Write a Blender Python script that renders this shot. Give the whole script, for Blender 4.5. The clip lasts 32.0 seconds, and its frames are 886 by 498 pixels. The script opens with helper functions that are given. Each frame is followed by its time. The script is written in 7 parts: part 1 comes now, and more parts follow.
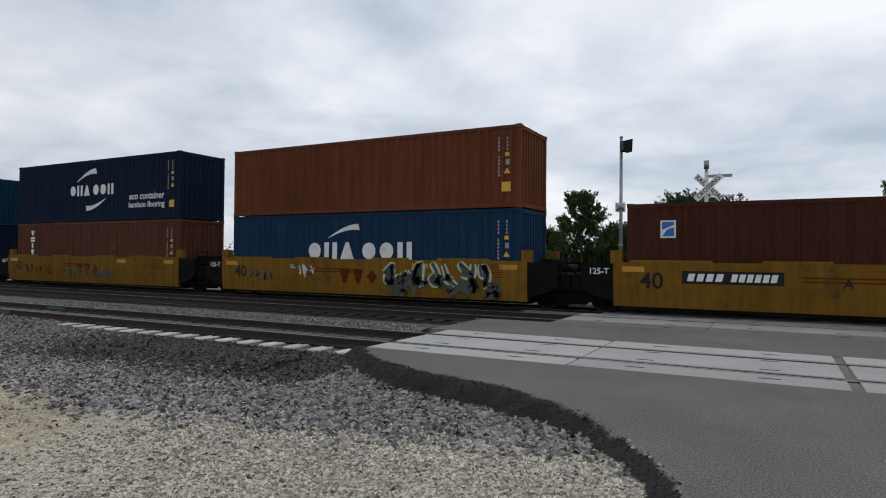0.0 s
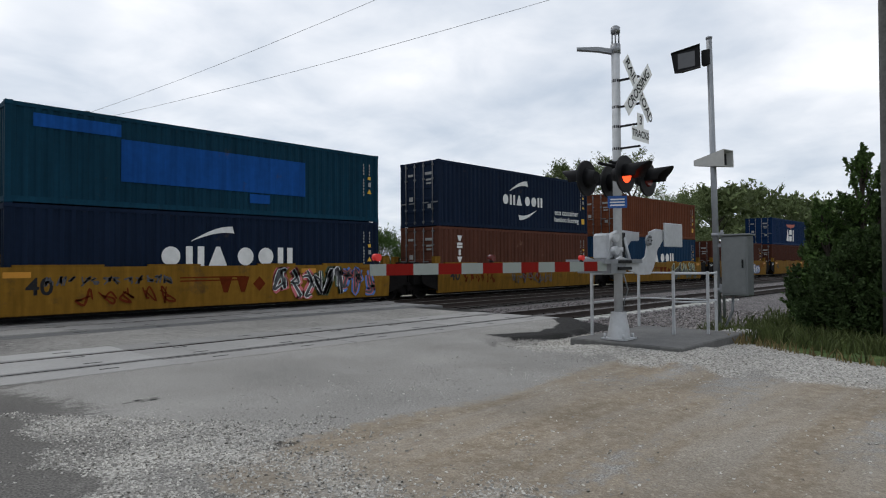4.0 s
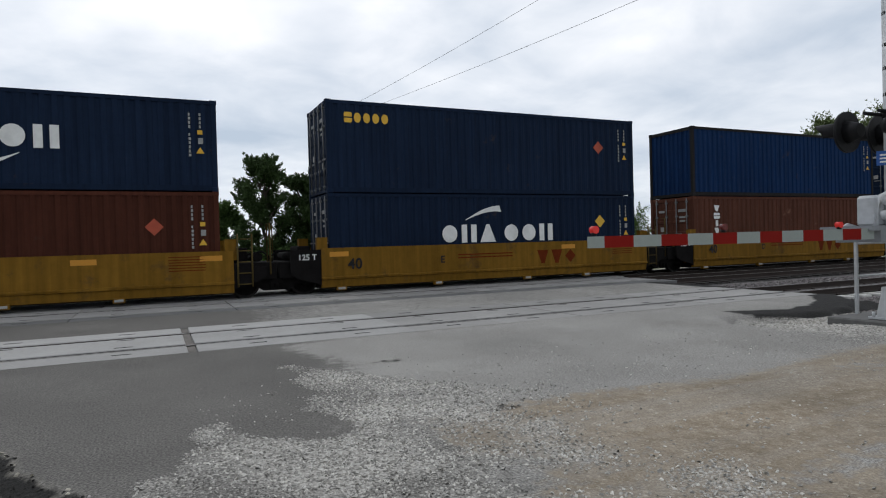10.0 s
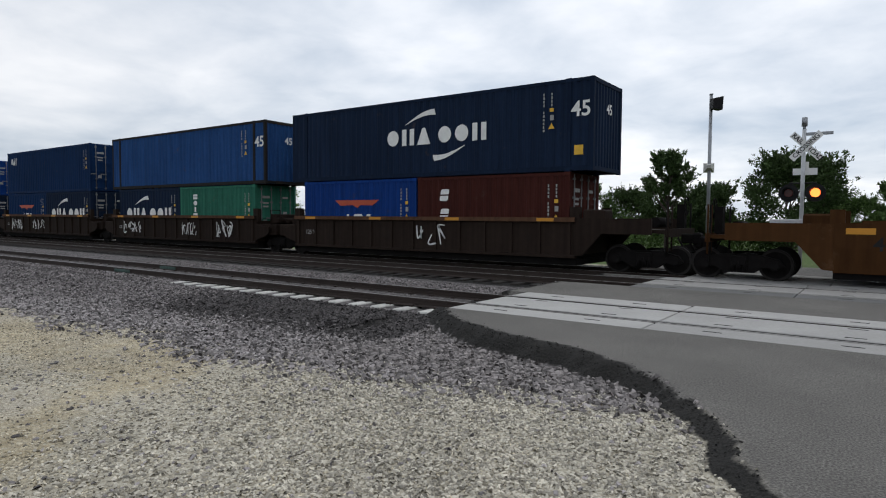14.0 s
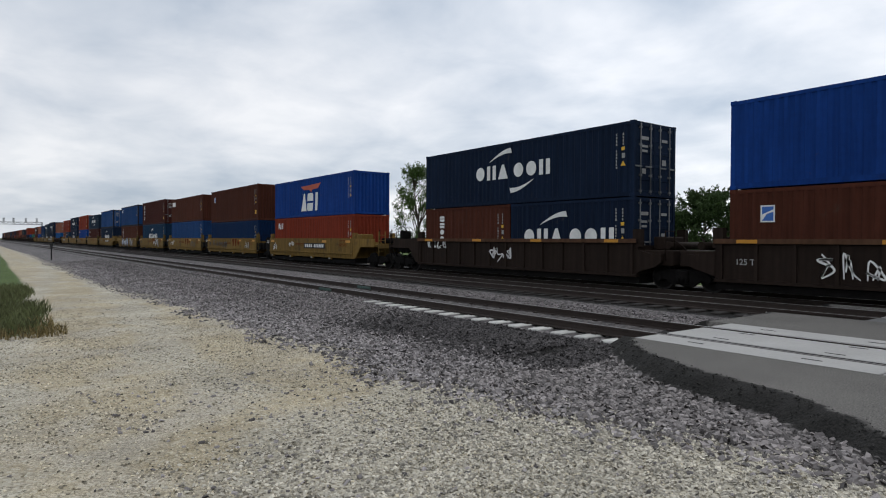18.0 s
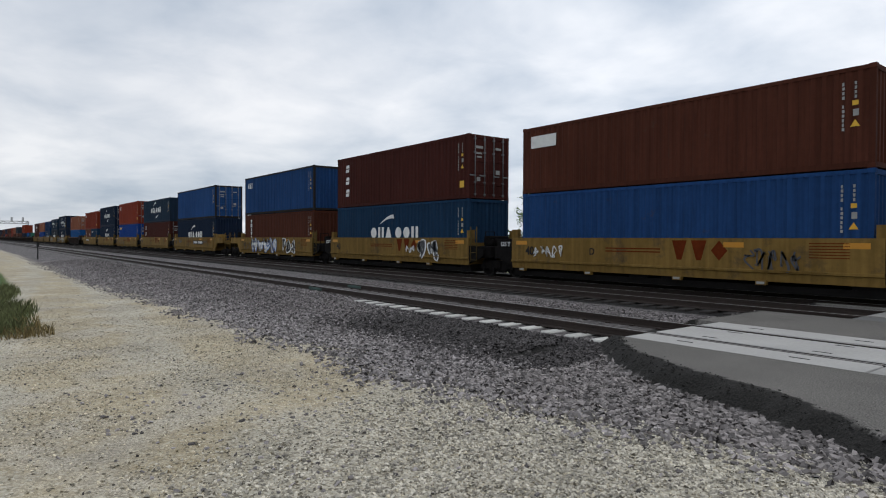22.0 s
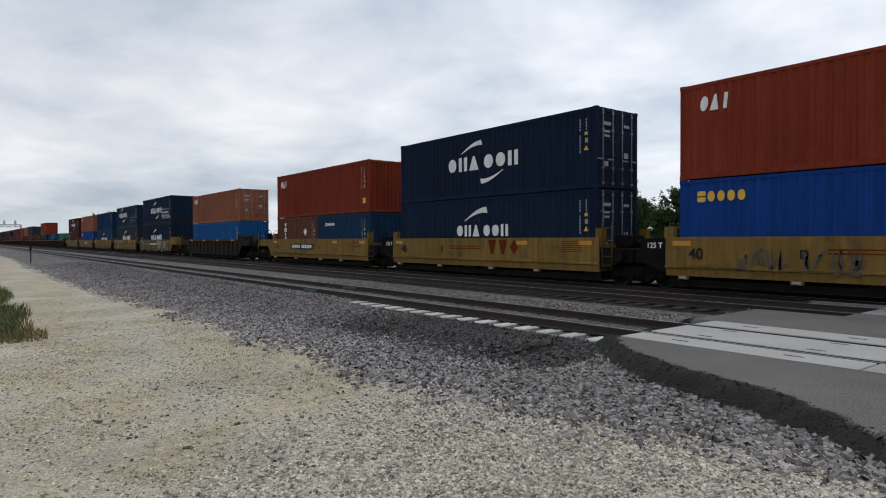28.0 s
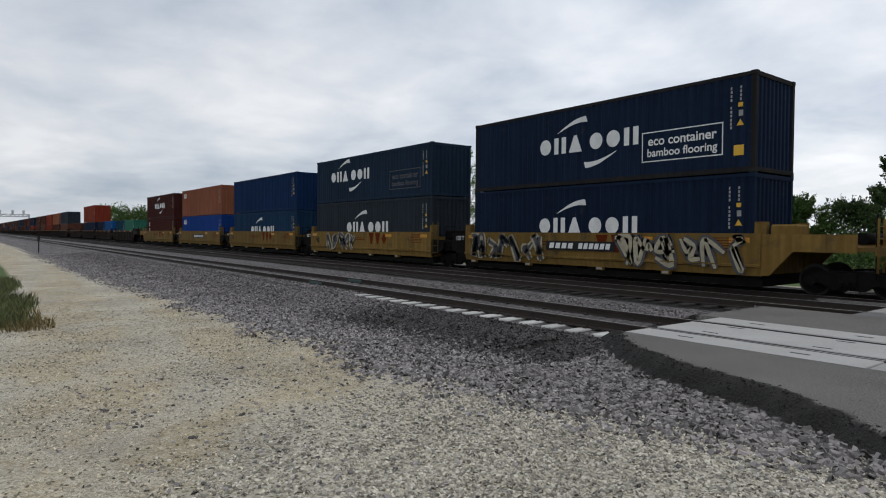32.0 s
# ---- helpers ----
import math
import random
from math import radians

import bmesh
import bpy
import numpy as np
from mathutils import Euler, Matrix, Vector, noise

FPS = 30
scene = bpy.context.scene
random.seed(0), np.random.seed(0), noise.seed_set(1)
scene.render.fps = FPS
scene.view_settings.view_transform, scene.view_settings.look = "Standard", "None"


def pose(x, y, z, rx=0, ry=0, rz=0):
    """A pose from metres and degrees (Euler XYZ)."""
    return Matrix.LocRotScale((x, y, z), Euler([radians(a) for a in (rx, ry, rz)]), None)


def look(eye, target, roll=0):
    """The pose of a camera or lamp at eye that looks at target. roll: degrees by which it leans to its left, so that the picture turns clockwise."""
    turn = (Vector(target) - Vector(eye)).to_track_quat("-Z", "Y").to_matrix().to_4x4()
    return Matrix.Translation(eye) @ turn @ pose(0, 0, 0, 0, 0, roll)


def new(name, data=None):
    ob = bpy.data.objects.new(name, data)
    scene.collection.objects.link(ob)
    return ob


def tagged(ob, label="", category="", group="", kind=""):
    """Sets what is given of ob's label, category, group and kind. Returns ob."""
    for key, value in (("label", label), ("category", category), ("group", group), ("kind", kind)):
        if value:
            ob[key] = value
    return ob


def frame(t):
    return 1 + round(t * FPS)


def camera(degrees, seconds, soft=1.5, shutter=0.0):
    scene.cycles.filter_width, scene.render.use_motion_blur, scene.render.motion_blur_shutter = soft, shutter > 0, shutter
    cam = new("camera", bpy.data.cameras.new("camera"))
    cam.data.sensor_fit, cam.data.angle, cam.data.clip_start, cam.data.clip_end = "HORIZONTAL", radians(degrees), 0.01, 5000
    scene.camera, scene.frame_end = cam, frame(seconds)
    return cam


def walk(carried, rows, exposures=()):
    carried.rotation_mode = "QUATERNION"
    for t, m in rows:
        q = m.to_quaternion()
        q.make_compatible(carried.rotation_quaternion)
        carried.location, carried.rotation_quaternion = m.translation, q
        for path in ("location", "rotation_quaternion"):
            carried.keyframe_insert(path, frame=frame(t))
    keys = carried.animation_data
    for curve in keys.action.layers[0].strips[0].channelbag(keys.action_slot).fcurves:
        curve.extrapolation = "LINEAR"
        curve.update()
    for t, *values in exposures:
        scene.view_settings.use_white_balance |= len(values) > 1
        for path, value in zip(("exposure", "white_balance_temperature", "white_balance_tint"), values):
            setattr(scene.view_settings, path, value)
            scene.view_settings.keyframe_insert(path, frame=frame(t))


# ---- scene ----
cam = camera(71.02, 32.0, soft=1.1)


def aim(x, y, z, turn, tilt, lean):
    """A camera pose: turn clockwise from the way across the tracks, tilt up, lean."""
    a, b = radians(turn), radians(tilt)
    return look((x, y, z), (x + math.sin(a) * math.cos(b), y + math.cos(a) * math.cos(b), z + math.sin(b)), lean)


EXPOSURES = [(0.0, -0.15), (1.0, 0.0), (2.0, -0.07), (3.0, 0.0), (4.5, -0.03), (6.5, -0.28), (7.3, -0.28), (8.2, -0.03), (10.2, 0.0), (11.4, 0.12), (13.0, 0.12), (13.8, 0.0), (14.8, 0.2), (15.5, 0.2), (18.0, 0.0), (30.0, -0.03), (32.0, -0.13)]
walk(cam, [
    (0.0, aim(-0.213, 0.215, 1.533, -28.129, 0.845, 0.515)),
    (0.5, aim(-0.123, 0.350, 1.548, -6.446, 1.411, -0.465)),
    (1.0, aim(-0.328, 0.455, 1.563, 6.737, 0.434, -1.316)),
    (1.5, aim(-0.160, 0.354, 1.598, 15.567, 0.234, -2.057)),
    (2.0, aim(-0.152, 0.251, 1.619, 26.338, 0.326, -1.673)),
    (2.5, aim(0.037, 0.075, 1.621, 37.439, 0.729, -0.073)),
    (3.0, aim(0.061, -0.131, 1.574, 42.728, 1.670, -0.051)),
    (3.5, aim(0.033, -0.360, 1.564, 43.259, 1.033, 0.691)),
    (4.0, aim(0.152, -0.515, 1.536, 46.108, 1.229, -0.324)),
    (4.5, aim(0.228, -0.626, 1.537, 46.708, 1.275, -0.183)),
    (6.5, aim(0.206, -0.733, 1.498, 49.287, 2.611, -0.918)),
    (7.0, aim(0.215, -0.772, 1.504, 48.714, 2.322, -1.061)),
    (7.5, aim(0.204, -0.815, 1.504, 47.271, 2.024, -0.924)),
    (8.0, aim(0.204, -0.837, 1.516, 42.278, 1.143, -1.505)),
    (8.5, aim(0.245, -0.791, 1.516, 40.103, -0.157, -1.708)),
    (9.0, aim(0.256, -0.763, 1.523, 37.677, -0.481, -2.221)),
    (9.5, aim(0.230, -0.771, 1.526, 33.260, -0.451, -1.732)),
    (10.0, aim(0.178, -0.706, 1.510, 25.064, -0.678, -1.554)),
    (10.5, aim(0.104, -0.614, 1.520, 21.572, -0.917, -2.014)),
    (11.0, aim(0.102, -0.543, 1.520, 20.650, -0.965, -2.104)),
    (11.5, aim(0.177, -0.476, 1.539, 16.715, -0.470, -0.743)),
    (12.0, aim(0.200, -0.398, 1.526, 9.334, -0.498, -0.828)),
    (12.5, aim(0.185, -0.249, 1.532, 6.893, -1.578, -0.878)),
    (13.0, aim(0.127, -0.059, 1.570, 4.045, -1.689, -1.453)),
    (13.5, aim(0.007, -0.167, 1.541, -20.203, -2.107, -0.697)),
    (14.0, aim(0.029, -0.125, 1.614, -35.572, -2.827, 0.425)),
    (14.5, aim(-0.003, -0.031, 1.623, -41.945, -2.223, -0.093)),
    (15.0, aim(-0.013, 0.078, 1.598, -48.537, -1.678, -0.104)),
    (15.5, aim(0.025, 0.175, 1.610, -51.893, -1.335, 0.099)),
    (17.5, aim(-0.085, 0.305, 1.613, -53.077, -0.546, 0.514)),
    (18.0, aim(-0.082, 0.316, 1.602, -53.128, -0.833, 0.270)),
    (18.5, aim(-0.072, 0.322, 1.608, -52.566, -1.415, 0.568)),
    (19.0, aim(-0.077, 0.326, 1.612, -51.459, -1.645, 0.385)),
    (19.5, aim(-0.095, 0.323, 1.614, -51.210, -1.650, 0.379)),
    (20.0, aim(-0.109, 0.321, 1.604, -51.532, -1.536, 0.345)),
    (20.5, aim(-0.100, 0.317, 1.608, -52.047, -1.489, 0.355)),
    (21.0, aim(-0.103, 0.321, 1.610, -52.177, -1.230, 0.412)),
    (21.5, aim(-0.093, 0.320, 1.607, -52.392, -0.769, 0.225)),
    (22.0, aim(-0.085, 0.313, 1.612, -52.237, -0.932, 0.239)),
    (22.5, aim(-0.089, 0.313, 1.614, -51.826, -1.095, 0.187)),
    (23.0, aim(-0.090, 0.323, 1.609, -51.746, -1.334, 0.113)),
    (23.5, aim(-0.101, 0.318, 1.614, -51.828, -1.426, 0.348)),
    (24.0, aim(-0.093, 0.324, 1.617, -52.125, -1.201, -0.313)),
    (24.5, aim(-0.091, 0.324, 1.614, -52.128, -0.833, 0.359)),
    (25.0, aim(-0.096, 0.313, 1.618, -52.359, -0.918, -0.062)),
    (25.5, aim(-0.097, 0.308, 1.617, -52.628, -0.841, -0.037)),
    (27.5, aim(-0.088, 0.320, 1.614, -51.854, -1.061, 0.017)),
    (28.0, aim(-0.088, 0.320, 1.619, -51.783, -0.895, -0.167)),
    (28.5, aim(-0.086, 0.322, 1.615, -51.662, -0.675, -0.059)),
    (29.0, aim(-0.098, 0.320, 1.612, -51.415, -0.600, -0.029)),
    (29.5, aim(-0.091, 0.323, 1.615, -51.309, -0.558, -0.154)),
    (30.0, aim(-0.089, 0.329, 1.613, -51.373, -0.657, -0.220)),
    (30.5, aim(-0.099, 0.334, 1.613, -51.687, -0.645, -0.344)),
    (31.0, aim(-0.090, 0.318, 1.608, -51.840, -1.571, -0.107)),
    (31.5, aim(-0.100, 0.327, 1.612, -51.957, -2.115, 0.225)),
    (32.0, aim(-0.097, 0.323, 1.612, -52.296, -1.452, 0.404)),
], EXPOSURES)

# ---- light ----
world = bpy.data.worlds.new("overcast_sky")
scene.world = world
world.use_nodes = True


def sky_nodes(tree):
    n, l = tree.nodes, tree.links
    n.clear()
    out, bg = n.new("ShaderNodeOutputWorld"), n.new("ShaderNodeBackground")
    air = n.new("ShaderNodeTexSky")
    air.sky_type, air.sun_disc = "NISHITA", False
    air.sun_elevation, air.sun_rotation = radians(61), radians(335)
    scale = n.new("ShaderNodeVectorMath")
    scale.operation = "SCALE"
    scale.inputs[3].default_value = 0.10
    l.new(air.outputs[0], scale.inputs[0])
    co, sep = n.new("ShaderNodeTexCoord"), n.new("ShaderNodeSeparateXYZ")
    l.new(co.outputs["Generated"], sep.inputs[0])
    up = n.new("ShaderNodeMath")
    up.operation = "MAXIMUM"
    up.inputs[1].default_value = 0.0
    l.new(sep.outputs[2], up.inputs[0])
    add = n.new("ShaderNodeMath")
    add.inputs[1].default_value = 0.22
    l.new(up.outputs[0], add.inputs[0])
    inv = n.new("ShaderNodeMath")
    inv.operation = "DIVIDE"
    inv.inputs[0].default_value = 1.0
    l.new(add.outputs[0], inv.inputs[1])
    flat = n.new("ShaderNodeVectorMath")
    flat.operation = "SCALE"
    l.new(co.outputs["Generated"], flat.inputs[0])
    l.new(inv.outputs[0], flat.inputs[3])
    big, fine = n.new("ShaderNodeTexNoise"), n.new("ShaderNodeTexNoise")
    for node, s, d, r in ((big, 0.85, 4.0, 0.52), (fine, 2.6, 5.0, 0.55)):
        node.inputs["Scale"].default_value, node.inputs["Detail"].default_value, node.inputs["Roughness"].default_value = s, d, r
        node.inputs["Distortion"].default_value = 0.25
        l.new(flat.outputs[0], node.inputs["Vector"])
    mixn = n.new("ShaderNodeMix")
    mixn.inputs[0].default_value = 0.34
    l.new(big.outputs[0], mixn.inputs[2])
    l.new(fine.outputs[0], mixn.inputs[3])
    ramp = n.new("ShaderNodeValToRGB")
    e = ramp.color_ramp.elements
    e[0].position, e[0].color = 0.37, (0.50, 0.58, 0.69, 1)
    e[1].position, e[1].color = 0.64, (1.045, 1.055, 1.085, 1)
    m = e.new(0.50)
    m.color = (0.75, 0.80, 0.875, 1)
    l.new(mixn.outputs[0], ramp.inputs[0])
    toward = n.new("ShaderNodeVectorMath")
    toward.operation = "DOT_PRODUCT"
    toward.inputs[1].default_value = (-1.0, 0.0, 0.0)
    l.new(co.outputs["Generated"], toward.inputs[0])
    lift = n.new("ShaderNodeMapRange")
    lift.inputs[1].default_value, lift.inputs[2].default_value = 0.60, 0.99
    lift.inputs[3].default_value, lift.inputs[4].default_value = 1.07, 0.88
    l.new(toward.outputs["Value"], lift.inputs[0])
    veil = n.new("ShaderNodeVectorMath")
    veil.operation = "SCALE"
    l.new(ramp.outputs[0], veil.inputs[0])
    l.new(lift.outputs[0], veil.inputs[3])
    mix = n.new("ShaderNodeMix")
    mix.data_type = "RGBA"
    mix.inputs[0].default_value = 0.90
    l.new(scale.outputs[0], mix.inputs[6])
    l.new(veil.outputs[0], mix.inputs[7])
    l.new(mix.outputs[2], bg.inputs[0])
    bg.inputs[1].default_value = 1.0
    l.new(bg.outputs[0], out.inputs[0])


sky_nodes(world.node_tree)
lamp = bpy.data.lights.new("sun", "SUN")
lamp.energy, lamp.angle, lamp.color = 0.6, radians(25), (1.0, 0.97, 0.92)
sun = new("sun", lamp)
sun.matrix_world = look((0, 0, 60), (14, -30, 0))


# ---- materials ----
def material(name, base, rough=0.7, metal=0.0, vary=0.25, grain=8.0, large=0.6, bump=0.15, dirt=None, dirt_amount=0.0, per_object=0.0, spec=0.4, island=0.0):
    """A node material: a base colour that varies at two scales, stains of a second colour, fine relief."""
    m = bpy.data.materials.new(name)
    m.use_nodes = True
    n, l = m.node_tree.nodes, m.node_tree.links
    b = n["Principled BSDF"]
    co = n.new("ShaderNodeTexCoord")
    small, big = n.new("ShaderNodeTexNoise"), n.new("ShaderNodeTexNoise")
    for node, s, d in ((small, grain, 6.0), (big, large, 5.0)):
        node.inputs["Scale"].default_value, node.inputs["Detail"].default_value = s, d
        node.inputs["Roughness"].default_value = 0.6
        l.new(co.outputs["Object"], node.inputs["Vector"])
    ave = n.new("ShaderNodeMath")
    l.new(small.outputs[0], ave.inputs[0])
    l.new(big.outputs[0], ave.inputs[1])
    rng = n.new("ShaderNodeMapRange")
    rng.inputs[1].default_value, rng.inputs[2].default_value = 0.65, 1.35
    rng.inputs[3].default_value, rng.inputs[4].default_value = 1 - vary, 1 + vary
    l.new(ave.outputs[0], rng.inputs[0])
    last = rng.outputs[0]
    for amount, source in ((per_object, "object"), (island, "island")):
        if amount:
            info = n.new("ShaderNodeObjectInfo" if source == "object" else "ShaderNodeNewGeometry")
            r2 = n.new("ShaderNodeMapRange")
            r2.inputs[3].default_value, r2.inputs[4].default_value = 1 - amount, 1 + amount
            l.new(info.outputs["Random" if source == "object" else "Random Per Island"], r2.inputs[0])
            mul = n.new("ShaderNodeMath")
            mul.operation = "MULTIPLY"
            l.new(last, mul.inputs[0])
            l.new(r2.outputs[0], mul.inputs[1])
            last = mul.outputs[0]
    tint = n.new("ShaderNodeVectorMath")
    tint.operation = "SCALE"
    tint.inputs[0].default_value = base
    l.new(last, tint.inputs[3])
    colour = tint.outputs[0]
    if dirt:
        spots = n.new("ShaderNodeTexNoise")
        spots.inputs["Scale"].default_value, spots.inputs["Detail"].default_value, spots.inputs["Roughness"].default_value = large * 2.3, 8.0, 0.68
        l.new(co.outputs["Object"], spots.inputs["Vector"])
        edge = n.new("ShaderNodeMapRange")
        edge.inputs[1].default_value, edge.inputs[2].default_value = 0.68 - 0.3 * dirt_amount, 0.82 - 0.3 * dirt_amount
        l.new(spots.outputs[0], edge.inputs[0])
        mix = n.new("ShaderNodeMix")
        mix.data_type = "RGBA"
        l.new(edge.outputs[0], mix.inputs[0])
        l.new(colour, mix.inputs[6])
        mix.inputs[7].default_value = (*dirt, 1)
        colour = mix.outputs[2]
    l.new(colour, b.inputs["Base Color"])
    b.inputs["Roughness"].default_value, b.inputs["Metallic"].default_value = rough, metal
    b.inputs["Specular IOR Level"].default_value = spec
    if bump:
        bp = n.new("ShaderNodeBump")
        bp.inputs["Strength"].default_value, bp.inputs["Distance"].default_value = bump, 0.02
        l.new(small.outputs[0], bp.inputs["Height"])
        l.new(bp.outputs[0], b.inputs["Normal"])
    return m


def glow(name, colour, strength):
    m = bpy.data.materials.new(name)
    m.use_nodes = True
    b = m.node_tree.nodes["Principled BSDF"]
    b.inputs["Base Color"].default_value = (*colour, 1)
    b.inputs["Emission Color"].default_value = (*colour, 1)
    b.inputs["Emission Strength"].default_value = strength
    return m


ASPHALT = material("asphalt", (0.115, 0.115, 0.113), 0.9, vary=0.3, grain=26, large=0.35, bump=0.35, dirt=(0.19, 0.185, 0.175), dirt_amount=0.15)
DUSTY_CONCRETE = material("dusty_concrete_panel", (0.262, 0.254, 0.241), 0.9, vary=0.22, grain=18, large=0.7, bump=0.2, dirt=(0.16, 0.154, 0.145), dirt_amount=0.25, per_object=0.12)
CONCRETE = material("concrete_panel", (0.335, 0.327, 0.312), 0.85, vary=0.16, grain=18, large=0.9, bump=0.15, dirt=(0.22, 0.215, 0.21), dirt_amount=0.12, per_object=0.12)
TIE = material("concrete_tie", (0.50, 0.49, 0.46), 0.85, vary=0.25, grain=14, large=2, bump=0.2, per_object=0.1)
WOOD_TIE = material("creosote_tie", (0.028, 0.024, 0.021), 0.9, vary=0.4, grain=14, large=2, bump=0.4, per_object=0.2)
RAIL = material("rail_rust", (0.030, 0.021, 0.017), 0.85, vary=0.3, grain=20, large=2, bump=0.1)
RAILTOP = material("rail_worn_top", (0.30, 0.29, 0.28), 0.45, metal=0.8, vary=0.1, grain=30, large=1, bump=0.0)
RUBBER = material("flangeway_rubber", (0.014, 0.013, 0.013), 0.95, vary=0.3, spec=0.1)
GALV = material("galvanised_steel", (0.27, 0.28, 0.295), 0.5, metal=0.6, vary=0.15, grain=10, large=2, bump=0.05)
SILVER = material("silver_paint", (0.47, 0.48, 0.49), 0.5, metal=0.15, vary=0.16, grain=10, large=2, bump=0.03)
WHITE = material("white_sheet", (0.78, 0.78, 0.76), 0.5, vary=0.06, grain=12, large=2, bump=0.0)
BLACK = material("black_paint", (0.010, 0.010, 0.011), 0.6, vary=0.2, grain=10, large=1.5, bump=0.05, spec=0.2)
REDTAPE = material("red_reflective", (0.185, 0.008, 0.005), 0.6, spec=0.08, vary=0.06, grain=20, large=2, bump=0.0)
WOODPOLE = material("weathered_pole", (0.105, 0.102, 0.098), 0.9, vary=0.35, grain=14, large=1.5, bump=0.5)
CABLE = material("cable", (0.05, 0.05, 0.055), 0.6, vary=0.1)


# ---- mesh helpers ----
def box(bm, x0, x1, y0, y1, z0, z1, bevel=0.0):
    v = [bm.verts.new((x, y, z)) for z in (z0, z1) for x, y in ((x0, y0), (x1, y0), (x1, y1), (x0, y1))]
    faces = [bm.faces.new([v[i] for i in q]) for q in ((3, 2, 1, 0), (4, 5, 6, 7), (0, 1, 5, 4), (1, 2, 6, 5), (2, 3, 7, 6), (3, 0, 4, 7))]
    if bevel:
        bmesh.ops.bevel(bm, geom=list({e for f in faces for e in f.edges}), offset=bevel, segments=1, affect="EDGES")
    return v


def tube(bm, a, b, r0, r1=None, seg=12, caps=True):
    a, b = Vector(a), Vector(b)
    r1 = r0 if r1 is None else r1
    q = (b - a).to_track_quat("Z", "Y")
    rings = []
    for p, r in ((a, r0), (b, r1)):
        rings.append([bm.verts.new(p + q @ Vector((r * math.cos(k * math.tau / seg), r * math.sin(k * math.tau / seg), 0))) for k in range(seg)])
    for k in range(seg):
        f = bm.faces.new((rings[0][k], rings[0][(k + 1) % seg], rings[1][(k + 1) % seg], rings[1][k]))
        f.smooth = True
    if caps:
        bm.faces.new(rings[0][::-1])
        bm.faces.new(rings[1])


def pipe(bm, points, r, seg=8):
    """One bent tube through the points."""
    pts = [Vector(p) for p in points]
    rings = []
    for i, p in enumerate(pts):
        way = (pts[min(i + 1, len(pts) - 1)] - pts[max(i - 1, 0)]).normalized()
        side = way.cross(Vector((0, 0, 1)) if abs(way.z) < 0.95 else Vector((1, 0, 0))).normalized()
        up = side.cross(way)
        rings.append([bm.verts.new(p + (side * math.cos(k * math.tau / seg) + up * math.sin(k * math.tau / seg)) * r) for k in range(seg)])
    for a, b in zip(rings[:-1], rings[1:]):
        for k in range(seg):
            bm.faces.new((a[k], b[k], b[(k + 1) % seg], a[(k + 1) % seg])).smooth = True
    bm.faces.new(rings[0])
    bm.faces.new(rings[-1][::-1])


def prism(bm, outline, y0, y1):
    """An outline in x and z, pushed through from y0 to y1."""
    a = [bm.verts.new((x, y0, z)) for x, z in outline]
    b = [bm.verts.new((x, y1, z)) for x, z in outline]
    n = len(outline)
    bm.faces.new(a)
    bm.faces.new(b[::-1])
    for i in range(n):
        bm.faces.new((a[(i + 1) % n], a[i], b[i], b[(i + 1) % n]))


def profile(bm, outline, x0, x1):
    """An outline in y and z, pushed along x."""
    a = [bm.verts.new((x0, y, z)) for y, z in outline]
    b = [bm.verts.new((x1, y, z)) for y, z in outline]
    n = len(outline)
    bm.faces.new(a[::-1])
    bm.faces.new(b)
    for i in range(n):
        bm.faces.new((a[i], a[(i + 1) % n], b[(i + 1) % n], b[i]))


def mesh_of(name, bm, mats, normals=True):
    me = bpy.data.meshes.new(name)
    if normals:
        bmesh.ops.recalc_face_normals(bm, faces=bm.faces)
    bm.to_mesh(me)
    bm.free()
    for m in (mats if isinstance(mats, (list, tuple)) else (mats,)):
        me.materials.append(m)
    return me


def part(name, bm, mat, parent, label="", m=None):
    """One mesh object under a thing or a part. bm: a bmesh or a mesh that others share."""
    ob = new(name, bm if isinstance(bm, bpy.types.Mesh) else mesh_of(name, bm, mat))
    ob.parent = parent
    if m is not None:
        ob.matrix_basis = m
    return tagged(ob, label) if label else ob


def thing(name, label, category, m=None, group="", kind="", data=None):
    ob = new(name, data)
    if m is not None:
        ob.matrix_basis = m
    return tagged(ob, label, category, group, kind)


def fresh():
    return bmesh.new()


def smooth(a, b, x):
    t = min(1.0, max(0.0, (x - a) / (b - a)))
    return t * t * (3 - 2 * t)


TEXTS = {}


def lettering(text, size, mat, shear=0.0):
    """A flat mesh of the text, standing in x and z, centred, facing -y."""
    key = (text, size, mat.name, shear)
    if key not in TEXTS:
        cu = bpy.data.curves.new("text", "FONT")
        cu.body, cu.size, cu.align_x, cu.align_y, cu.shear = text, size, "CENTER", "CENTER", shear
        cu.offset = size * 0.018
        ob = bpy.data.objects.new("text", cu)
        scene.collection.objects.link(ob)
        bpy.context.view_layer.update()
        me = bpy.data.meshes.new_from_object(ob.evaluated_get(bpy.context.evaluated_depsgraph_get()))
        bpy.data.objects.remove(ob)
        me.transform(pose(0, 0, 0, 90))
        me.materials.clear()
        me.materials.append(mat)
        TEXTS[key] = me
    return TEXTS[key]


# ---- ground ----
T1, T2, T3 = 10.52, 16.28, 19.38
PANEL_X0, PANEL_STEP, PANEL_N = -6.39, 3.515, 6
PANEL_X1 = PANEL_X0 + PANEL_STEP * PANEL_N


def rough_noise(x, y, s):
    f = noise.noise
    return np.array([f((px, py, 3.7)) for px, py in zip((np.asarray(x) * s).tolist(), (np.asarray(y) * s).tolist())])


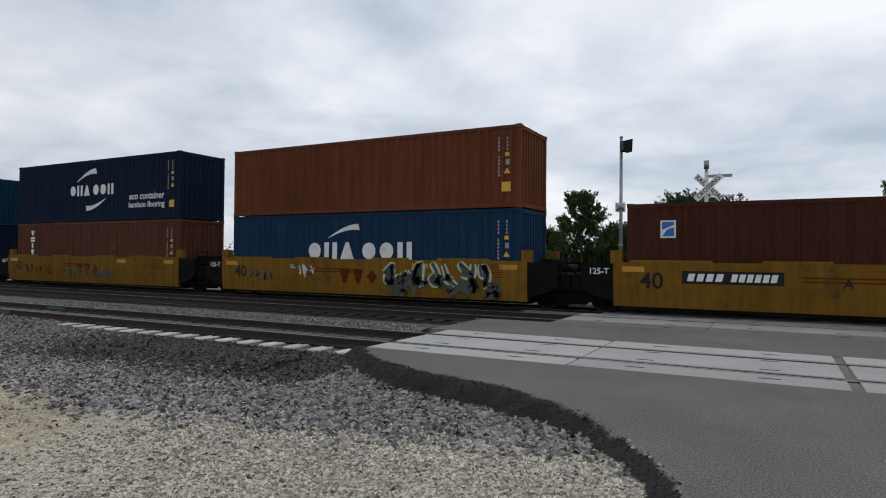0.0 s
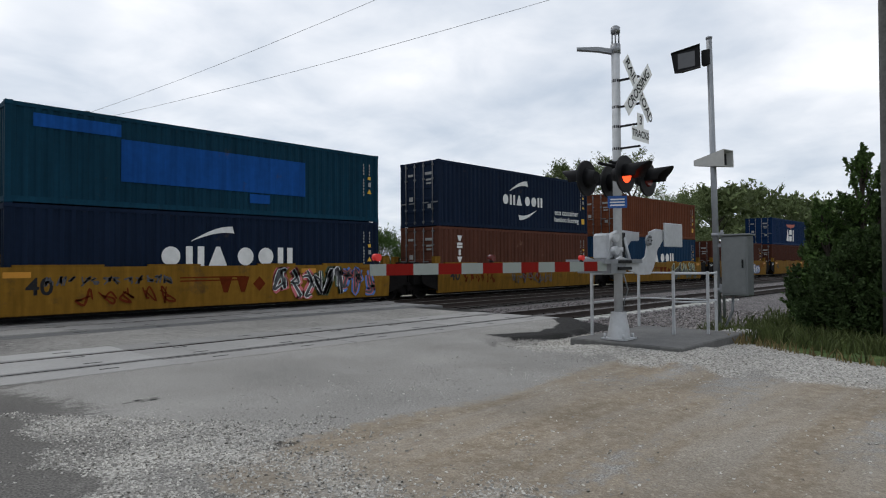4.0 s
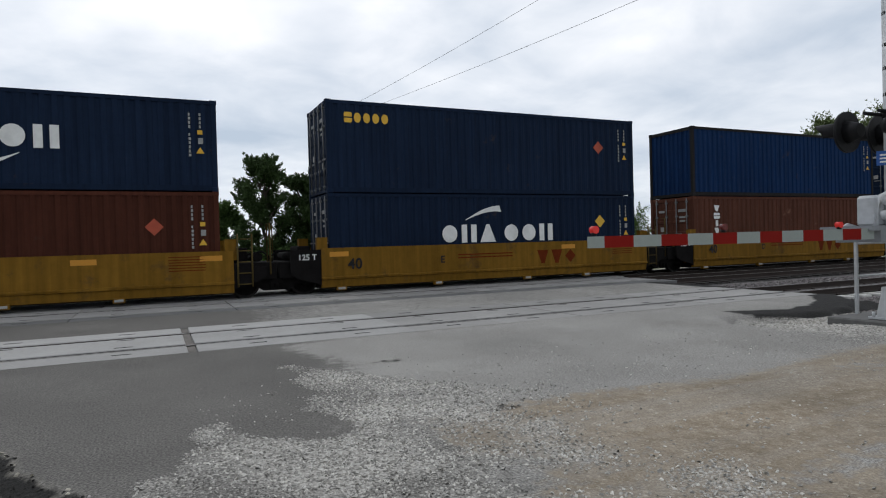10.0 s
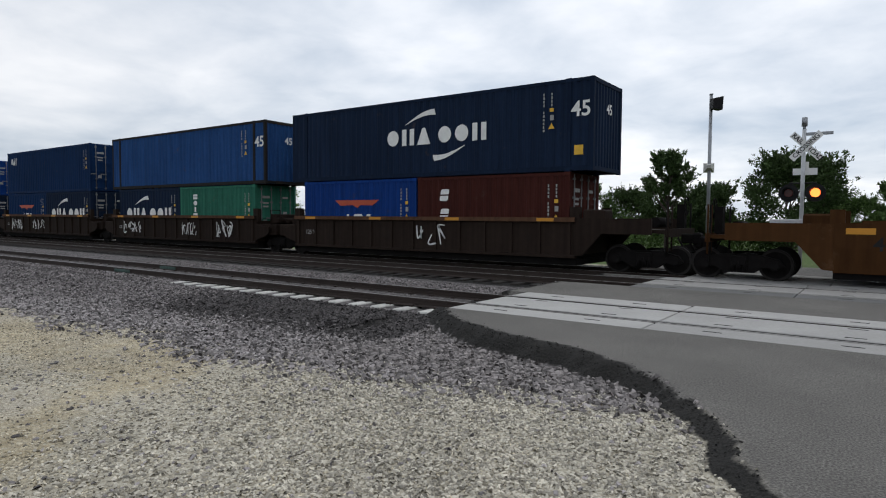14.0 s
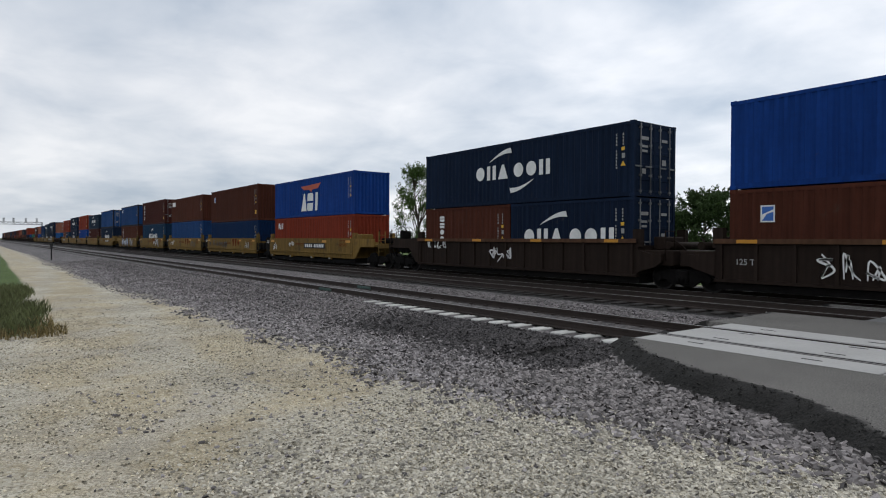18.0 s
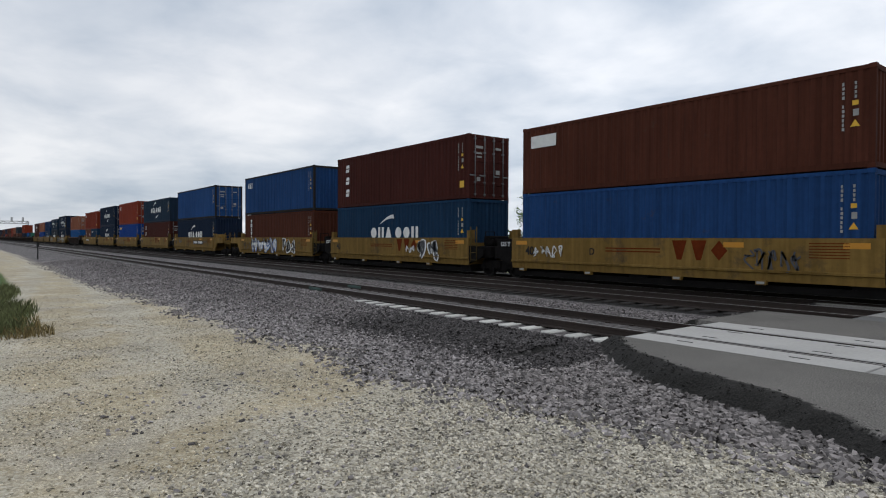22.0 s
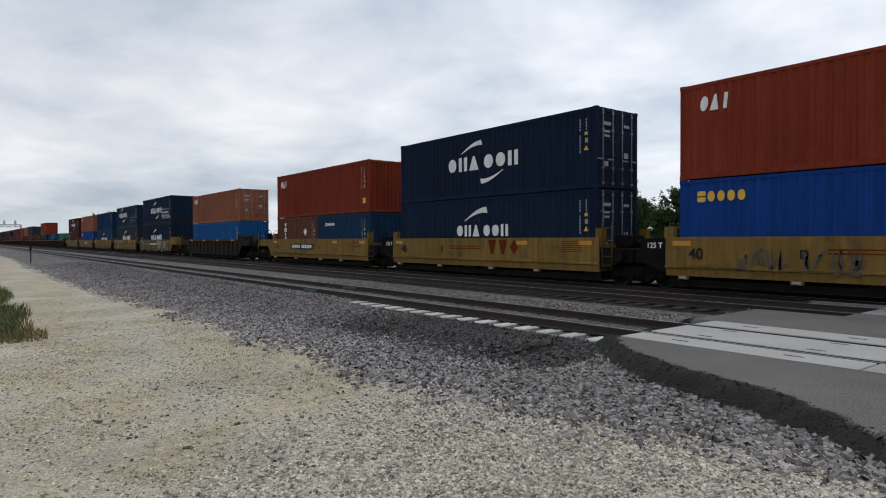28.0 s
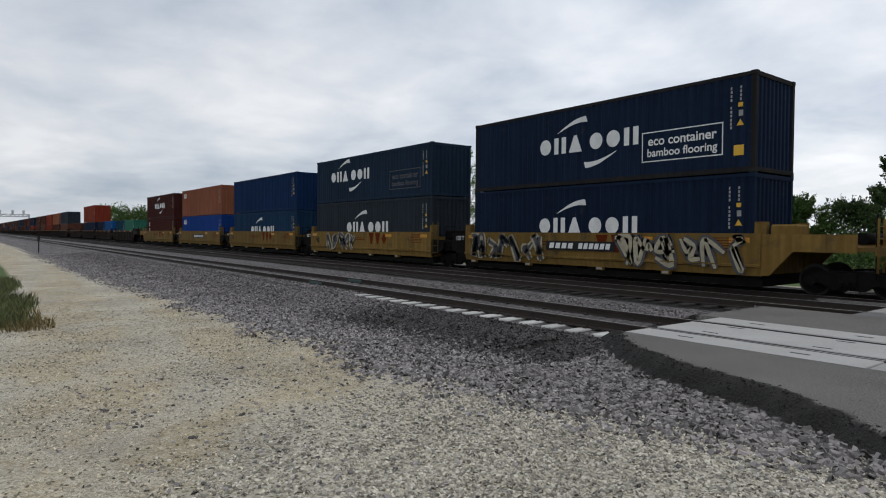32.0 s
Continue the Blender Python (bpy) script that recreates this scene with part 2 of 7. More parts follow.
def step_up(a, b, x):
    """Smooth step for arrays; b may lie below a."""
    t = np.clip((x - a) / (b - a), 0.0, 1.0)
    return t * t * (3 - 2 * t)


APRON = ((2.6, -8.0), (2.2, -6.0), (0.1, 2.4), (-0.42, 3.65), (-0.9, 4.5), (-1.25, 5.25), (-1.7, 5.95), (-2.4, 6.55), (-3.3, 6.92), (-4.4, 7.25), (-5.4, 7.7), (-6.2, 8.3), (-6.8, 9.0), (-7.1, 9.6), (-7.1, 40.0),
         (15.3, 40.0), (15.2, 9.6), (14.9, 8.7), (13.9, 7.7), (12.6, 7.0), (11.4, 6.85), (10.4, 7.2), (9.6, 7.5), (9.0, 6.7), (9.3, 5.6), (10.6, 3.2), (11.0, 0.6), (11.0, -4.0), (30.0, -6.0), (30.0, -8.0))


def apron_depth(x, y):
    """How far inside the paved area points lie; outside it is negative."""
    best, inside = np.full(len(x), 1e9), np.zeros(len(x), bool)
    n = len(APRON)
    for i in range(n):
        ax, ay = APRON[i]
        bx, by = APRON[(i + 1) % n]
        dx, dy = bx - ax, by - ay
        t = np.clip(((x - ax) * dx + (y - ay) * dy) / (dx * dx + dy * dy), 0.0, 1.0)
        best = np.minimum(best, (x - ax - t * dx) ** 2 + (y - ay - t * dy) ** 2)
        if ay != by:
            inside ^= ((ay > y) != (by > y)) & (x < ax + (y - ay) * dx / dy)
    return np.where(inside, 1.0, -1.0) * np.sqrt(best)


def ground_field(x, y):
    """For arrays of points: height, and the shares of road, lip, earth, ballast, grass and thrown gravel."""
    n07, n13, n21, n40 = (rough_noise(x, y, k) for k in (0.35, 1.3, 2.1, 4.6))
    big = n07
    wob = 0.10 * n21 + 0.06 * n40
    inside = apron_depth(x, y) + wob
    road = np.where(x < 5, step_up(-0.14, 0.20, inside), step_up(-0.40, 0.10, inside))
    lot = -0.10 - 0.012 * np.clip(-x - 4.0, 0.0, 25.0)
    bed = np.where(y > 8.75, -0.225, -0.20 - 0.10 * step_up(8.75, 7.2, y) * step_up(4.2, 7.0, y))
    low = lot + (bed - lot) * step_up(4.2, 8.0, y)
    low = low + np.where((x > -13.5) & (x < -7.2), 0.10 * step_up(1.0, 0.0, np.abs(y - 7.7)) * step_up(-13.5, -11, x), 0.0)
    low = np.where(y >= 24, -0.25 - 0.35 * step_up(24, 30, y), low)
    low = np.where((x > 10) & (y < 6.5), -0.08 - 0.15 * step_up(11, 16, x), low)
    low = low + 0.02 * n13 + 0.012 * n40
    z = low + (0.004 * n13 - low) * road
    z = z + 0.13 * step_up(8.4, 9.7, x) * step_up(14.0, 12.6, x) * step_up(0.8, 3.0, y) * step_up(7.2, 5.8, y)
    track = (np.abs(y - T1) < 1.49) | (np.abs(y - T2) < 1.49) | (np.abs(y - T3) < 1.49)
    z = np.where(track, np.minimum(z, -0.20), z)
    z = np.where((np.abs(y - T1) < 0.70) & ((x < PANEL_X0 - 0.2) | (x > PANEL_X1 + 0.2)), -0.160 + 0.008 * n40, z)
    z = np.where((np.abs(y - T1) < 1.49) & (np.abs(y - T1) >= 0.70) & (x < PANEL_X0 - 0.7), np.maximum(z, -0.205 + 0.050 * step_up(-14.0, -18.5, x + 0.8 * n21)), z)
    # the dark sloping edge of the asphalt
    lip = np.where(x < 3, step_up(0.26, -0.02, inside - 0.14 * step_up(-1.6, -3.2, x)) * step_up(-0.12, 0.10, inside + 0.05) * step_up(2.4, 3.8, y), step_up(0.24, -0.02, inside - 0.55) * step_up(-0.13, 0.13, inside + 0.95) * step_up(9.9, 10.5, x) * step_up(6.5, 6.9, y))
    # grimy ballast on the shoulder; dark far ballast with the train's shade painted in
    off = (x < PANEL_X0 - 0.7) | (x > PANEL_X1 + 0.5)
    shoulder = 0.62 * step_up(-14.5, -12.0, x + 0.8 * n13) * step_up(-6.0, -6.8, x) * step_up(6.2, 7.0, y + 0.3 * n13) * (y < 9.1)
    shaded_bed = 0.90 * step_up(14.4, 14.9, y) * step_up(24.6, 23.6, y) * off
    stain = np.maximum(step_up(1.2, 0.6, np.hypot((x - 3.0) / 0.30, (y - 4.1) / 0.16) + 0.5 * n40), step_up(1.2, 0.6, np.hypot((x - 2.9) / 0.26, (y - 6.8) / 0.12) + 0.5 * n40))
    grime_and_shade = np.maximum.reduce([shoulder, shaded_bed, 0.55 * stain, 0.40 * (np.abs(y - T1) < 1.2) * off])
    # worn dirt lane in front of the crossing and the trodden lot beside it
    n02 = rough_noise(x * 0.25, y, 1.9)
    right = step_up(4.75, 3.75, y + 0.5 * big + 0.35 * n02) * step_up(1.7, 2.6, x + 0.25 * n13 + 0.10 * y - 0.3) * step_up(10.4, 8.0, x + 0.6 * big)
    right = right * (0.80 + 0.60 * n02)
    left = step_up(-4.4, -7.0, x + big + 0.6 * (y - 3.0)) * step_up(5.2, 4.0, y + 0.6 * big) * (0.70 + 0.35 * n13 + 0.35 * np.sin(2.6 * y + 0.25 * x + big))
    earth = np.clip(np.where(x > -2, right, left), 0.0, 1.0)
    ballast = np.where(x < -1.2, step_up(4.0, 5.7, y + 0.35 * big + 0.45 * n13 + 0.3 * n40 - 0.7 * step_up(-4.5, -2.0, x)), step_up(6.2, 7.0, y))
    ballast = np.maximum(ballast, step_up(11.6, 13.0, x + 0.5 * n13) * step_up(4.0, 5.2, y + 0.3 * big))
    ballast = ballast * (1.0 - step_up(23.0, 24.5, y + big))
    grass = step_up(24.0, 26.0, y + big)
    edge = 11.1 + 0.75 * np.maximum(0.0, y - 2.3) - 0.1 * np.maximum(0.0, 2.0 - y)
    g1 = step_up(-0.1, 0.9, x + 0.5 * big + 0.35 * n13 - edge) * step_up(5.4, 4.4, y + 0.4 * big)
    g2 = step_up(-13.6, -15.0, x + 0.8 * big) * step_up(1.9 - 0.012 * (x + 14), 1.1 - 0.012 * (x + 14), y + 0.5 * big)
    g3 = 0.6 * step_up(6.4, 5.2, y + big) * (x > 17) * (y >= 4)
    grass = np.maximum.reduce([grass, np.where(y < 6, g1, 0), np.where(y < 5, g2, 0), g3, step_up(-9.0, -14.0, y)])
    # pale gravel thrown over the pavement
    n09, n17 = rough_noise(x, y, 0.9), rough_noise(x, y, 1.7)
    rag = 0.22 * n17 + 0.12 * n40
    body = step_up(1.25, 1.55, x + rag - 0.12 * (y - 5.0)) * step_up(0.0, -0.7, y - 7.9 + 1.45 * np.clip(x - 1.55, 0.0, 1.4) + 0.35 * np.maximum(0.0, x - 2.95) + rag)
    body = body * (1.0 - 0.55 * step_up(2.2, 4.2, x)) * step_up(6.4, 4.6, x)
    hole = 0.85 * step_up(1.0, 0.55, np.hypot((x - 1.30 + 0.45 * (y - 4.4)) / 0.50, (y - 4.60) / 0.75) + 0.8 * rag)
    near = step_up(-0.1, 0.25, x + 0.35 * (3.9 - y) - 0.05 + rag) * step_up(5.2, 4.7, y - 0.12 * x + rag) * (1.0 - 0.35 * step_up(2.0, 3.2, x)) * step_up(4.6, 2.6, x)
    tip = step_up(-0.12, 0.25, x - 8.75 - 0.6 * np.maximum(0.0, y - 5.8) + 2.0 * rag) * step_up(0.1, -0.15, y - 7.45 + 0.41 * (x - 9.8)) * step_up(13.4, 12.2, x) * (0.9 - 0.3 * step_up(2.0, 0.0, y))
    thin = 0.40 * step_up(7.4, 5.4, y) * step_up(1.5, 3.0, x) * (0.55 + n09)
    patch = np.clip(np.maximum.reduce([np.maximum(body, near) * (1.0 - hole) * (0.72 + 0.4 * n17), tip, thin]), 0.0, 1.0) * (y < 8.2) * (x > -0.5)
    return z, road, lip, earth, ballast, grass, patch, grime_and_shade


def grid_lines(dense0, dense1, step, far, extra=()):
    out = [dense0]
    while out[-1] < dense1:
        out.append(out[-1] + step)
    s = step
    while out[-1] < far:
        s *= 1.35
        out.append(out[-1] + s)
    s, low = step, dense0
    while low > -far:
        s *= 1.35
        low -= s
        out.append(low)
    return sorted(set(round(v, 4) for v in list(out) + list(extra)))


def ground_material():
    m = bpy.data.materials.new("ground_surface")
    m.use_nodes = True
    n, l = m.node_tree.nodes, m.node_tree.links
    b = n["Principled BSDF"]
    co = n.new("ShaderNodeTexCoord")

    def noise_at(scale, detail=6.0, rough=0.6):
        t = n.new("ShaderNodeTexNoise")
        t.inputs["Scale"].default_value, t.inputs["Detail"].default_value, t.inputs["Roughness"].default_value = scale, detail, rough
        l.new(co.outputs["Object"], t.inputs["Vector"])
        return t.outputs[0]

    def stones(scale):
        t = n.new("ShaderNodeTexVoronoi")
        t.inputs["Scale"].default_value = scale
        l.new(co.outputs["Object"], t.inputs["Vector"])
        bw = n.new("ShaderNodeRGBToBW")
        l.new(t.outputs["Color"], bw.inputs[0])
        return bw.outputs[0], t.outputs["Distance"]

    def ramp(source, *stops):
        r = n.new("ShaderNodeValToRGB")
        e = r.color_ramp.elements
        e[0].position, e[0].color = stops[0][0], (*stops[0][1], 1)
        e[1].position, e[1].color = stops[-1][0], (*stops[-1][1], 1)
        for p, c in stops[1:-1]:
            e.new(p).color = (*c, 1)
        l.new(source, r.inputs[0])
        return r.outputs[0]

    def blend(fac, a, c, ragged=None):
        if ragged is not None:
            s = n.new("ShaderNodeMath")
            s.operation = "MULTIPLY_ADD"
            s.inputs[1].default_value, s.inputs[2].default_value = 1.0, -0.5
            l.new(ragged, s.inputs[0])
            a2 = n.new("ShaderNodeMath")
            l.new(s.outputs[0], a2.inputs[0])
            l.new(fac, a2.inputs[1])
            r = n.new("ShaderNodeMapRange")
            r.inputs[1].default_value, r.inputs[2].default_value = 0.36, 0.62
            l.new(a2.outputs[0], r.inputs[0])
            fac = r.outputs[0]
        x = n.new("ShaderNodeMix")
        x.data_type = "RGBA"
        l.new(fac, x.inputs[0])
        l.new(a, x.inputs[6])
        l.new(c, x.inputs[7])
        return x.outputs[2]

    def masks(name):
        a = n.new("ShaderNodeAttribute")
        a.attribute_name = name
        s = n.new("ShaderNodeSeparateColor")
        l.new(a.outputs["Color"], s.inputs[0])
        return s.outputs

    def speckled(c, cells, low, high):
        r = n.new("ShaderNodeMapRange")
        r.inputs[1].default_value, r.inputs[2].default_value = 0.15, 0.85
        r.inputs[3].default_value, r.inputs[4].default_value = low, high
        l.new(cells, r.inputs[0])
        v = n.new("ShaderNodeVectorMath")
        v.operation = "SCALE"
        l.new(c, v.inputs[0])
        l.new(r.outputs[0], v.inputs[3])
        return v.outputs[0]

    one, two = masks("zones"), masks("cover")
    cell3, gap3 = stones(80.0)
    cell, gap = stones(24.0)
    cell2, gap2 = stones(42.0)
    fine, mid, wide = noise_at(55.0), noise_at(7.0), noise_at(0.5, 5.0)
    gravel = ramp(cell2, (0.08, (0.12, 0.105, 0.08)), (0.35, (0.36, 0.325, 0.25)), (0.95, (0.55, 0.51, 0.42)))
    asphalt = ramp(fine, (0.35, (0.062, 0.058, 0.053)), (0.5, (0.124, 0.117, 0.107)), (0.65, (0.195, 0.185, 0.170)))
    worn = ramp(fine, (0.36, (0.125, 0.119, 0.109)), (0.5, (0.255, 0.245, 0.226)), (0.63, (0.40, 0.385, 0.358)))
    chips = ramp(cell2, (0.08, (0.12, 0.112, 0.100)), (0.35, (0.31, 0.295, 0.266)), (0.95, (0.54, 0.52, 0.478)))
    pale = ramp(mid, (0.35, (0.0, 0.0, 0.0)), (0.65, (1.0, 1.0, 1.0)))
    asphalt = blend(two[2], asphalt, worn, mid)
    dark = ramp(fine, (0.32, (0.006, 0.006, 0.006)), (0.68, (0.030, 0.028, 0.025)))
    earth = ramp(mid, (0.30, (0.182, 0.143, 0.100)), (0.5, (0.232, 0.190, 0.139)), (0.70, (0.290, 0.247, 0.190)))
    sand = ramp(mid, (0.33, (0.285, 0.236, 0.150)), (0.5, (0.370, 0.314, 0.211)), (0.66, (0.44, 0.383, 0.276)))
    split = n.new("ShaderNodeSeparateXYZ")
    l.new(co.outputs["Object"], split.inputs[0])
    eastward = n.new("ShaderNodeMapRange")
    eastward.inputs[1].default_value, eastward.inputs[2].default_value = -4.0, -1.0
    l.new(split.outputs[0], eastward.inputs[0])
    greyer = ramp(noise_at(0.75, 4.0, 0.55), (0.48, (0.0, 0.0, 0.0)), (0.62, (0.6, 0.6, 0.6)))
    sand = blend(greyer, sand, ramp(cell3, (0.1, (0.29, 0.265, 0.22)), (0.9, (0.50, 0.465, 0.40))))
    speck = ramp(cell2, (0.66, (0.0, 0.0, 0.0)), (0.86, (0.6, 0.6, 0.6)))
    sand = blend(speck, speckled(sand, cell3, 0.70, 1.30), gravel)
    # trodden lot: pale wheel streaks and few small stones
    along = n.new("ShaderNodeMapping")
    along.inputs["Rotation"].default_value = (0, 0, math.radians(52))
    along.inputs["Scale"].default_value = (0.22, 1.9, 1.0)
    l.new(co.outputs["Object"], along.inputs[0])
    tracks = n.new("ShaderNodeTexNoise")
    tracks.inputs["Scale"].default_value = 1.0
    tracks.inputs["Detail"].default_value = 4.0
    l.new(along.outputs[0], tracks.inputs["Vector"])
    streak = ramp(tracks.outputs[0], (0.44, (0.0, 0.0, 0.0)), (0.62, (0.75, 0.75, 0.75)))
    earth = blend(streak, earth, ramp(fine, (0.36, (0.225, 0.200, 0.165)), (0.64, (0.345, 0.315, 0.272))))
    few = ramp(cell2, (0.80, (0.0, 0.0, 0.0)), (0.92, (0.35, 0.35, 0.35)))
    earth = blend(few, speckled(earth, cell3, 0.82, 1.18), gravel)
    earth = blend(eastward.outputs[0], sand, earth)
    ballast = ramp(cell, (0.08, (0.030, 0.027, 0.027)), (0.5, (0.112, 0.102, 0.101)), (0.95, (0.255, 0.235, 0.230)))
    grass = ramp(mid, (0.30, (0.035, 0.060, 0.014)), (0.55, (0.075, 0.115, 0.030)), (0.75, (0.15, 0.155, 0.060)))
    c = blend(two[0], gravel, ballast, mid)
    c = blend(one[0], c, asphalt)
    c = blend(one[2], c, earth, mid)
    # the dark colour also carries the shade painted under the far tracks
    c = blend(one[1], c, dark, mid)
    stone_patch = n.new("ShaderNodeAttribute")
    stone_patch.attribute_name = "thrown"
    c = blend(stone_patch.outputs["Fac"], c, chips, fine)
    c = blend(two[1], c, grass, mid)
    shade = n.new("ShaderNodeMapRange")
    shade.inputs[1].default_value, shade.inputs[2].default_value = 0.3, 0.7
    shade.inputs[3].default_value, shade.inputs[4].default_value = 0.80, 1.18
    l.new(wide, shade.inputs[0])
    s = n.new("ShaderNodeVectorMath")
    s.operation = "SCALE"
    l.new(c, s.inputs[0])
    l.new(shade.outputs[0], s.inputs[3])
    l.new(s.outputs[0], b.inputs["Base Color"])
    b.inputs["Roughness"].default_value = 0.93
    b.inputs["Specular IOR Level"].default_value = 0.25
    bp = n.new("ShaderNodeBump")
    bp.inputs["Distance"].default_value = 0.02
    relief = n.new("ShaderNodeMapRange")
    relief.inputs[3].default_value, relief.inputs[4].default_value = 0.7, 0.28
    l.new(one[0], relief.inputs[0])
    l.new(relief.outputs[0], bp.inputs["Strength"])
    h = n.new("ShaderNodeMath")
    h.operation = "SUBTRACT"
    l.new(fine, h.inputs[0])
    l.new(gap, h.inputs[1])
    l.new(h.outputs[0], bp.inputs["Height"])
    l.new(bp.outputs[0], b.inputs["Normal"])
    return m


def build_ground():
    eps = 0.004
    cuts = []
    for t in (T1, T2, T3):
        cuts += [t - 0.70 - eps, t - 0.70 + eps, t + 0.70 - eps, t + 0.70 + eps] if t == T1 else []
        cuts += [t - 1.49 - eps, t - 1.49 + eps, t + 1.49 - eps, t + 1.49 + eps]
    xs = grid_lines(-9.0, 16.0, 0.16, 4000.0, list(np.arange(-3.3, 0.6, 0.08)) + list(np.arange(-30, -9, 0.35)) + list(np.arange(16.3, 30, 0.5)))
    ys = grid_lines(0.5, 9.2, 0.14, 4000.0, cuts + list(np.arange(2.6, 7.3, 0.07)) + list(np.arange(-6, 0.5, 0.4)) + list(np.arange(9.5, 26, 0.5)))
    gx, gy = np.meshgrid(np.array(xs), np.array(ys))
    gx, gy = gx.ravel(), gy.ravel()
    F = ground_field(gx, gy)
    nx = len(xs)
    verts = np.stack([gx, gy, F[0]], 1).tolist()
    faces = [(j * nx + i, j * nx + i + 1, (j + 1) * nx + i + 1, (j + 1) * nx + i) for j in range(len(ys) - 1) for i in range(nx - 1)]
    me = bpy.data.meshes.new("ground")
    me.from_pydata(verts, [], faces)
    wear = step_up(0.6, 3.6, gx + 0.9 * rough_noise(gx, gy, 0.7)) * np.where(gy < 8.9, 1.0, 0.6)
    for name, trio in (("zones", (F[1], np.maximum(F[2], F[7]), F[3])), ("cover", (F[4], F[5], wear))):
        at = me.color_attributes.new(name, "FLOAT_COLOR", "POINT")
        at.data.foreach_set("color", np.stack([*trio, np.ones(len(gx))], 1).ravel().astype(np.float32))
    at = me.attributes.new("thrown", "FLOAT", "POINT")
    at.data.foreach_set("value", (0.72 * F[6]).astype(np.float32))
    me.materials.append(ground_material())
    me.shade_smooth()
    return tagged(new("ground", me), "gravel lot, ballast bed, asphalt apron and grass beside the rails", "ground", kind="structure")


build_ground()


# ---- tracks and crossing ----
def rail_profile(y):
    return ((y - 0.075, -0.17), (y + 0.075, -0.17), (y + 0.075, -0.155), (y + 0.012, -0.13), (y + 0.012, -0.045), (y + 0.036, -0.035), (y + 0.036, -0.004),
            (y - 0.036, -0.004), (y - 0.036, -0.035), (y - 0.012, -0.045), (y - 0.012, -0.13), (y - 0.075, -0.155))


def build_tracks():
    for name, yc, mat, tie_label in (("track_near", T1, TIE, "concrete"), ("track_middle", T2, WOOD_TIE, "dark timber"), ("track_far", T3, WOOD_TIE, "dark timber")):
        track = thing(name, f"railway track with rusty rails on {tie_label} ties", "railway track", kind="structure")
        for side in (-0.753, 0.753):
            bm = fresh()
            profile(bm, rail_profile(yc + side), -900, 900)
            rail = part("rail", bm, RAIL, track)
            bm = fresh()
            box(bm, -900, 900, yc + side - 0.019, yc + side + 0.019, -0.0045, 0.0)
            part("running_surface", bm, RAILTOP, rail, "bright worn rail head")
        bm = fresh()
        box(bm, -0.125, 0.125, -1.3, 1.3, -0.40, -0.172, 0.02)
        tie = mesh_of("tie", bm, mat)
        bm = fresh()
        for s in (-0.753, 0.753):
            for d in (-0.11, 0.11):
                box(bm, -0.05, 0.05, s + d - 0.03, s + d + 0.03, -0.175, -0.125, 0.008)
        clip = mesh_of("rail_clip", bm, RAIL)
        step, count = 0.61, 0
        spots = [PANEL_X0 - 0.75 - step * i for i in range(0, 100)] + [PANEL_X1 + 0.5 + step * i for i in range(0, 24)]
        for x in spots:
            o = part("tie", tie, None, track, m=pose(x, yc, 0.0))
            if mat is TIE and x > -30:
                part("rail_clip", clip, None, o)
        bm = fresh()
        for i in range(100, 420):
            x = PANEL_X0 - 0.75 - step * i
            box(bm, x - 0.125, x + 0.125, yc - 1.3, yc + 1.3, -0.4, -0.172)
        tagged(part("far_ties", bm, mat, track), kind="stuff")
    # bolted joint bars on the near track
    bm = fresh()
    box(bm, -0.46, 0.46, -0.03, 0.0, -0.135, -0.04, 0.008)
    for i in range(6):
        tube(bm, (-0.38 + 0.152 * i, -0.03, -0.088), (-0.38 + 0.152 * i, -0.055, -0.088), 0.02, seg=6)
    bar = mesh_of("joint_bar", bm, material("joint_bar_paint", (0.05, 0.085, 0.075), 0.7))
    for y in (T1 - 0.77, T1 + 0.735):
        tagged(thing("joint_bar", "greenish bolted joint bar on the rail", "joint bar", pose(-19.3, y, 0.0), data=bar))


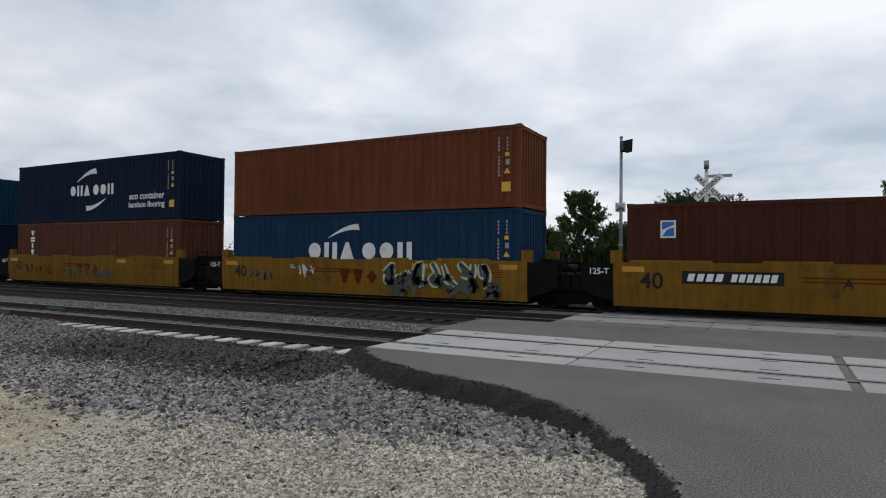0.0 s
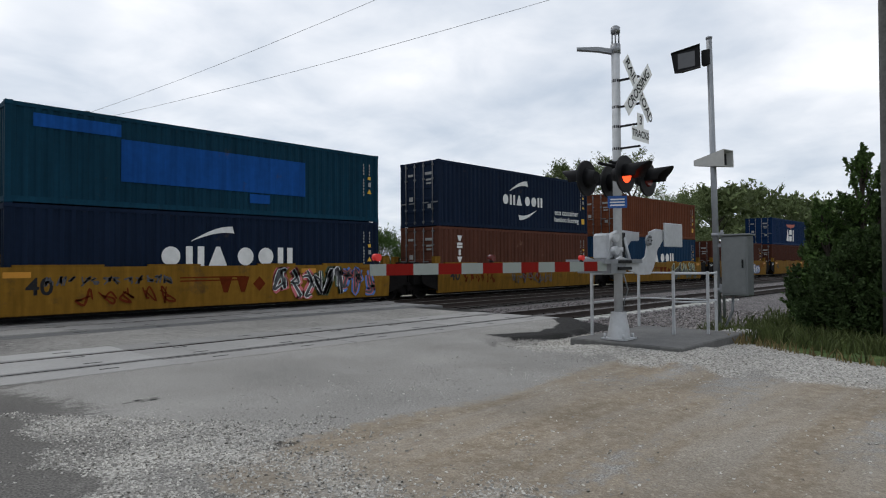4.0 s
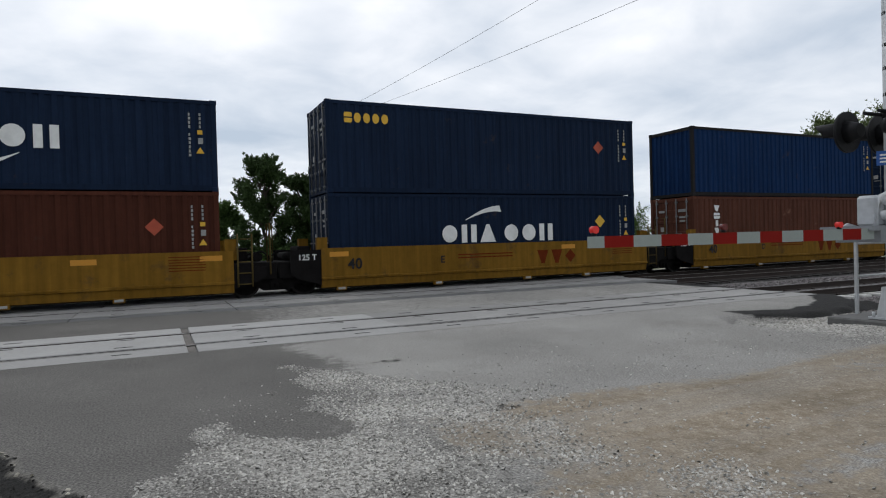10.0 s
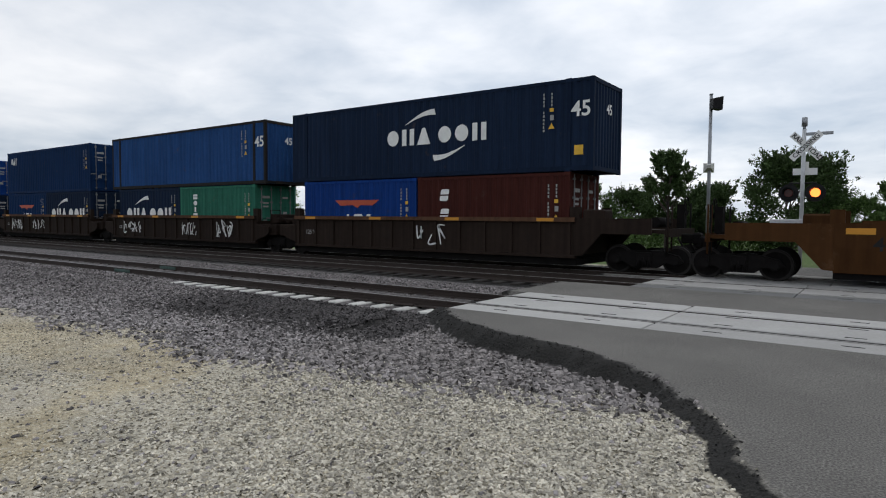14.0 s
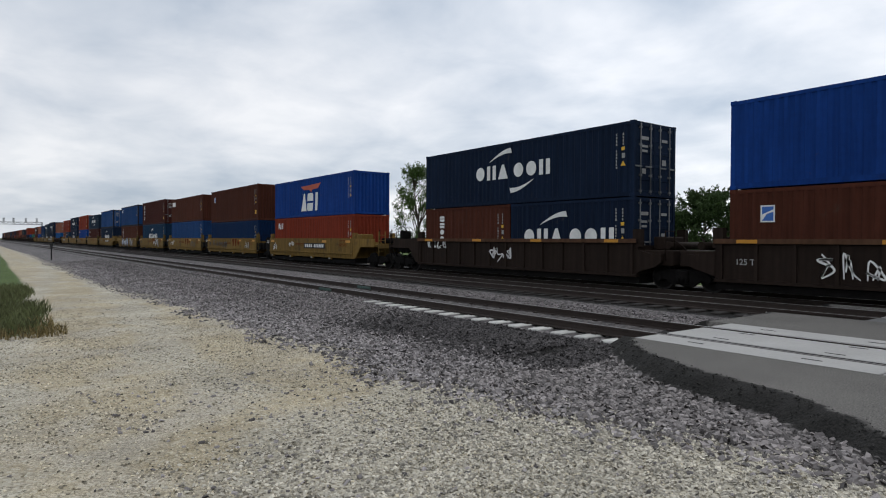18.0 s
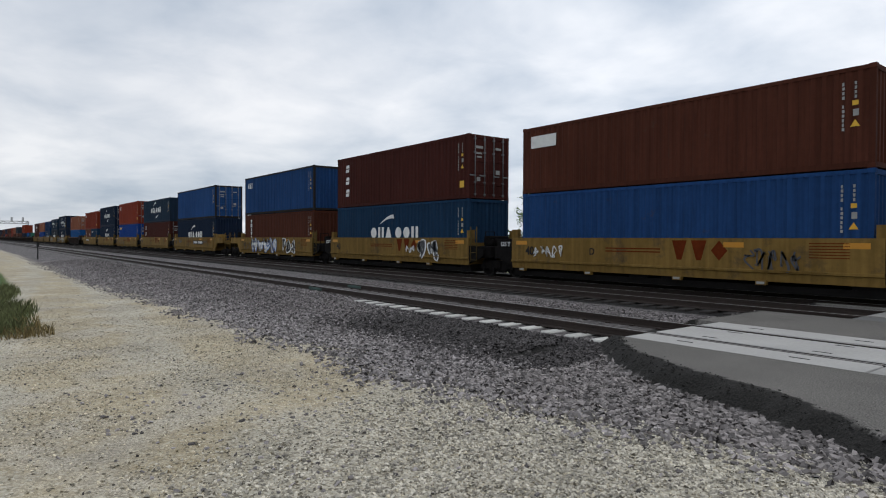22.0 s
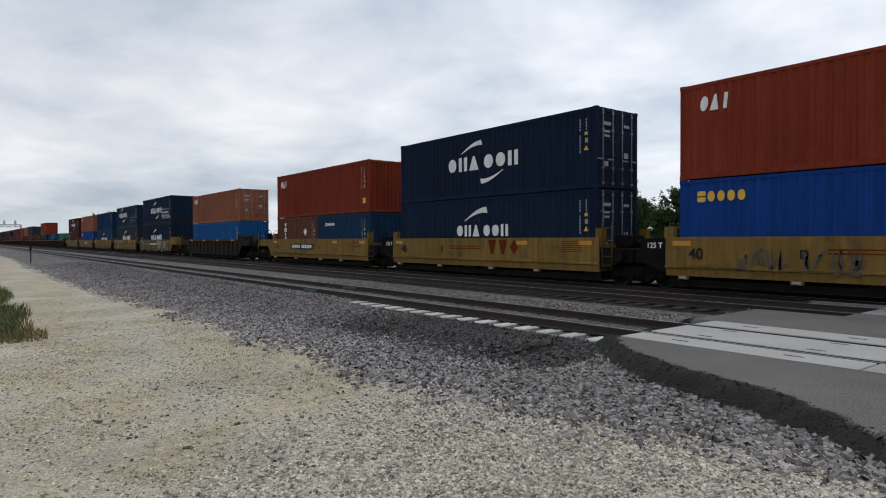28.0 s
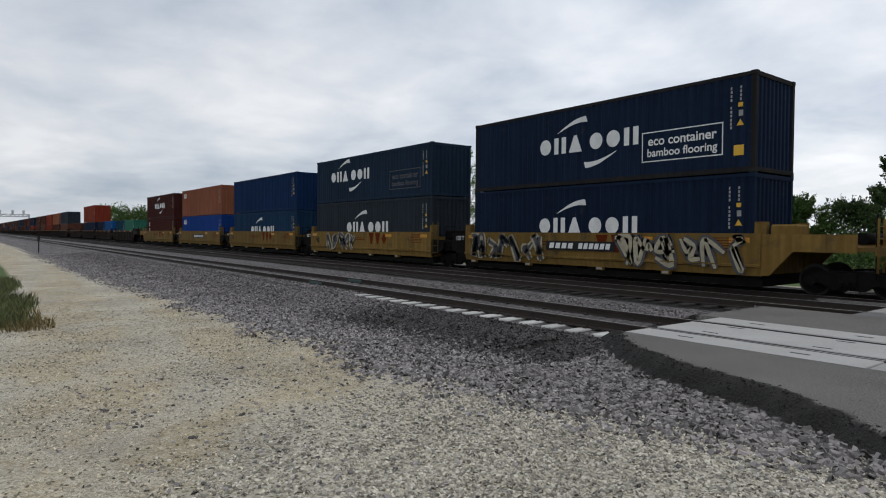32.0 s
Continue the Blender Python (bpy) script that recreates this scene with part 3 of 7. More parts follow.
def build_crossing():
    crossing = thing("crossing_surface", "pale concrete crossing panels between and beside the rails", "crossing", kind="structure")
    step = PANEL_STEP
    for yc, shift in ((T1, 0.0), (T2, 1.35), (T3, 1.8)):
        for name, y0, y1 in (("field_panel", -1.50, -0.83), ("gauge_panel", -0.585, 0.585), ("field_panel", 0.83, 1.56)):
            bm = fresh()
            wide = step - (0.03 if yc == T1 else 0.015)
            box(bm, 0, wide, y0, y1, -0.19, 0.004, 0.012)
            me = mesh_of(name, bm, ASPHALT if yc == T2 and y0 < -1 else CONCRETE if yc == T1 else DUSTY_CONCRETE)
            trodden = me.copy()
            trodden.materials[0] = DUSTY_CONCRETE
            slot = fresh()
            for sx in (0.9, 2.6):
                for sy in ((y0 + 0.16, y1 - 0.16) if name == "gauge_panel" else ((y0 + y1) / 2,)):
                    box(slot, sx - 0.13, sx + 0.13, sy - 0.018, sy + 0.018, 0.0, 0.0075)
            sl = mesh_of("lifting_slot", slot, RUBBER)
            for i in range(PANEL_N):
                x = PANEL_X0 + shift + step * i + (0.10 if i == 2 and yc == T1 else 0.0)
                o = part(name, trodden if yc == T1 and i > 2 else me, None, crossing, m=pose(x, yc, 0.003 * ((i * 7) % 3 - 1)))
                part("lifting_slot", sl, None, o)
        for a, b, top in ((-0.83, -0.792, -0.006), (-0.714, -0.585, -0.014), (0.585, 0.714, -0.014), (0.792, 0.83, -0.006)):
            bm = fresh()
            box(bm, PANEL_X0 + shift, PANEL_X1 + shift, yc + a, yc + b, -0.19, top)
            part("flangeway_seal", bm, RUBBER, crossing, "black rubber flangeway strip")
    joint = fresh()
    box(joint, PANEL_X0 + 2 * step - 0.04, PANEL_X0 + 2 * step + 0.09, T1 - 1.5, T1 + 1.5, -0.19, -0.012)
    part("joint_filler", joint, material("joint_dirt", (0.13, 0.118, 0.105), 0.9, vary=0.5, grain=12), crossing)


build_tracks()
build_crossing()


# ---- signals, poles and wires ----
LENS_ON = glow("lit_red_lens", (1.0, 0.07, 0.02), 2.2)
LENS_OFF = material("dark_red_lens", (0.10, 0.012, 0.010), 0.25, vary=0.05, bump=0.0)
ARM_LIGHT = glow("arm_light", (0.30, 0.010, 0.008), 0.6)
CASEGREY = material("case_grey", (0.17, 0.18, 0.18), 0.6, metal=0.3, vary=0.12, grain=10, large=2, bump=0.05)
CASE_Z, CASE_H = 0.78, 1.29
ARMWHITE = material("white_reflective", (0.25, 0.28, 0.26), 0.55, vary=0.06, grain=20, large=2, bump=0.0)
BLUESIGN = material("blue_sign", (0.02, 0.10, 0.36), 0.5, vary=0.05, bump=0.0)
GRATING = material("grey_grating", (0.115, 0.113, 0.108), 0.8, vary=0.3, grain=14, large=2, bump=0.3)
FOOTING = material("old_concrete", (0.33, 0.32, 0.30), 0.9, vary=0.25, grain=12, large=2, bump=0.3)


def signal_head(parent, x, y, z, face, lens, length=0.44):
    """A flasher: dark round background, hood and lens. face: -1 towards -y, +1 towards +y."""
    bm = fresh()
    tube(bm, (0, -0.02, 0), (0, 0.02, 0), 0.305, 0.305, 28)
    tube(bm, (0, 0.02, 0), (0, 0.20, 0), 0.17, 0.10, 16)
    head = part("signal_head", bm, BLACK, parent, "black round flasher background", Matrix.Translation((x, y, z)) @ (Matrix.Identity(4) if face < 0 else pose(0, 0, 0, 0, 0, 180)))
    bm = fresh()
    n, r = 18, 0.165
    a0, a1 = radians(-20), radians(200)
    front, back = [], []
    for i in range(n + 1):
        a = a0 + (a1 - a0) * i / n
        reach = length * (0.55 + 0.45 * max(0.0, math.sin(a)))
        back.append(bm.verts.new((r * math.cos(a), -0.02, r * math.sin(a))))
        front.append(bm.verts.new((r * 1.05 * math.cos(a), -0.02 - reach, r * 1.05 * math.sin(a))))
    for i in range(n):
        bm.faces.new((back[i], back[i + 1], front[i + 1], front[i])).smooth = True
    hood = part("hood", bm, BLACK, head)
    mod = hood.modifiers.new("thickness", "SOLIDIFY")
    mod.thickness = 0.006
    bm = fresh()
    tube(bm, (0, -0.045, 0), (0, -0.015, 0), 0.13, 0.155, 24)
    part("lens", bm, lens, head, "lit red lens" if lens is LENS_ON else "unlit dark red lens")


def crossbuck(parent, x, y, z, face=-1, half=0.61):
    turn = Matrix.Translation((x, y, z)) @ (Matrix.Identity(4) if face < 0 else pose(0, 0, 0, 0, 0, 180))
    bm = fresh()
    box(bm, -half, half, -0.004, 0.004, -0.115, 0.115)
    a = part("sign_blade", bm, WHITE, parent, "white blade lettered in black", turn @ pose(0, 0, 0, 0, -45))
    part("lettering", lettering("CROSSING", 0.215, BLACK), None, a, "", pose(0, -0.0085, 0))
    bm = fresh()
    box(bm, -half, half, 0.006, 0.014, -0.115, 0.115)
    b = part("sign_blade", bm, WHITE, parent, "white blade lettered in black", turn @ pose(0, 0, 0, 0, 45))
    part("lettering", lettering("RAIL", 0.215, BLACK), None, b, "", pose(-0.36, 0.0015, 0))
    part("lettering", lettering("ROAD", 0.215, BLACK), None, b, "", pose(0.37, 0.0015, 0))


def build_gate():
    gx, gy, base = 9.97, 4.74, 0.20
    g = thing("crossing_gate", "silver crossing signal mast with lowered red-and-white gate arm", "crossing signal", pose(gx, gy, 0))
    bm = fresh()
    tube(bm, (0, 0, base + 0.45), (0, 0, 5.16), 0.074, 0.074, 20)
    part("mast", bm, SILVER, g, "silver-painted steel mast")
    bm = fresh()
    box(bm, -0.22, 0.22, -0.22, 0.22, base, base + 0.03)
    for k in range(6):
        z0, z1 = base + 0.03 + 0.072 * k, base + 0.03 + 0.072 * (k + 1)
        tube(bm, (0, 0, z0), (0, 0, z1), 0.195 - 0.060 * smooth(0, 6, k), 0.195 - 0.060 * smooth(0, 6, k + 1), 14, caps=False)
    bmesh.ops.remove_doubles(bm, verts=bm.verts, dist=0.0005)
    box(bm, -0.10, 0.10, -0.10, 0.10, base + 0.455, base + 0.470, 0.004)
    for k in range(4):
        a = k * math.tau / 4 + math.tau / 8
        tube(bm, (0.15 * math.cos(a), 0.15 * math.sin(a), base + 0.03), (0.10 * math.cos(a), 0.10 * math.sin(a), base + 0.44), 0.03, 0.02, 6)
    for sx in (-0.17, 0.17):
        for sy in (-0.17, 0.17):
            tube(bm, (sx, sy, base + 0.03), (sx, sy, base + 0.10), 0.02, seg=6)
    part("mast_base", bm, SILVER, g, "cast white base")
    bm = fresh()
    tube(bm, (0, 0, 5.14), (0, 0, 5.30), 0.085, 0.085, 18)
    for k in range(4):
        a = k * math.tau / 4 + 0.5
        tube(bm, (0.055 * math.cos(a), 0.055 * math.sin(a), 5.30), (0.055 * math.cos(a), 0.055 * math.sin(a), 5.50), 0.014, seg=6)
    tube(bm, (0, 0, 5.50), (0, 0, 5.60), 0.08, 0.08, 18)
    tube(bm, (0, 0, 5.60), (0, 0, 5.63), 0.075, 0.04, 18)
    part("bell", bm, GALV, g, "crossing bell on the mast top")
    bm = fresh()
    prism(bm, ((-0.06, 5.14), (-0.30, 5.20), (-0.66, 5.25), (-0.66, 5.29), (-0.28, 5.27), (-0.06, 5.22)), -0.05, 0.05)
    part("lamp_arm", bm, GALV, g, "slim lamp on a short arm", pose(0, 0, 0, 0, 0, -58))
    # brackets of the signs
    for z in (4.66, 4.20, 3.86, 3.48):
        bm = fresh()
        tube(bm, (0, 0, z - 0.025), (0, 0, z + 0.025), 0.075, 0.075, 14)
        box(bm, -0.02, 0.02, -0.43, -0.06, z - 0.015, z + 0.015)
        part("bracket", bm, BLACK, g, "dark clamp bracket")
    crossbuck(g, -0.05, -0.44, 4.43)
    bm = fresh()
    outline = ((-0.30, 3.55), (0.30, 3.55), (0.30, 3.78), (0.11, 3.78), (0.11, 4.02), (-0.11, 4.02), (-0.11, 3.78), (-0.30, 3.78))
    prism(bm, outline, -0.445, -0.437)
    s = part("track_count_sign", bm, WHITE, g, "white sign that counts the tracks")
    part("lettering", lettering("TRACKS", 0.165, BLACK), None, s, "", pose(0, -0.4495, 3.665))
    part("lettering", lettering("3", 0.21, BLACK), None, s, "", pose(0, -0.4495, 3.90))
    # flashers
    bm = fresh()
    tube(bm, (-0.42, -0.10, 3.20), (0.42, -0.10, 3.20), 0.028, seg=8)
    tube(bm, (-0.42, 0.10, 3.20), (0.42, 0.10, 3.20), 0.028, seg=8)
    tube(bm, (0, 0, 3.14), (0, 0, 3.26), 0.09, 0.09, 14)
    part("cross_arm", bm, BLACK, g)
    signal_head(g, -0.40, -0.36, 2.97, -1, LENS_ON)
    signal_head(g, 0.40, -0.36, 2.97, -1, LENS_OFF)
    signal_head(g, -0.40, 0.36, 2.97, 1, LENS_OFF)
    signal_head(g, 0.40, 0.36, 2.97, 1, LENS_OFF)
    bm = fresh()
    box(bm, -0.16, 0.16, -0.085, -0.078, 2.45, 2.66)
    b = part("blue_sign", bm, BLUESIGN, g, "small blue emergency notice", pose(0, 0, 0, 0, 0, -62))
    bm = fresh()
    for z in (2.50, 2.55, 2.60):
        box(bm, -0.12, 0.12, -0.0905, -0.0865, z - 0.012, z + 0.012)
    part("notice_bars", bm, WHITE, b)
    # gate mechanism
    bm = fresh()
    box(bm, -0.24, 0.20, 0.06, 0.36, 1.56, 2.02, 0.04)
    for z in (1.72, 1.94):
        tube(bm, (-0.22, -0.02, z), (-0.22, -0.11, z), 0.075, 0.075, 14)
    tube(bm, (-0.02, 0, 1.70), (-0.02, 0, 1.78), 0.10, 0.10, 14)
    part("gate_motor", bm, SILVER, g, "white gate motor housing")
    for y in (-0.24, 0.40):
        bm = fresh()
        out = ((-0.62, 1.52), (0.30, 1.30), (0.72, 1.30), (0.86, 1.42), (1.02, 1.74), (1.26, 1.92), (1.60, 1.94), (1.60, 2.10), (0.98, 2.12), (0.72, 2.06), (0.56, 1.62), (0.30, 1.50), (-0.35, 1.62))
        prism(bm, out, y, y + 0.03)
        part("counterweight_arm", bm, SILVER, g, "white counterweight arm")
    bm = fresh()
    box(bm, 1.22, 1.98, -0.30, -0.26, 1.80, 2.24, 0.012)
    part("counterweight", bm, SILVER, g, "flat pale counterweight plate")
    bm = fresh()
    box(bm, -0.98, 0.30, -0.30, 0.42, 1.50, 1.57)
    box(bm, -0.75, -0.25, -0.28, 0.34, 1.34, 1.50)
    part("arm_clamp", bm, GALV, g)
    for points in (((-0.72, -0.2, 1.55), (-0.60, -0.2, 1.98), (-0.44, -0.2, 2.02)), ((0.20, 0.0, 1.95), (0.34, -0.05, 1.50))):
        bm = fresh()
        pipe(bm, points, 0.035)
        part("linkage", bm, SILVER, g)
    bm = fresh()
    pipe(bm, ((0.06, -0.06, 1.32), (0.16, -0.1, 1.05), (0.03, -0.09, 0.85), (-0.02, -0.09, 0.55)), 0.014, 6)
    pipe(bm, ((0.26, 0.15, 1.35), (0.28, 0.12, 0.9), (0.22, 0.1, 0.45)), 0.035)
    part("conduit", bm, GALV, g)
    bm = fresh()
    tube(bm, (0.62, -0.245, 1.90), (0.62, -0.285, 1.90), 0.10, 0.10, 16)
    pivot = part("pivot_plate", bm, GALV, g, "round pivot plate")
    for k in range(6):
        bm = fresh()
        bx, bz = 0.62 + 0.07 * math.cos(k * math.tau / 6), 1.90 + 0.07 * math.sin(k * math.tau / 6)
        tube(bm, (bx, -0.285, bz), (bx, -0.297, bz), 0.014, seg=6)
        part("bolt", bm, BLACK, pivot)
    # solid black block painted as the shade in the gap beside the motor
    bm = fresh()
    box(bm, 0.10, 0.24, -0.02, 0.018, 1.60, 2.04, 0.01)
    part("machine_gap", bm, BLACK, g, "dark gap beside the motor")
    for bz in (1.53, 1.42):
        bm = fresh()
        box(bm, -0.55, -0.10, -0.315, -0.285, bz - 0.025, bz + 0.025, 0.005)
        part("clamp_bar", bm, BLACK, g, "dark clamp bar")
    # the arm, striped every 16 inches
    x1, n = -0.85, 13
    for i in range(n):
        a, b2 = -5.49 + 0.396 * (n - 1 - i), max(-5.69, -5.49 + 0.396 * (n - 2 - i))
        a = min(a, x1)
        bm = fresh()
        ha, hb = 0.076 - 0.016 * i / n, 0.076 - 0.016 * (i + 1) / n
        prism(bm, ((b2, 1.46 - hb), (a, 1.46 - ha), (a, 1.46 + ha), (b2, 1.46 + hb)), -0.255, -0.225)
        part("arm_section", bm, REDTAPE if i % 2 else ARMWHITE, g, "red reflective band" if i % 2 else "white reflective band")
    for lx in (-5.61, -3.72, -1.58):
        bm = fresh()
        tube(bm, (lx, -0.24, 1.53), (lx, -0.24, 1.56), 0.03, seg=8)
        housing = part("arm_lamp", bm, BLACK, g)
        bm = fresh()
        tube(bm, (lx, -0.275, 1.59), (lx, -0.205, 1.59), 0.04, 0.04, 14)
        part("lens", bm, ARM_LIGHT if lx != -3.72 else LENS_OFF, housing, "red gate arm light")


def build_gate_platform():
    bm = fresh()
    box(bm, 9.62, 12.5, 3.5, 5.5, -0.10, 0.19, 0.02)
    p = thing("gate_platform", "grey platform slab round the gate mast", "platform", data=mesh_of("gate_platform", bm, GRATING))
    f = thing("safety_railing", "pale painted pipe railing beside the gate mast", "railing")
    posts = ((10.3, 5.45, 1.36), (12.25, 5.5, 1.32), (11.3, 4.35, 1.36), (11.75, 3.9, 1.34), (12.42, 4.0, 1.34))
    for x, y, h in posts:
        bm = fresh()
        box(bm, x - 0.022, x + 0.022, y - 0.022, y + 0.022, 0.19, h)
        part("post", bm, SILVER, f)
    for a, b in ((0, 1), (1, 4), (2, 3), (3, 4)):
        for z in (1.30, 0.78):
            bm = fresh()
            tube(bm, (*posts[a][:2], z), (*posts[b][:2], z), 0.017, seg=8)
            part("rail", bm, SILVER, f)
    bm = fresh()
    box(bm, 12.7, 13.4, 3.55, 4.1, -0.15, 0.16, 0.04)
    thing("concrete_footing", "weathered concrete footing in the grass", "footing", data=mesh_of("concrete_footing", bm, FOOTING))


def build_lamp(x, y, top, turn, name_side=""):
    """A tall grey pole with a floodlight head and a square horn."""
    ob = thing("detector_pole", "tall galvanised pole with floodlight box and square horn", "pole", pose(x, y, 0, 0, -1.0 if x > 0 else 0, turn))
    bm = fresh()
    tube(bm, (0, 0, -0.1), (0, 0, top), 0.068, 0.060, 16)
    tube(bm, (0, 0, top - 0.01), (0, 0, top + 0.03), 0.07, 0.07, 16)
    part("shaft", bm, GALV, ob)
    bm = fresh()
    z = top - 0.62
    a = [Vector(p) for p in ((-0.58, -0.16, z - 0.02), (-0.12, -0.16, z + 0.02), (-0.12, -0.16, z + 0.44), (-0.64, -0.16, z + 0.38))]
    fr = [bm.verts.new(p) for p in a]
    bk = [bm.verts.new(Vector((-0.36 + (p.x + 0.36) * 0.72, 0.10, z + 0.2 + (p.z - z - 0.2) * 0.72))) for p in a]
    bm.faces.new(bk)
    for i in range(4):
        bm.faces.new((fr[i], fr[(i + 1) % 4], bk[(i + 1) % 4], bk[i]))
    inn = [bm.verts.new(Vector((-0.36 + (p.x + 0.36) * 0.86, -0.12, z + 0.2 + (p.z - z - 0.2) * 0.86))) for p in a]
    for i in range(4):
        bm.faces.new((fr[i], inn[i], inn[(i + 1) % 4], fr[(i + 1) % 4]))
    bm.faces.new(inn)
    box(bm, -0.13, 0.02, -0.06, 0.04, z + 0.06, z + 0.34, 0.01)
    bmesh.ops.scale(bm, verts=bm.verts, vec=(1.22, 1.22, 1.22), space=Matrix.Translation((0, 0, -z - 0.2)))
    lamp_head = part("floodlight", bm, BLACK, ob, "black floodlight box")
    bm = fresh()
    box(bm, -0.64, -0.27, -0.156, -0.150, z + 0.03, z + 0.37)
    part("glass", bm, material("dull_glass", (0.10, 0.10, 0.105), 0.2, vary=0.1, bump=0.0), lamp_head)
    bm = fresh()
    z = top - 2.72
    small = [bm.verts.new(p) for p in ((-0.52, -0.06, z - 0.07), (-0.52, 0.10, z - 0.07), (-0.52, 0.10, z + 0.07), (-0.52, -0.06, z + 0.07))]
    large = [bm.verts.new(p) for p in ((0.42, -0.22, z - 0.22), (0.42, 0.24, z - 0.22), (0.42, 0.24, z + 0.22), (0.42, -0.22, z + 0.22))]
    deep = [bm.verts.new(p) for p in ((0.10, -0.10, z - 0.10), (0.10, 0.12, z - 0.10), (0.10, 0.12, z + 0.10), (0.10, -0.10, z + 0.10))]
    rim = [bm.verts.new(p) for p in ((0.42, -0.20, z - 0.20), (0.42, 0.22, z - 0.20), (0.42, 0.22, z + 0.20), (0.42, -0.20, z + 0.20))]
    bm.faces.new(small[::-1])
    for i in range(4):
        j = (i + 1) % 4
        bm.faces.new((small[i], small[j], large[j], large[i]))
        bm.faces.new((large[i], large[j], rim[j], rim[i]))
        bm.faces.new((rim[i], rim[j], deep[j], deep[i]))
    bm.faces.new(deep)
    part("horn", bm, material("horn_paint", (0.40, 0.40, 0.38), 0.6, vary=0.12, bump=0.05), ob, "pale square horn", Matrix.Translation((0, 0, top - 2.72)) @ pose(0, 0, 0, 0, 0, -16) @ Matrix.Scale(0.84, 4) @ Matrix.Translation((0, 0, 2.72 - top)))
    bm = fresh()
    box(bm, 0.24, 0.27, -0.155, 0.175, z - 0.155, z + 0.155)
    part("horn_mouth", bm, BLACK, ob, "dark horn mouth", Matrix.Translation((0, 0, top - 2.72)) @ pose(0, 0, 0, 0, 0, -16) @ Matrix.Scale(0.84, 4) @ Matrix.Translation((0, 0, 2.72 - top)))
    bm = fresh()
    for z in (0.9, 2.1):
        tube(bm, (0, 0, z - 0.04), (0, 0, z + 0.04), 0.085, 0.085, 14)
        box(bm, 0.05, 0.16, -0.05, 0.05, z - 0.05, z + 0.05)
    tube(bm, (0.13, 0, 0.3), (0.13, 0, 2.2), 0.03, seg=8)
    part("clamp", bm, GALV, ob)
    return ob


def build_cabinet():
    """An equipment case clamped to the detector pole."""
    ob = thing("signal_cabinet", "grey steel equipment case clamped to the tall pole", "cabinet", pose(14.22, 4.20, CASE_Z))
    bm = fresh()
    box(bm, -0.20, 0.20, -0.27, 0.27, 0.0, CASE_H, 0.02)
    part("body", bm, CASEGREY, ob)
    bm = fresh()
    box(bm, -0.23, 0.23, -0.30, 0.30, CASE_H, CASE_H + 0.04, 0.01)
    part("roof", bm, CASEGREY, ob)
    bm = fresh()
    box(bm, -0.212, -0.20, -0.23, 0.23, 0.05, CASE_H - 0.05, 0.004)
    d = part("door", bm, CASEGREY, ob)
    bm = fresh()
    box(bm, -0.24, -0.212, -0.19, -0.16, 0.6, 0.78, 0.004)
    part("handle", bm, BLACK, d)
    for z in (0.2, CASE_H - 0.2):
        bm = fresh()
        box(bm, -0.16, -0.04, 0.27, 0.40, z - 0.04, z + 0.04)
        part("clamp", bm, GALV, ob)
    bm = fresh()
    pipe(bm, ((0.0, 0.1, 0.0), (0.0, 0.12, -0.35), (-0.05, 0.28, -0.75), (-0.05, 0.30, -CASE_Z - 0.1)), 0.03)
    part("conduit", bm, GALV, ob)


def build_far_signal():
    g = thing("far_crossing_signal", "grey crossing signal beyond the tracks with one lit lamp", "crossing signal", pose(-2.40, 24.5, -0.25))
    bm = fresh()
    tube(bm, (0, 0, 0), (0, 0, 5.0), 0.065, 0.065, 14)
    part("mast", bm, SILVER, g)
    bm = fresh()
    tube(bm, (0, 0, 5.0), (0, 0, 5.1), 0.05, 0.05, 12)
    tube(bm, (0, 0, 5.1), (0, 0, 5.4), 0.09, 0.09, 14)
    part("bell", bm, GALV, g)
    bm = fresh()
    box(bm, 0.0, 0.85, -0.04, 0.04, 4.78, 4.88)
    part("lamp_arm", bm, GALV, g)
    crossbuck(g, 0.08, -0.12, 4.42)
    bm = fresh()
    prism(bm, ((-0.32, 3.45), (0.42, 3.45), (0.42, 3.68), (0.16, 3.68), (0.16, 3.9), (-0.08, 3.9), (-0.08, 3.68), (-0.32, 3.68)), 0.10, 0.11)
    part("track_count_sign", bm, WHITE, g)
    bm = fresh()
    tube(bm, (-0.42, 0, 3.16), (0.42, 0, 3.16), 0.028, seg=8)
    part("cross_arm", bm, BLACK, g)
    signal_head(g, 0.40, -0.10, 2.83, -1, glow("lit_amber_red_lens", (1.0, 0.16, 0.03), 4.0))
    signal_head(g, -0.40, -0.10, 2.83, -1, LENS_OFF)
    bm = fresh()
    box(bm, -0.95, 0.12, -0.2, 0.2, 1.72, 1.92, 0.03)
    part("gate_motor", bm, SILVER, g)
    for i in range(11):
        bm = fresh()
        a = 0.6 + i * 0.45
        prism(bm, ((a, 1.36), (a + 0.45, 1.36), (a + 0.45, 1.50), (a, 1.50)), 0.20, 0.23)
        part("arm_section", bm, REDTAPE if i % 2 else WHITE, g)
    bm = fresh()
    tube(bm, (3.7, 0.1, 1.6), (3.7, 0.22, 1.6), 0.06, seg=10)
    part("arm_lamp", bm, ARM_LIGHT, g)


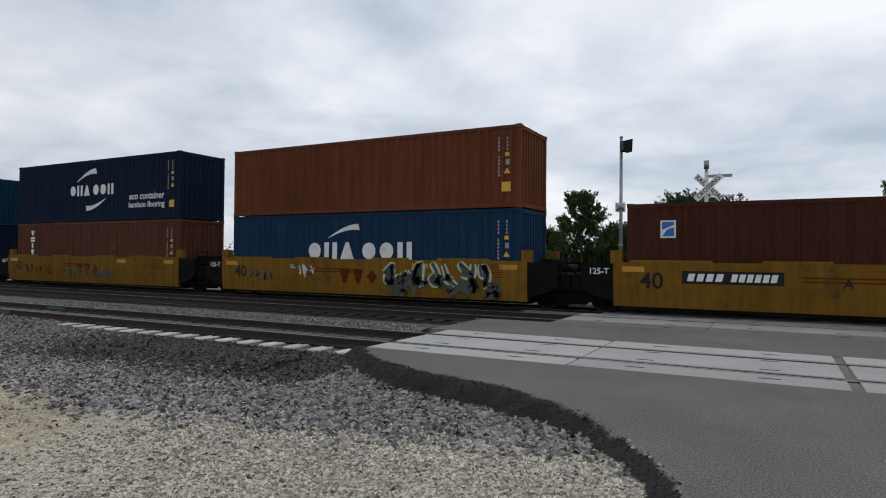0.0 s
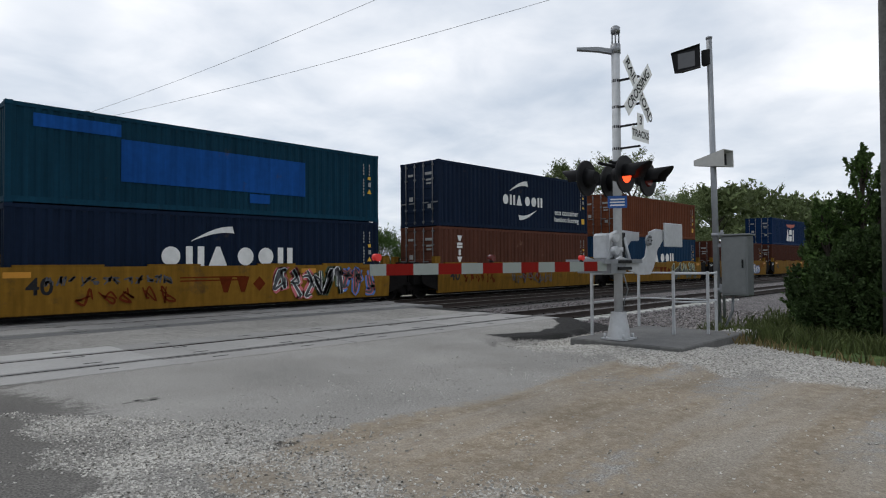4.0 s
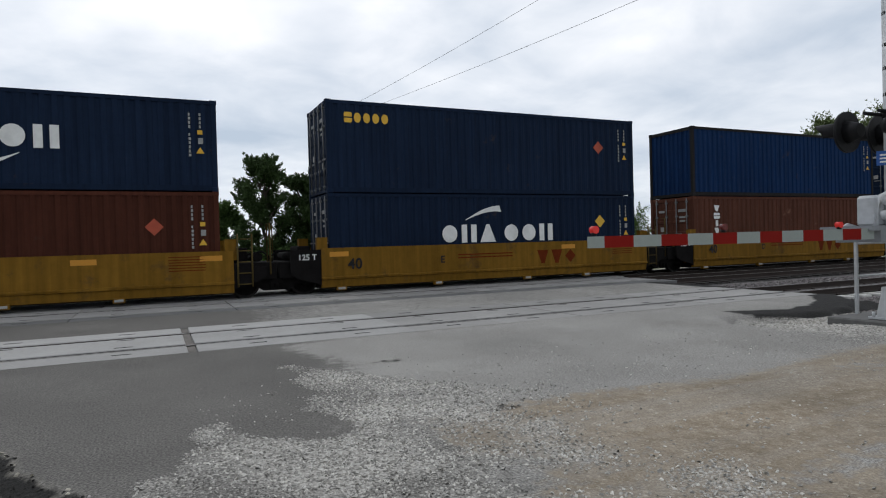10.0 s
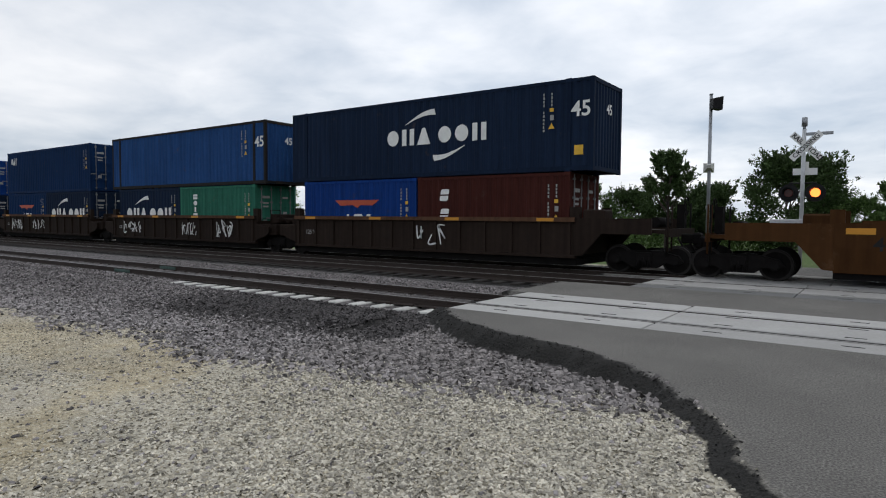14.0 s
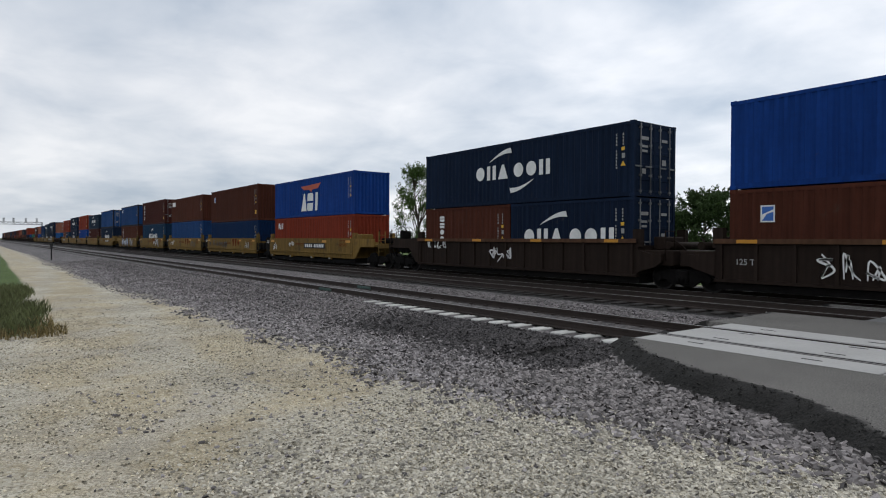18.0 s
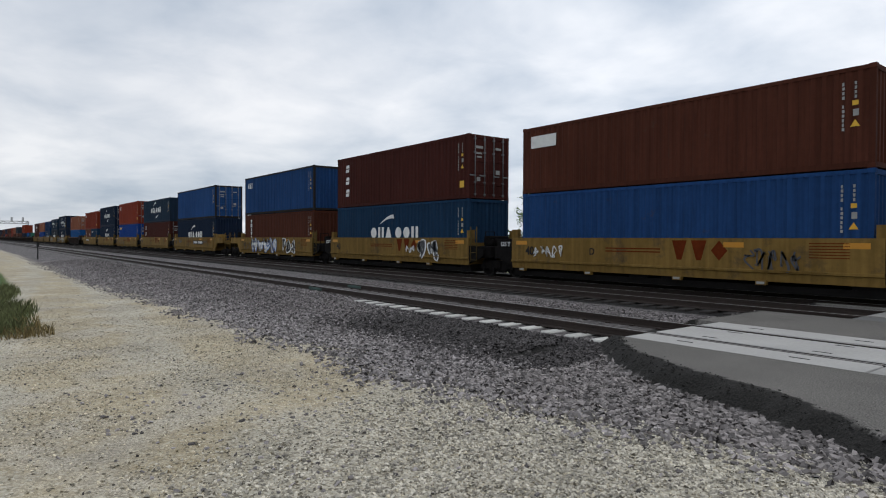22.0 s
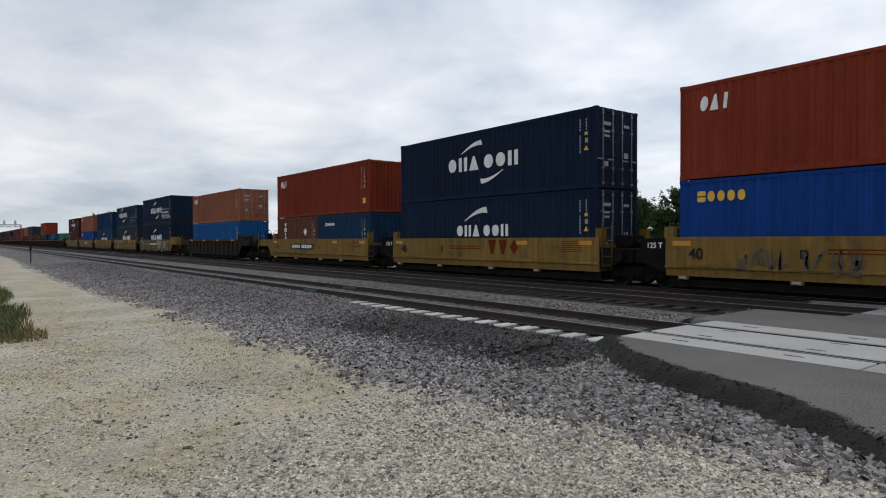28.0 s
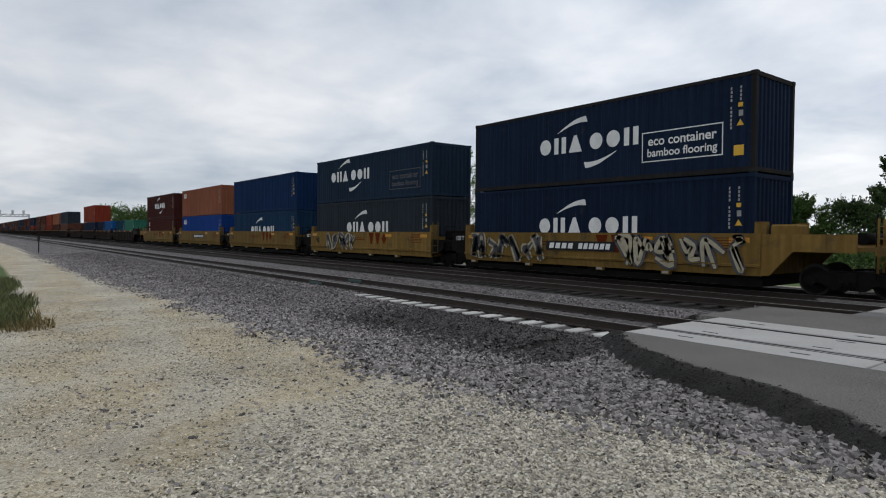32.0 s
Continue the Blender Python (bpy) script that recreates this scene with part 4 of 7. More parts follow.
def build_wood_pole(x, y, z0, top, r0, r1, near):
    ob = thing("utility_pole", "weathered grey timber utility pole", "utility pole", pose(x, y, 0), group="utility poles")
    bm = fresh()
    n = 8
    for i in range(n):
        a, b = z0 + (top - z0) * i / n, z0 + (top - z0) * (i + 1) / n
        tube(bm, (0, 0, a), (0, 0, b), r0 + (r1 - r0) * i / n, r0 + (r1 - r0) * (i + 1) / n, 18, caps=i in (0, n - 1))
    bmesh.ops.remove_doubles(bm, verts=bm.verts, dist=0.0005)
    part("shaft", bm, WOODPOLE, ob)
    if near:
        bm = fresh()
        tube(bm, (0.03, -0.20, z0), (0.03, -0.20, 2.7), 0.036, 0.036, 12)
        tube(bm, (0.05, -0.185, 2.7), (0.05, -0.17, top), 0.014, 0.014, 8)
        part("conduit", bm, GALV, ob, "grey riser conduit")
        bm = fresh()
        box(bm, -0.212, -0.200, -0.035, 0.035, 0.95, 1.95)
        plate = part("number_plate", bm, AMBER2, ob, "yellow tag with dark bars")
        bm = fresh()
        for i in range(7):
            box(bm, -0.2165, -0.213, -0.022, 0.022, 1.02 + 0.13 * i, 1.11 + 0.13 * i)
        part("plate_bars", bm, BLACK, plate)
    else:
        bm = fresh()
        box(bm, -0.05, 0.05, -0.6, 0.6, top - 0.5, top - 0.38)
        part("cross_arm", bm, WOODPOLE, ob)
        for yy in (-0.5, 0.0, 0.5):
            bm = fresh()
            tube(bm, (0, yy, top - 0.38), (0, yy, top - 0.2), 0.035, 0.03, 8)
            part("insulator", bm, GALV, ob)


AMBER2 = material("yellow_tag", (0.60, 0.44, 0.03), 0.6, vary=0.1, bump=0.0)


def wire(name, a, b, sag):
    a, b = Vector(a), Vector(b)
    bm = fresh()
    pts = []
    for i in range(25):
        t = i / 24
        p = a.lerp(b, t)
        p.z -= 4 * sag * t * (1 - t)
        pts.append(p)
    pipe(bm, pts, 0.0065, 6)
    thing("overhead_wire", "thin dark overhead wire strung between poles", "wire", data=mesh_of("overhead_wire", bm, CABLE), group="overhead wires")


build_gate()
build_gate_platform()
build_lamp(14.1, 4.57, 6.46, -84)
build_lamp(-5.55, 25.0, 6.35, 120)
build_cabinet()
build_far_signal()
build_wood_pole(15.55, 1.63, -0.3, 11.7, 0.20, 0.15, True)
build_wood_pole(10.0, 33.3, -0.7, 9.1, 0.16, 0.11, False)
wire("wire_a", (10.0, 33.3, 9.0), (15.55, 1.63, 11.6), 0.35)
wire("wire_b", (10.0, 33.3, 8.6), (18.2, 0.5, 10.2), 0.35)
# slim marker post on the edge of the ballast, far down the line
post = fresh()
tube(post, (0, 0, -0.6), (0, 0, 1.35), 0.05, 0.05, 8)
box(post, -0.03, 0.03, -0.10, 0.10, 1.0, 1.4)
thing("marker_post", "dark slim marker post beside the ballast", "post", pose(-66.0, 5.65, -0.3), data=mesh_of("marker_post", post, BLACK))


def build_signal_bridge():
    ob = thing("signal_bridge", "distant steel signal bridge over the tracks", "signal bridge", pose(-330, 0, 0))
    for y in (5.5, 23.5):
        bm = fresh()
        box(bm, -0.4, 0.4, y - 0.25, y + 0.25, -0.5, 8.6)
        part("post", bm, GALV, ob)
    bm = fresh()
    for z in (7.6, 8.6):
        box(bm, -0.5, 0.5, 5.5, 23.5, z - 0.12, z + 0.12)
    for i in range(12):
        y = 5.5 + 1.5 * i
        tube(bm, (0, y, 7.6 if i % 2 else 8.6), (0, y + 1.5, 8.6 if i % 2 else 7.6), 0.1, seg=5)
    part("truss", bm, GALV, ob)
    for y in (9.5, 13.0, 17.5, 21.5):
        bm = fresh()
        box(bm, -0.2, 0.6, y - 0.4, y + 0.4, 8.2, 10.4, 0.05)
        part("signal_head", bm, SILVER, ob)


build_signal_bridge()


# ---- trees, bushes, grass and stones ----
def leaf_material(name, base, vary=0.45):
    m = material(name, base, 0.75, vary=0.2, grain=3.0, large=0.5, bump=0.0, island=vary, spec=0.2)
    n, l = m.node_tree.nodes, m.node_tree.links
    b = n["Principled BSDF"]
    tr = n.new("ShaderNodeBsdfTranslucent")
    l.new(b.inputs["Base Color"].links[0].from_socket, tr.inputs[0])
    mx = n.new("ShaderNodeMixShader")
    mx.inputs[0].default_value = 0.22
    l.new(b.outputs[0], mx.inputs[1])
    l.new(tr.outputs[0], mx.inputs[2])
    l.new(mx.outputs[0], n["Material Output"].inputs[0])
    return m


LEAF = leaf_material("leaf_green", (0.066, 0.112, 0.030))
LEAF_DARK = leaf_material("leaf_dark", (0.046, 0.076, 0.025))
LEAF_BRIGHT = leaf_material("leaf_bright", (0.090, 0.165, 0.026))
LEAF_FRESH = leaf_material("leaf_fresh", (0.100, 0.165, 0.050))
LEAF_PALE = leaf_material("leaf_pale", (0.135, 0.168, 0.072))
BARK = material("bark", (0.060, 0.048, 0.038), 0.9, vary=0.4, grain=10, large=2, bump=0.5)
GRASSM = leaf_material("grass_blades", (0.085, 0.105, 0.036))
LOTGRASS = leaf_material("dull_grass", (0.115, 0.125, 0.055))
DRYGRASS = leaf_material("dry_grass", (0.20, 0.155, 0.070))


def leaf_cloud(blobs, count, size, seed, mat, name="crown"):
    """Many small bent leaves inside and on a set of ellipsoids (x, y, z, rx, ry, rz)."""
    rng = np.random.default_rng(seed)
    vol = np.array([b[3] * b[4] * b[5] for b in blobs]) ** 0.75
    pick = rng.choice(len(blobs), count, p=vol / vol.sum())
    B = np.array(blobs)[pick]
    d = rng.normal(size=(count, 3))
    d /= np.linalg.norm(d, axis=1, keepdims=True)
    r = np.abs(rng.normal(0.62, 0.30, (count, 1)))
    c = B[:, :3] + d * r * B[:, 3:] * 1.15
    a = rng.normal(size=(count, 3))
    a /= np.linalg.norm(a, axis=1, keepdims=True)
    nrm = d * 0.6 + rng.normal(size=(count, 3)) * 0.6 + np.array((0, 0, 0.4))
    b = np.cross(a, nrm)
    b /= np.linalg.norm(b, axis=1, keepdims=True) + 1e-9
    s = size * rng.uniform(0.6, 1.4, (count, 1))
    v = np.stack([c - a * s, c + b * s * 0.55, c + a * s, c - b * s * 0.55], 1).reshape(-1, 3)
    me = bpy.data.meshes.new(name)
    me.from_pydata(v.tolist(), [], np.arange(count * 4).reshape(-1, 4).tolist())
    me.materials.append(mat)
    return me


def leaf_sprays(blobs, shoots, count, size, seed, mat, rise=0.9, reach=1.6, share=0.45, name="crown"):
    """Leaves in two lots: loosely inside the clumps, and along shoots that rise out of them."""
    rng = np.random.default_rng(seed)
    B0 = np.array(blobs)
    vol = (B0[:, 3] * B0[:, 4] * B0[:, 5]) ** 0.75
    inner = int(count * share)
    outer = count - inner
    B = B0[rng.choice(len(B0), inner, p=vol / vol.sum())]
    d = rng.normal(size=(inner, 3))
    d /= np.linalg.norm(d, axis=1, keepdims=True)
    c1 = B[:, :3] + d * rng.uniform(0.2, 1.0, (inner, 1)) ** 0.5 * B[:, 3:]
    a1 = rng.normal(size=(inner, 3))
    base = B0[rng.choice(len(B0), shoots, p=vol / vol.sum())]
    way = base[:, :3] * np.array((1.0, 1.0, 0.0))
    way /= np.linalg.norm(way, axis=1, keepdims=True) + 0.6
    way = way + np.array((0, 0, rise)) + rng.normal(size=(shoots, 3)) * 0.38
    way /= np.linalg.norm(way, axis=1, keepdims=True)
    run = base[:, 3:4] * rng.uniform(0.7, reach, (shoots, 1))
    k = rng.integers(0, shoots, outer)
    t = rng.uniform(0.0, 1.0, (outer, 1)) ** 0.85
    c2 = base[k, :3] + way[k] * run[k] * t + rng.normal(size=(outer, 3)) * base[k, 3:4] * 0.20 * (1.2 - 0.9 * t)
    a2 = way[k] + rng.normal(size=(outer, 3)) * 0.7
    c, ax = np.concatenate([c1, c2]), np.concatenate([a1, a2])
    ax /= np.linalg.norm(ax, axis=1, keepdims=True)
    nrm = rng.normal(size=(count, 3)) + np.array((0, 0, 0.5))
    side = np.cross(ax, nrm)
    side /= np.linalg.norm(side, axis=1, keepdims=True) + 1e-9
    sz = size * rng.uniform(0.6, 1.4, (count, 1))
    v = np.stack([c - ax * sz + side * sz * 0.45, c - ax * sz * 0.7 - side * sz * 0.6, c + ax * sz], 1).reshape(-1, 3)
    me = bpy.data.meshes.new(name)
    me.from_pydata(v.tolist(), [], np.arange(count * 3).reshape(-1, 3).tolist())
    me.materials.append(mat)
    return me


def tree(x, y, height, width, seed, mat=None, words="", z0=-0.4, leaves=2600, size=0.16, open_crown=False, trunk=None, bushy=False, vase=False):
    """A tapered trunk, limbs that run to the clumps of the crown, and many small leaves on rising shoots."""
    mat = mat or LEAF
    rnd = random.Random(seed)
    ob = thing("bush" if bushy else "tree", words, "bush" if bushy else "tree", pose(x, y, z0), group="bushes beside the timber pole" if bushy else "trees beyond the tracks")
    t = trunk if trunk is not None else height * (0.22 if open_crown else 0.07)
    blobs = []
    for k in range(80 if bushy else 50 if open_crown else 84):
        a, q = rnd.uniform(0, math.tau), rnd.uniform(0.0, 1.0) ** (1.2 if bushy else 1.0)
        if bushy:
            w = 0.5 * width * (1.0 - q ** 2.2) ** 0.8 + 0.08
            r = width * rnd.uniform(0.09, 0.16) * (1.05 - 0.55 * q)
        elif vase:
            w = 0.5 * width * (0.18 + 0.95 * q ** 0.8) * (1.0 if q < 0.8 else 1.0 - 1.6 * (q - 0.8))
            r = width * rnd.uniform(0.07, 0.12)
        elif open_crown:
            w = 0.5 * width * (0.55 + 0.45 * math.sin(math.pi * min(1.0, 0.15 + 0.8 * q)))
            r = width * rnd.uniform(0.08, 0.14)
        else:
            w = 0.5 * width * math.sin(math.pi * (0.24 + 0.68 * q)) ** 0.7
            r = width * rnd.uniform(0.08, 0.14)
        d = max(0.0, w - r * 0.7) * math.sqrt(rnd.uniform(0.06, 1.0))
        flat = rnd.uniform(0.55, 0.95) if open_crown else rnd.uniform(0.7, 1.1)
        blobs.append((math.cos(a) * d, math.sin(a) * d, min(t * 0.9 + (height - t * 0.9) * q, height - r * (flat + 0.9)), r, r, r * (1.3 if bushy else flat)))
    bm = fresh()
    thick = height * 0.018 + 0.03
    top = height * (0.9 if bushy else 0.72)
    bend = [Vector((rnd.uniform(-1, 1) * width * 0.02 * i, rnd.uniform(-1, 1) * width * 0.02 * i, -0.1 + (top + 0.1) * i / 5)) for i in range(6)]
    for i in range(5):
        tube(bm, bend[i], bend[i + 1], thick * (1 - 0.17 * i), thick * (1 - 0.17 * (i + 1)), 8, caps=i == 4)
    for k, b in enumerate(blobs[:34]):
        c = Vector(b[:3])
        s = max(t * 0.8, c.z - 0.55 * math.hypot(c.x, c.y) - 0.12 * height) / (top + 0.1)
        s = 0.12 + 0.3 * s if vase else s
        i = min(4, int(s * 5))
        start = bend[i].lerp(bend[i + 1], s * 5 - i) if s < 1 else bend[5]
        mid = start.lerp(c, 0.5) + Vector((0, 0, -0.05 * (c - start).length))
        tube(bm, start, mid, thick * 0.34, thick * 0.24, 6, caps=False)
        tube(bm, mid, c, thick * 0.24, thick * 0.08, 6)
    part("trunk", bm, BARK, ob, "dark forked trunk and limbs")
    part("crown", leaf_sprays(blobs, 260 if bushy else 170 if vase else 420, leaves, size, seed, mat, 1.3 if vase else 1.1 if bushy else 0.8, 3.0 if bushy else 3.2 if vase else 2.0, 0.30 if bushy else 0.15 if vase else 0.50), None, ob)
    return ob


def polar(az, dist):
    return math.sin(radians(az)) * dist, math.cos(radians(az)) * dist


def build_trees():
    a, b, c = "dark green leafy tree with an uneven crown", "bright green rounded leafy tree", "pale green feathery tree with an open crown"
    spec = (
        (9.3, 48, 8.7, 4.9, LEAF_DARK, a, 0), (12.6, 50, 7.4, 4.2, LEAF_DARK, a, 0), (14.6, 49, 7.8, 4.2, LEAF_DARK, a, 0), (17.2, 48, 9.8, 5.4, LEAF_DARK, a, 0), (20.6, 50, 9.2, 4.6, LEAF_DARK, a, 0),
        (19.8, 42, 7.2, 6.4, LEAF_BRIGHT, b, 0), (24.2, 45, 8.0, 5.8, LEAF_BRIGHT, b, 0), (27.6, 48, 7.8, 4.6, LEAF, a, 0), (31.0, 56, 4.4, 5.4, LEAF, a, 0), (5.4, 52, 5.6, 4.4, LEAF, a, 0), (1.2, 55, 5.0, 5.0, LEAF, a, 0),
        (-2.6, 60, 4.4, 6.0, LEAF, a, 0), (-6.3, 46, 6.6, 6.8, LEAF_DARK, "dense dark green rounded tree", 0), (-12.4, 52, 5.0, 5.5, LEAF_DARK, a, 0), (-15.8, 46, 6.7, 3.8, LEAF_DARK, "sparse dark tree with an open crown", 1),
        (-18.4, 60, 5.2, 6.0, LEAF_DARK, a, 0), (-22.8, 52, 5.0, 5.2, LEAF, c, 0), (-26.0, 55, 5.2, 5.4, LEAF, c, 0), (-30.0, 50, 5.9, 5.6, LEAF_DARK, a, 0), (-34.5, 56, 5.6, 5.2, LEAF_DARK, a, 0),
        (-38.4, 56, 7.0, 8.0, LEAF_FRESH, "fresh green tree with upright fanning limbs", 2), (-35.4, 62, 6.4, 5.4, LEAF, a, 0), (-42.6, 60, 7.0, 5.8, LEAF_BRIGHT, b, 0), (-50.8, 72, 11.6, 6.8, LEAF_FRESH, "fresh green tree with upright fanning limbs", 0), (-55.4, 76, 11.0, 6.4, LEAF, a, 0), (-61.2, 80, 8.6, 4.4, LEAF_PALE, c, 0),
        (-78.6, 225, 11.5, 26.0, LEAF, a, 0), (-75.0, 240, 9.0, 24.0, LEAF, a, 0),
        (35, 60, 5.4, 7.0, LEAF, a, 0), (41, 66, 5.8, 8.0, LEAF, a, 0), (47.5, 66, 6.6, 7.0, LEAF_PALE, c, 0), (52.0, 70, 6.4, 8.0, LEAF_PALE, c, 0),
        (58.4, 64, 11.8, 7.6, LEAF_PALE, c, 1), (63.4, 74, 14.4, 9.4, LEAF_PALE, c, 1), (67.0, 88, 11.6, 12.0, LEAF_PALE, c, 0), (70.0, 100, 13.2, 14.0, LEAF_PALE, c, 0), (72.6, 112, 14.2, 14.0, LEAF_PALE, c, 0), (75.2, 130, 14.4, 16.0, LEAF_PALE, c, 0), (78.0, 150, 15.0, 18.0, LEAF, a, 0),
    )
    for i, (az, dist, h, w, mat, words, sparse) in enumerate(spec):
        x, y = polar(az, dist)
        tree(x, y, 1.06 * h, w, 100 + i, mat, words, z0=-0.6, leaves=(16000 if sparse else 30000) if dist < 60 else 14000 if dist < 90 else 5000, size=0.105 if dist < 90 else 0.45, open_crown=bool(sparse), vase=sparse == 2)
    # low hedge along the far side
    rng = np.random.default_rng(5)
    blobs = []
    for i in range(150):
        x = -150 + i * 2.1 + rng.uniform(-1, 1)
        if -12 < x < 16:
            continue
        y = 66 + 0.12 * abs(x) + rng.uniform(-3, 3)
        h = rng.uniform(1.3, 2.4)
        blobs.append((x, y, h * 0.7, 1.9, 1.6, h))
    hedge = leaf_cloud(blobs, 26000, 0.22, 6, LEAF_DARK, "far_hedge")
    tagged(new("far_hedge", hedge), "low dark hedge along the far fields", "hedge", kind="stuff")
    # undergrowth between the trunks
    blobs = []
    for i in range(70):
        az = -20 + i * 0.78 + rng.uniform(-0.4, 0.4)
        x, y = polar(az, rng.uniform(46, 58))
        h = rng.uniform(0.8, 1.9)
        blobs.append((x, y, h * 0.6 - 0.5, 1.5, 1.3, h))
    tagged(new("undergrowth", leaf_cloud(blobs, 22000, 0.13, 9, LEAF, "undergrowth")), "green undergrowth between the trees", "undergrowth", kind="stuff")
    # the thicket beside the timber pole
    words = "dense dark green bush beside the timber pole"
    thicket = ((78.6, 17.6, 2.5, 1.2, LEAF_DARK), (79.5, 17.4, 3.2, 1.4, LEAF), (80.6, 17.6, 3.3, 1.5, LEAF_DARK), (82.0, 17.4, 4.4, 1.7, LEAF), (83.4, 17.8, 3.9, 1.9, LEAF_DARK), (85.2, 17.4, 3.5, 1.9, LEAF_DARK), (87.2, 17.6, 3.8, 2.0, LEAF),
               (89.6, 17.2, 4.1, 2.4, LEAF_DARK), (92.6, 17.2, 4.5, 2.8, LEAF_DARK), (96.5, 18.0, 4.9, 3.4, LEAF_DARK),
               (79.8, 16.9, 1.9, 1.5, LEAF_DARK), (81.6, 16.7, 2.3, 1.8, LEAF_DARK), (83.6, 16.6, 2.5, 2.0, LEAF_DARK), (86.0, 16.8, 2.6, 2.2, LEAF_DARK), (89.4, 16.2, 2.4, 2.4, LEAF))
    for i, (az, dist, h, w, mat) in enumerate(thicket):
        x, y = polar(az, dist)
        tree(x, y, h, w, 300 + i, mat, words, z0=-0.25, leaves=int(5200 * h), size=0.050, bushy=True, trunk=0.35)


def blades(name, spots, label, mat, lo=0.08, hi=0.30, seed=1, wide=0.012):
    rng = np.random.default_rng(seed)
    n = len(spots)
    P = np.asarray(spots)
    a = rng.uniform(0, math.tau, n)
    h = rng.uniform(lo, hi, n)
    lean = rng.normal(size=(n, 2)) * 0.35
    w = np.stack([np.cos(a), np.sin(a), np.zeros(n)], 1) * wide
    tip = P + np.stack([lean[:, 0] * h, lean[:, 1] * h, h], 1)
    mid = P + np.stack([lean[:, 0] * h * 0.3, lean[:, 1] * h * 0.3, h * 0.6], 1)
    v = np.stack([P - w, P + w, mid + w * 0.7, tip, mid - w * 0.7], 1).reshape(-1, 3)
    me = bpy.data.meshes.new(name)
    me.from_pydata(v.tolist(), [], np.arange(n * 5).reshape(-1, 5).tolist())
    me.materials.append(mat)
    return tagged(new(name, me), label, "grass", kind="stuff")


def build_grass():
    rng = np.random.default_rng(8)
    def fill(n, x0, x1, y0, y1, test):
        x, y = rng.uniform(x0, x1, n), rng.uniform(y0, y1, n)
        g = ground_field(x, y)
        keep = test(x, y, g, rng.uniform(size=n))
        return np.stack([x, y, g[0] - 0.01], 1)[keep]
    spots = fill(42000, 9.8, 24, -4, 6.5, lambda x, y, g, r: (g[5] > 0.25 + 0.7 * r) & (rough_noise(x, y, 1.6) > -0.05))
    blades("verge_grass", spots, "green weeds and grass at the foot of the bushes", GRASSM, 0.10, 0.42, 2)
    spots = fill(14000, 9.4, 15, -3, 4.6, lambda x, y, g, r: (g[5] > 0.03) & (g[5] < 0.75) & (r < 0.5))
    blades("dry_grass", spots, "dry yellow grass along the gravel edge", DRYGRASS, 0.06, 0.22, 3)
    spots = fill(26000, -30, -13, -6, 2.2, lambda x, y, g, r: g[5] > 0.2 + 0.7 * r)
    blades("lot_grass", spots, "patch of dull green grass beside the gravel lane", LOTGRASS, 0.08, 0.32, 4)
    spots = fill(2600, -16.5, -13.2, -1.5, 2.2, lambda x, y, g, r: (g[5] > 0.05) & (g[5] < 0.8))
    blades("lot_dry_grass", spots, "reddish dry grass at the lane's edge", DRYGRASS, 0.05, 0.2, 5)


STONE_DARK = material("ballast_stone", (0.165, 0.149, 0.146), 0.85, vary=0.2, grain=10, large=0.7, bump=0.2, island=0.75)
STONE_DUSTY = material("dusty_ballast_stone", (0.240, 0.220, 0.214), 0.9, vary=0.2, grain=10, large=0.7, bump=0.2, island=0.75)
STONE_COARSE = material("coarse_ballast_stone", (0.199, 0.180, 0.173), 0.85, vary=0.2, grain=10, large=0.7, bump=0.2, island=0.70)
STONE_GRIME = material("grimy_ballast_stone", (0.062, 0.056, 0.055), 0.9, vary=0.2, grain=10, large=0.7, bump=0.2, island=0.6)
STONE_THROWN = material("thrown_gravel_stone", (0.395, 0.377, 0.342), 0.9, vary=0.2, grain=10, large=0.7, bump=0.2, island=0.5)
STONE_PALE = material("gravel_stone", (0.43, 0.397, 0.33), 0.9, vary=0.2, grain=10, large=0.7, bump=0.2, island=0.58)


def scatter_stones(name, label, spots, size, mat, seed):
    """Angular low stones at the given places, joined."""
    rng = np.random.default_rng(seed)
    base = np.array([(-1, -0.7, -0.3), (0.9, -0.8, -0.3), (1, 0.7, -0.35), (-0.8, 0.9, -0.3), (-0.6, -0.45, 0.5), (0.55, -0.5, 0.62), (0.62, 0.42, 0.5), (-0.45, 0.55, 0.66)])
    faces = np.array([(4, 5, 6, 7), (0, 1, 5, 4), (1, 2, 6, 5), (2, 3, 7, 6), (3, 0, 4, 7)])
    n = len(spots)
    P = np.array(spots)
    s = size * rng.uniform(0.55, 1.45, (n, 1, 1))
    v = base[None] * s * rng.uniform(0.75, 1.25, (n, 8, 3)) * np.array((1.0, 0.78, 0.72))
    q = rng.normal(size=(n, 4)) * np.array((1.0, 0.35, 0.35, 1.0))
    q /= np.linalg.norm(q, axis=1, keepdims=True)
    w, x, y, z = q.T
    R = np.stack([np.stack([1 - 2 * (y * y + z * z), 2 * (x * y - z * w), 2 * (x * z + y * w)], 1), np.stack([2 * (x * y + z * w), 1 - 2 * (x * x + z * z), 2 * (y * z - x * w)], 1), np.stack([2 * (x * z - y * w), 2 * (y * z + x * w), 1 - 2 * (x * x + y * y)], 1)], 1)
    v = np.einsum("nij,nkj->nki", R, v) + P[:, None]
    f = (faces[None] + 8 * np.arange(n)[:, None, None]).reshape(-1, 4)
    me = bpy.data.meshes.new(name)
    me.from_pydata(v.reshape(-1, 3).tolist(), [], f.tolist())
    me.materials.append(mat)
    return tagged(new(name, me), label, "stones", kind="stuff")


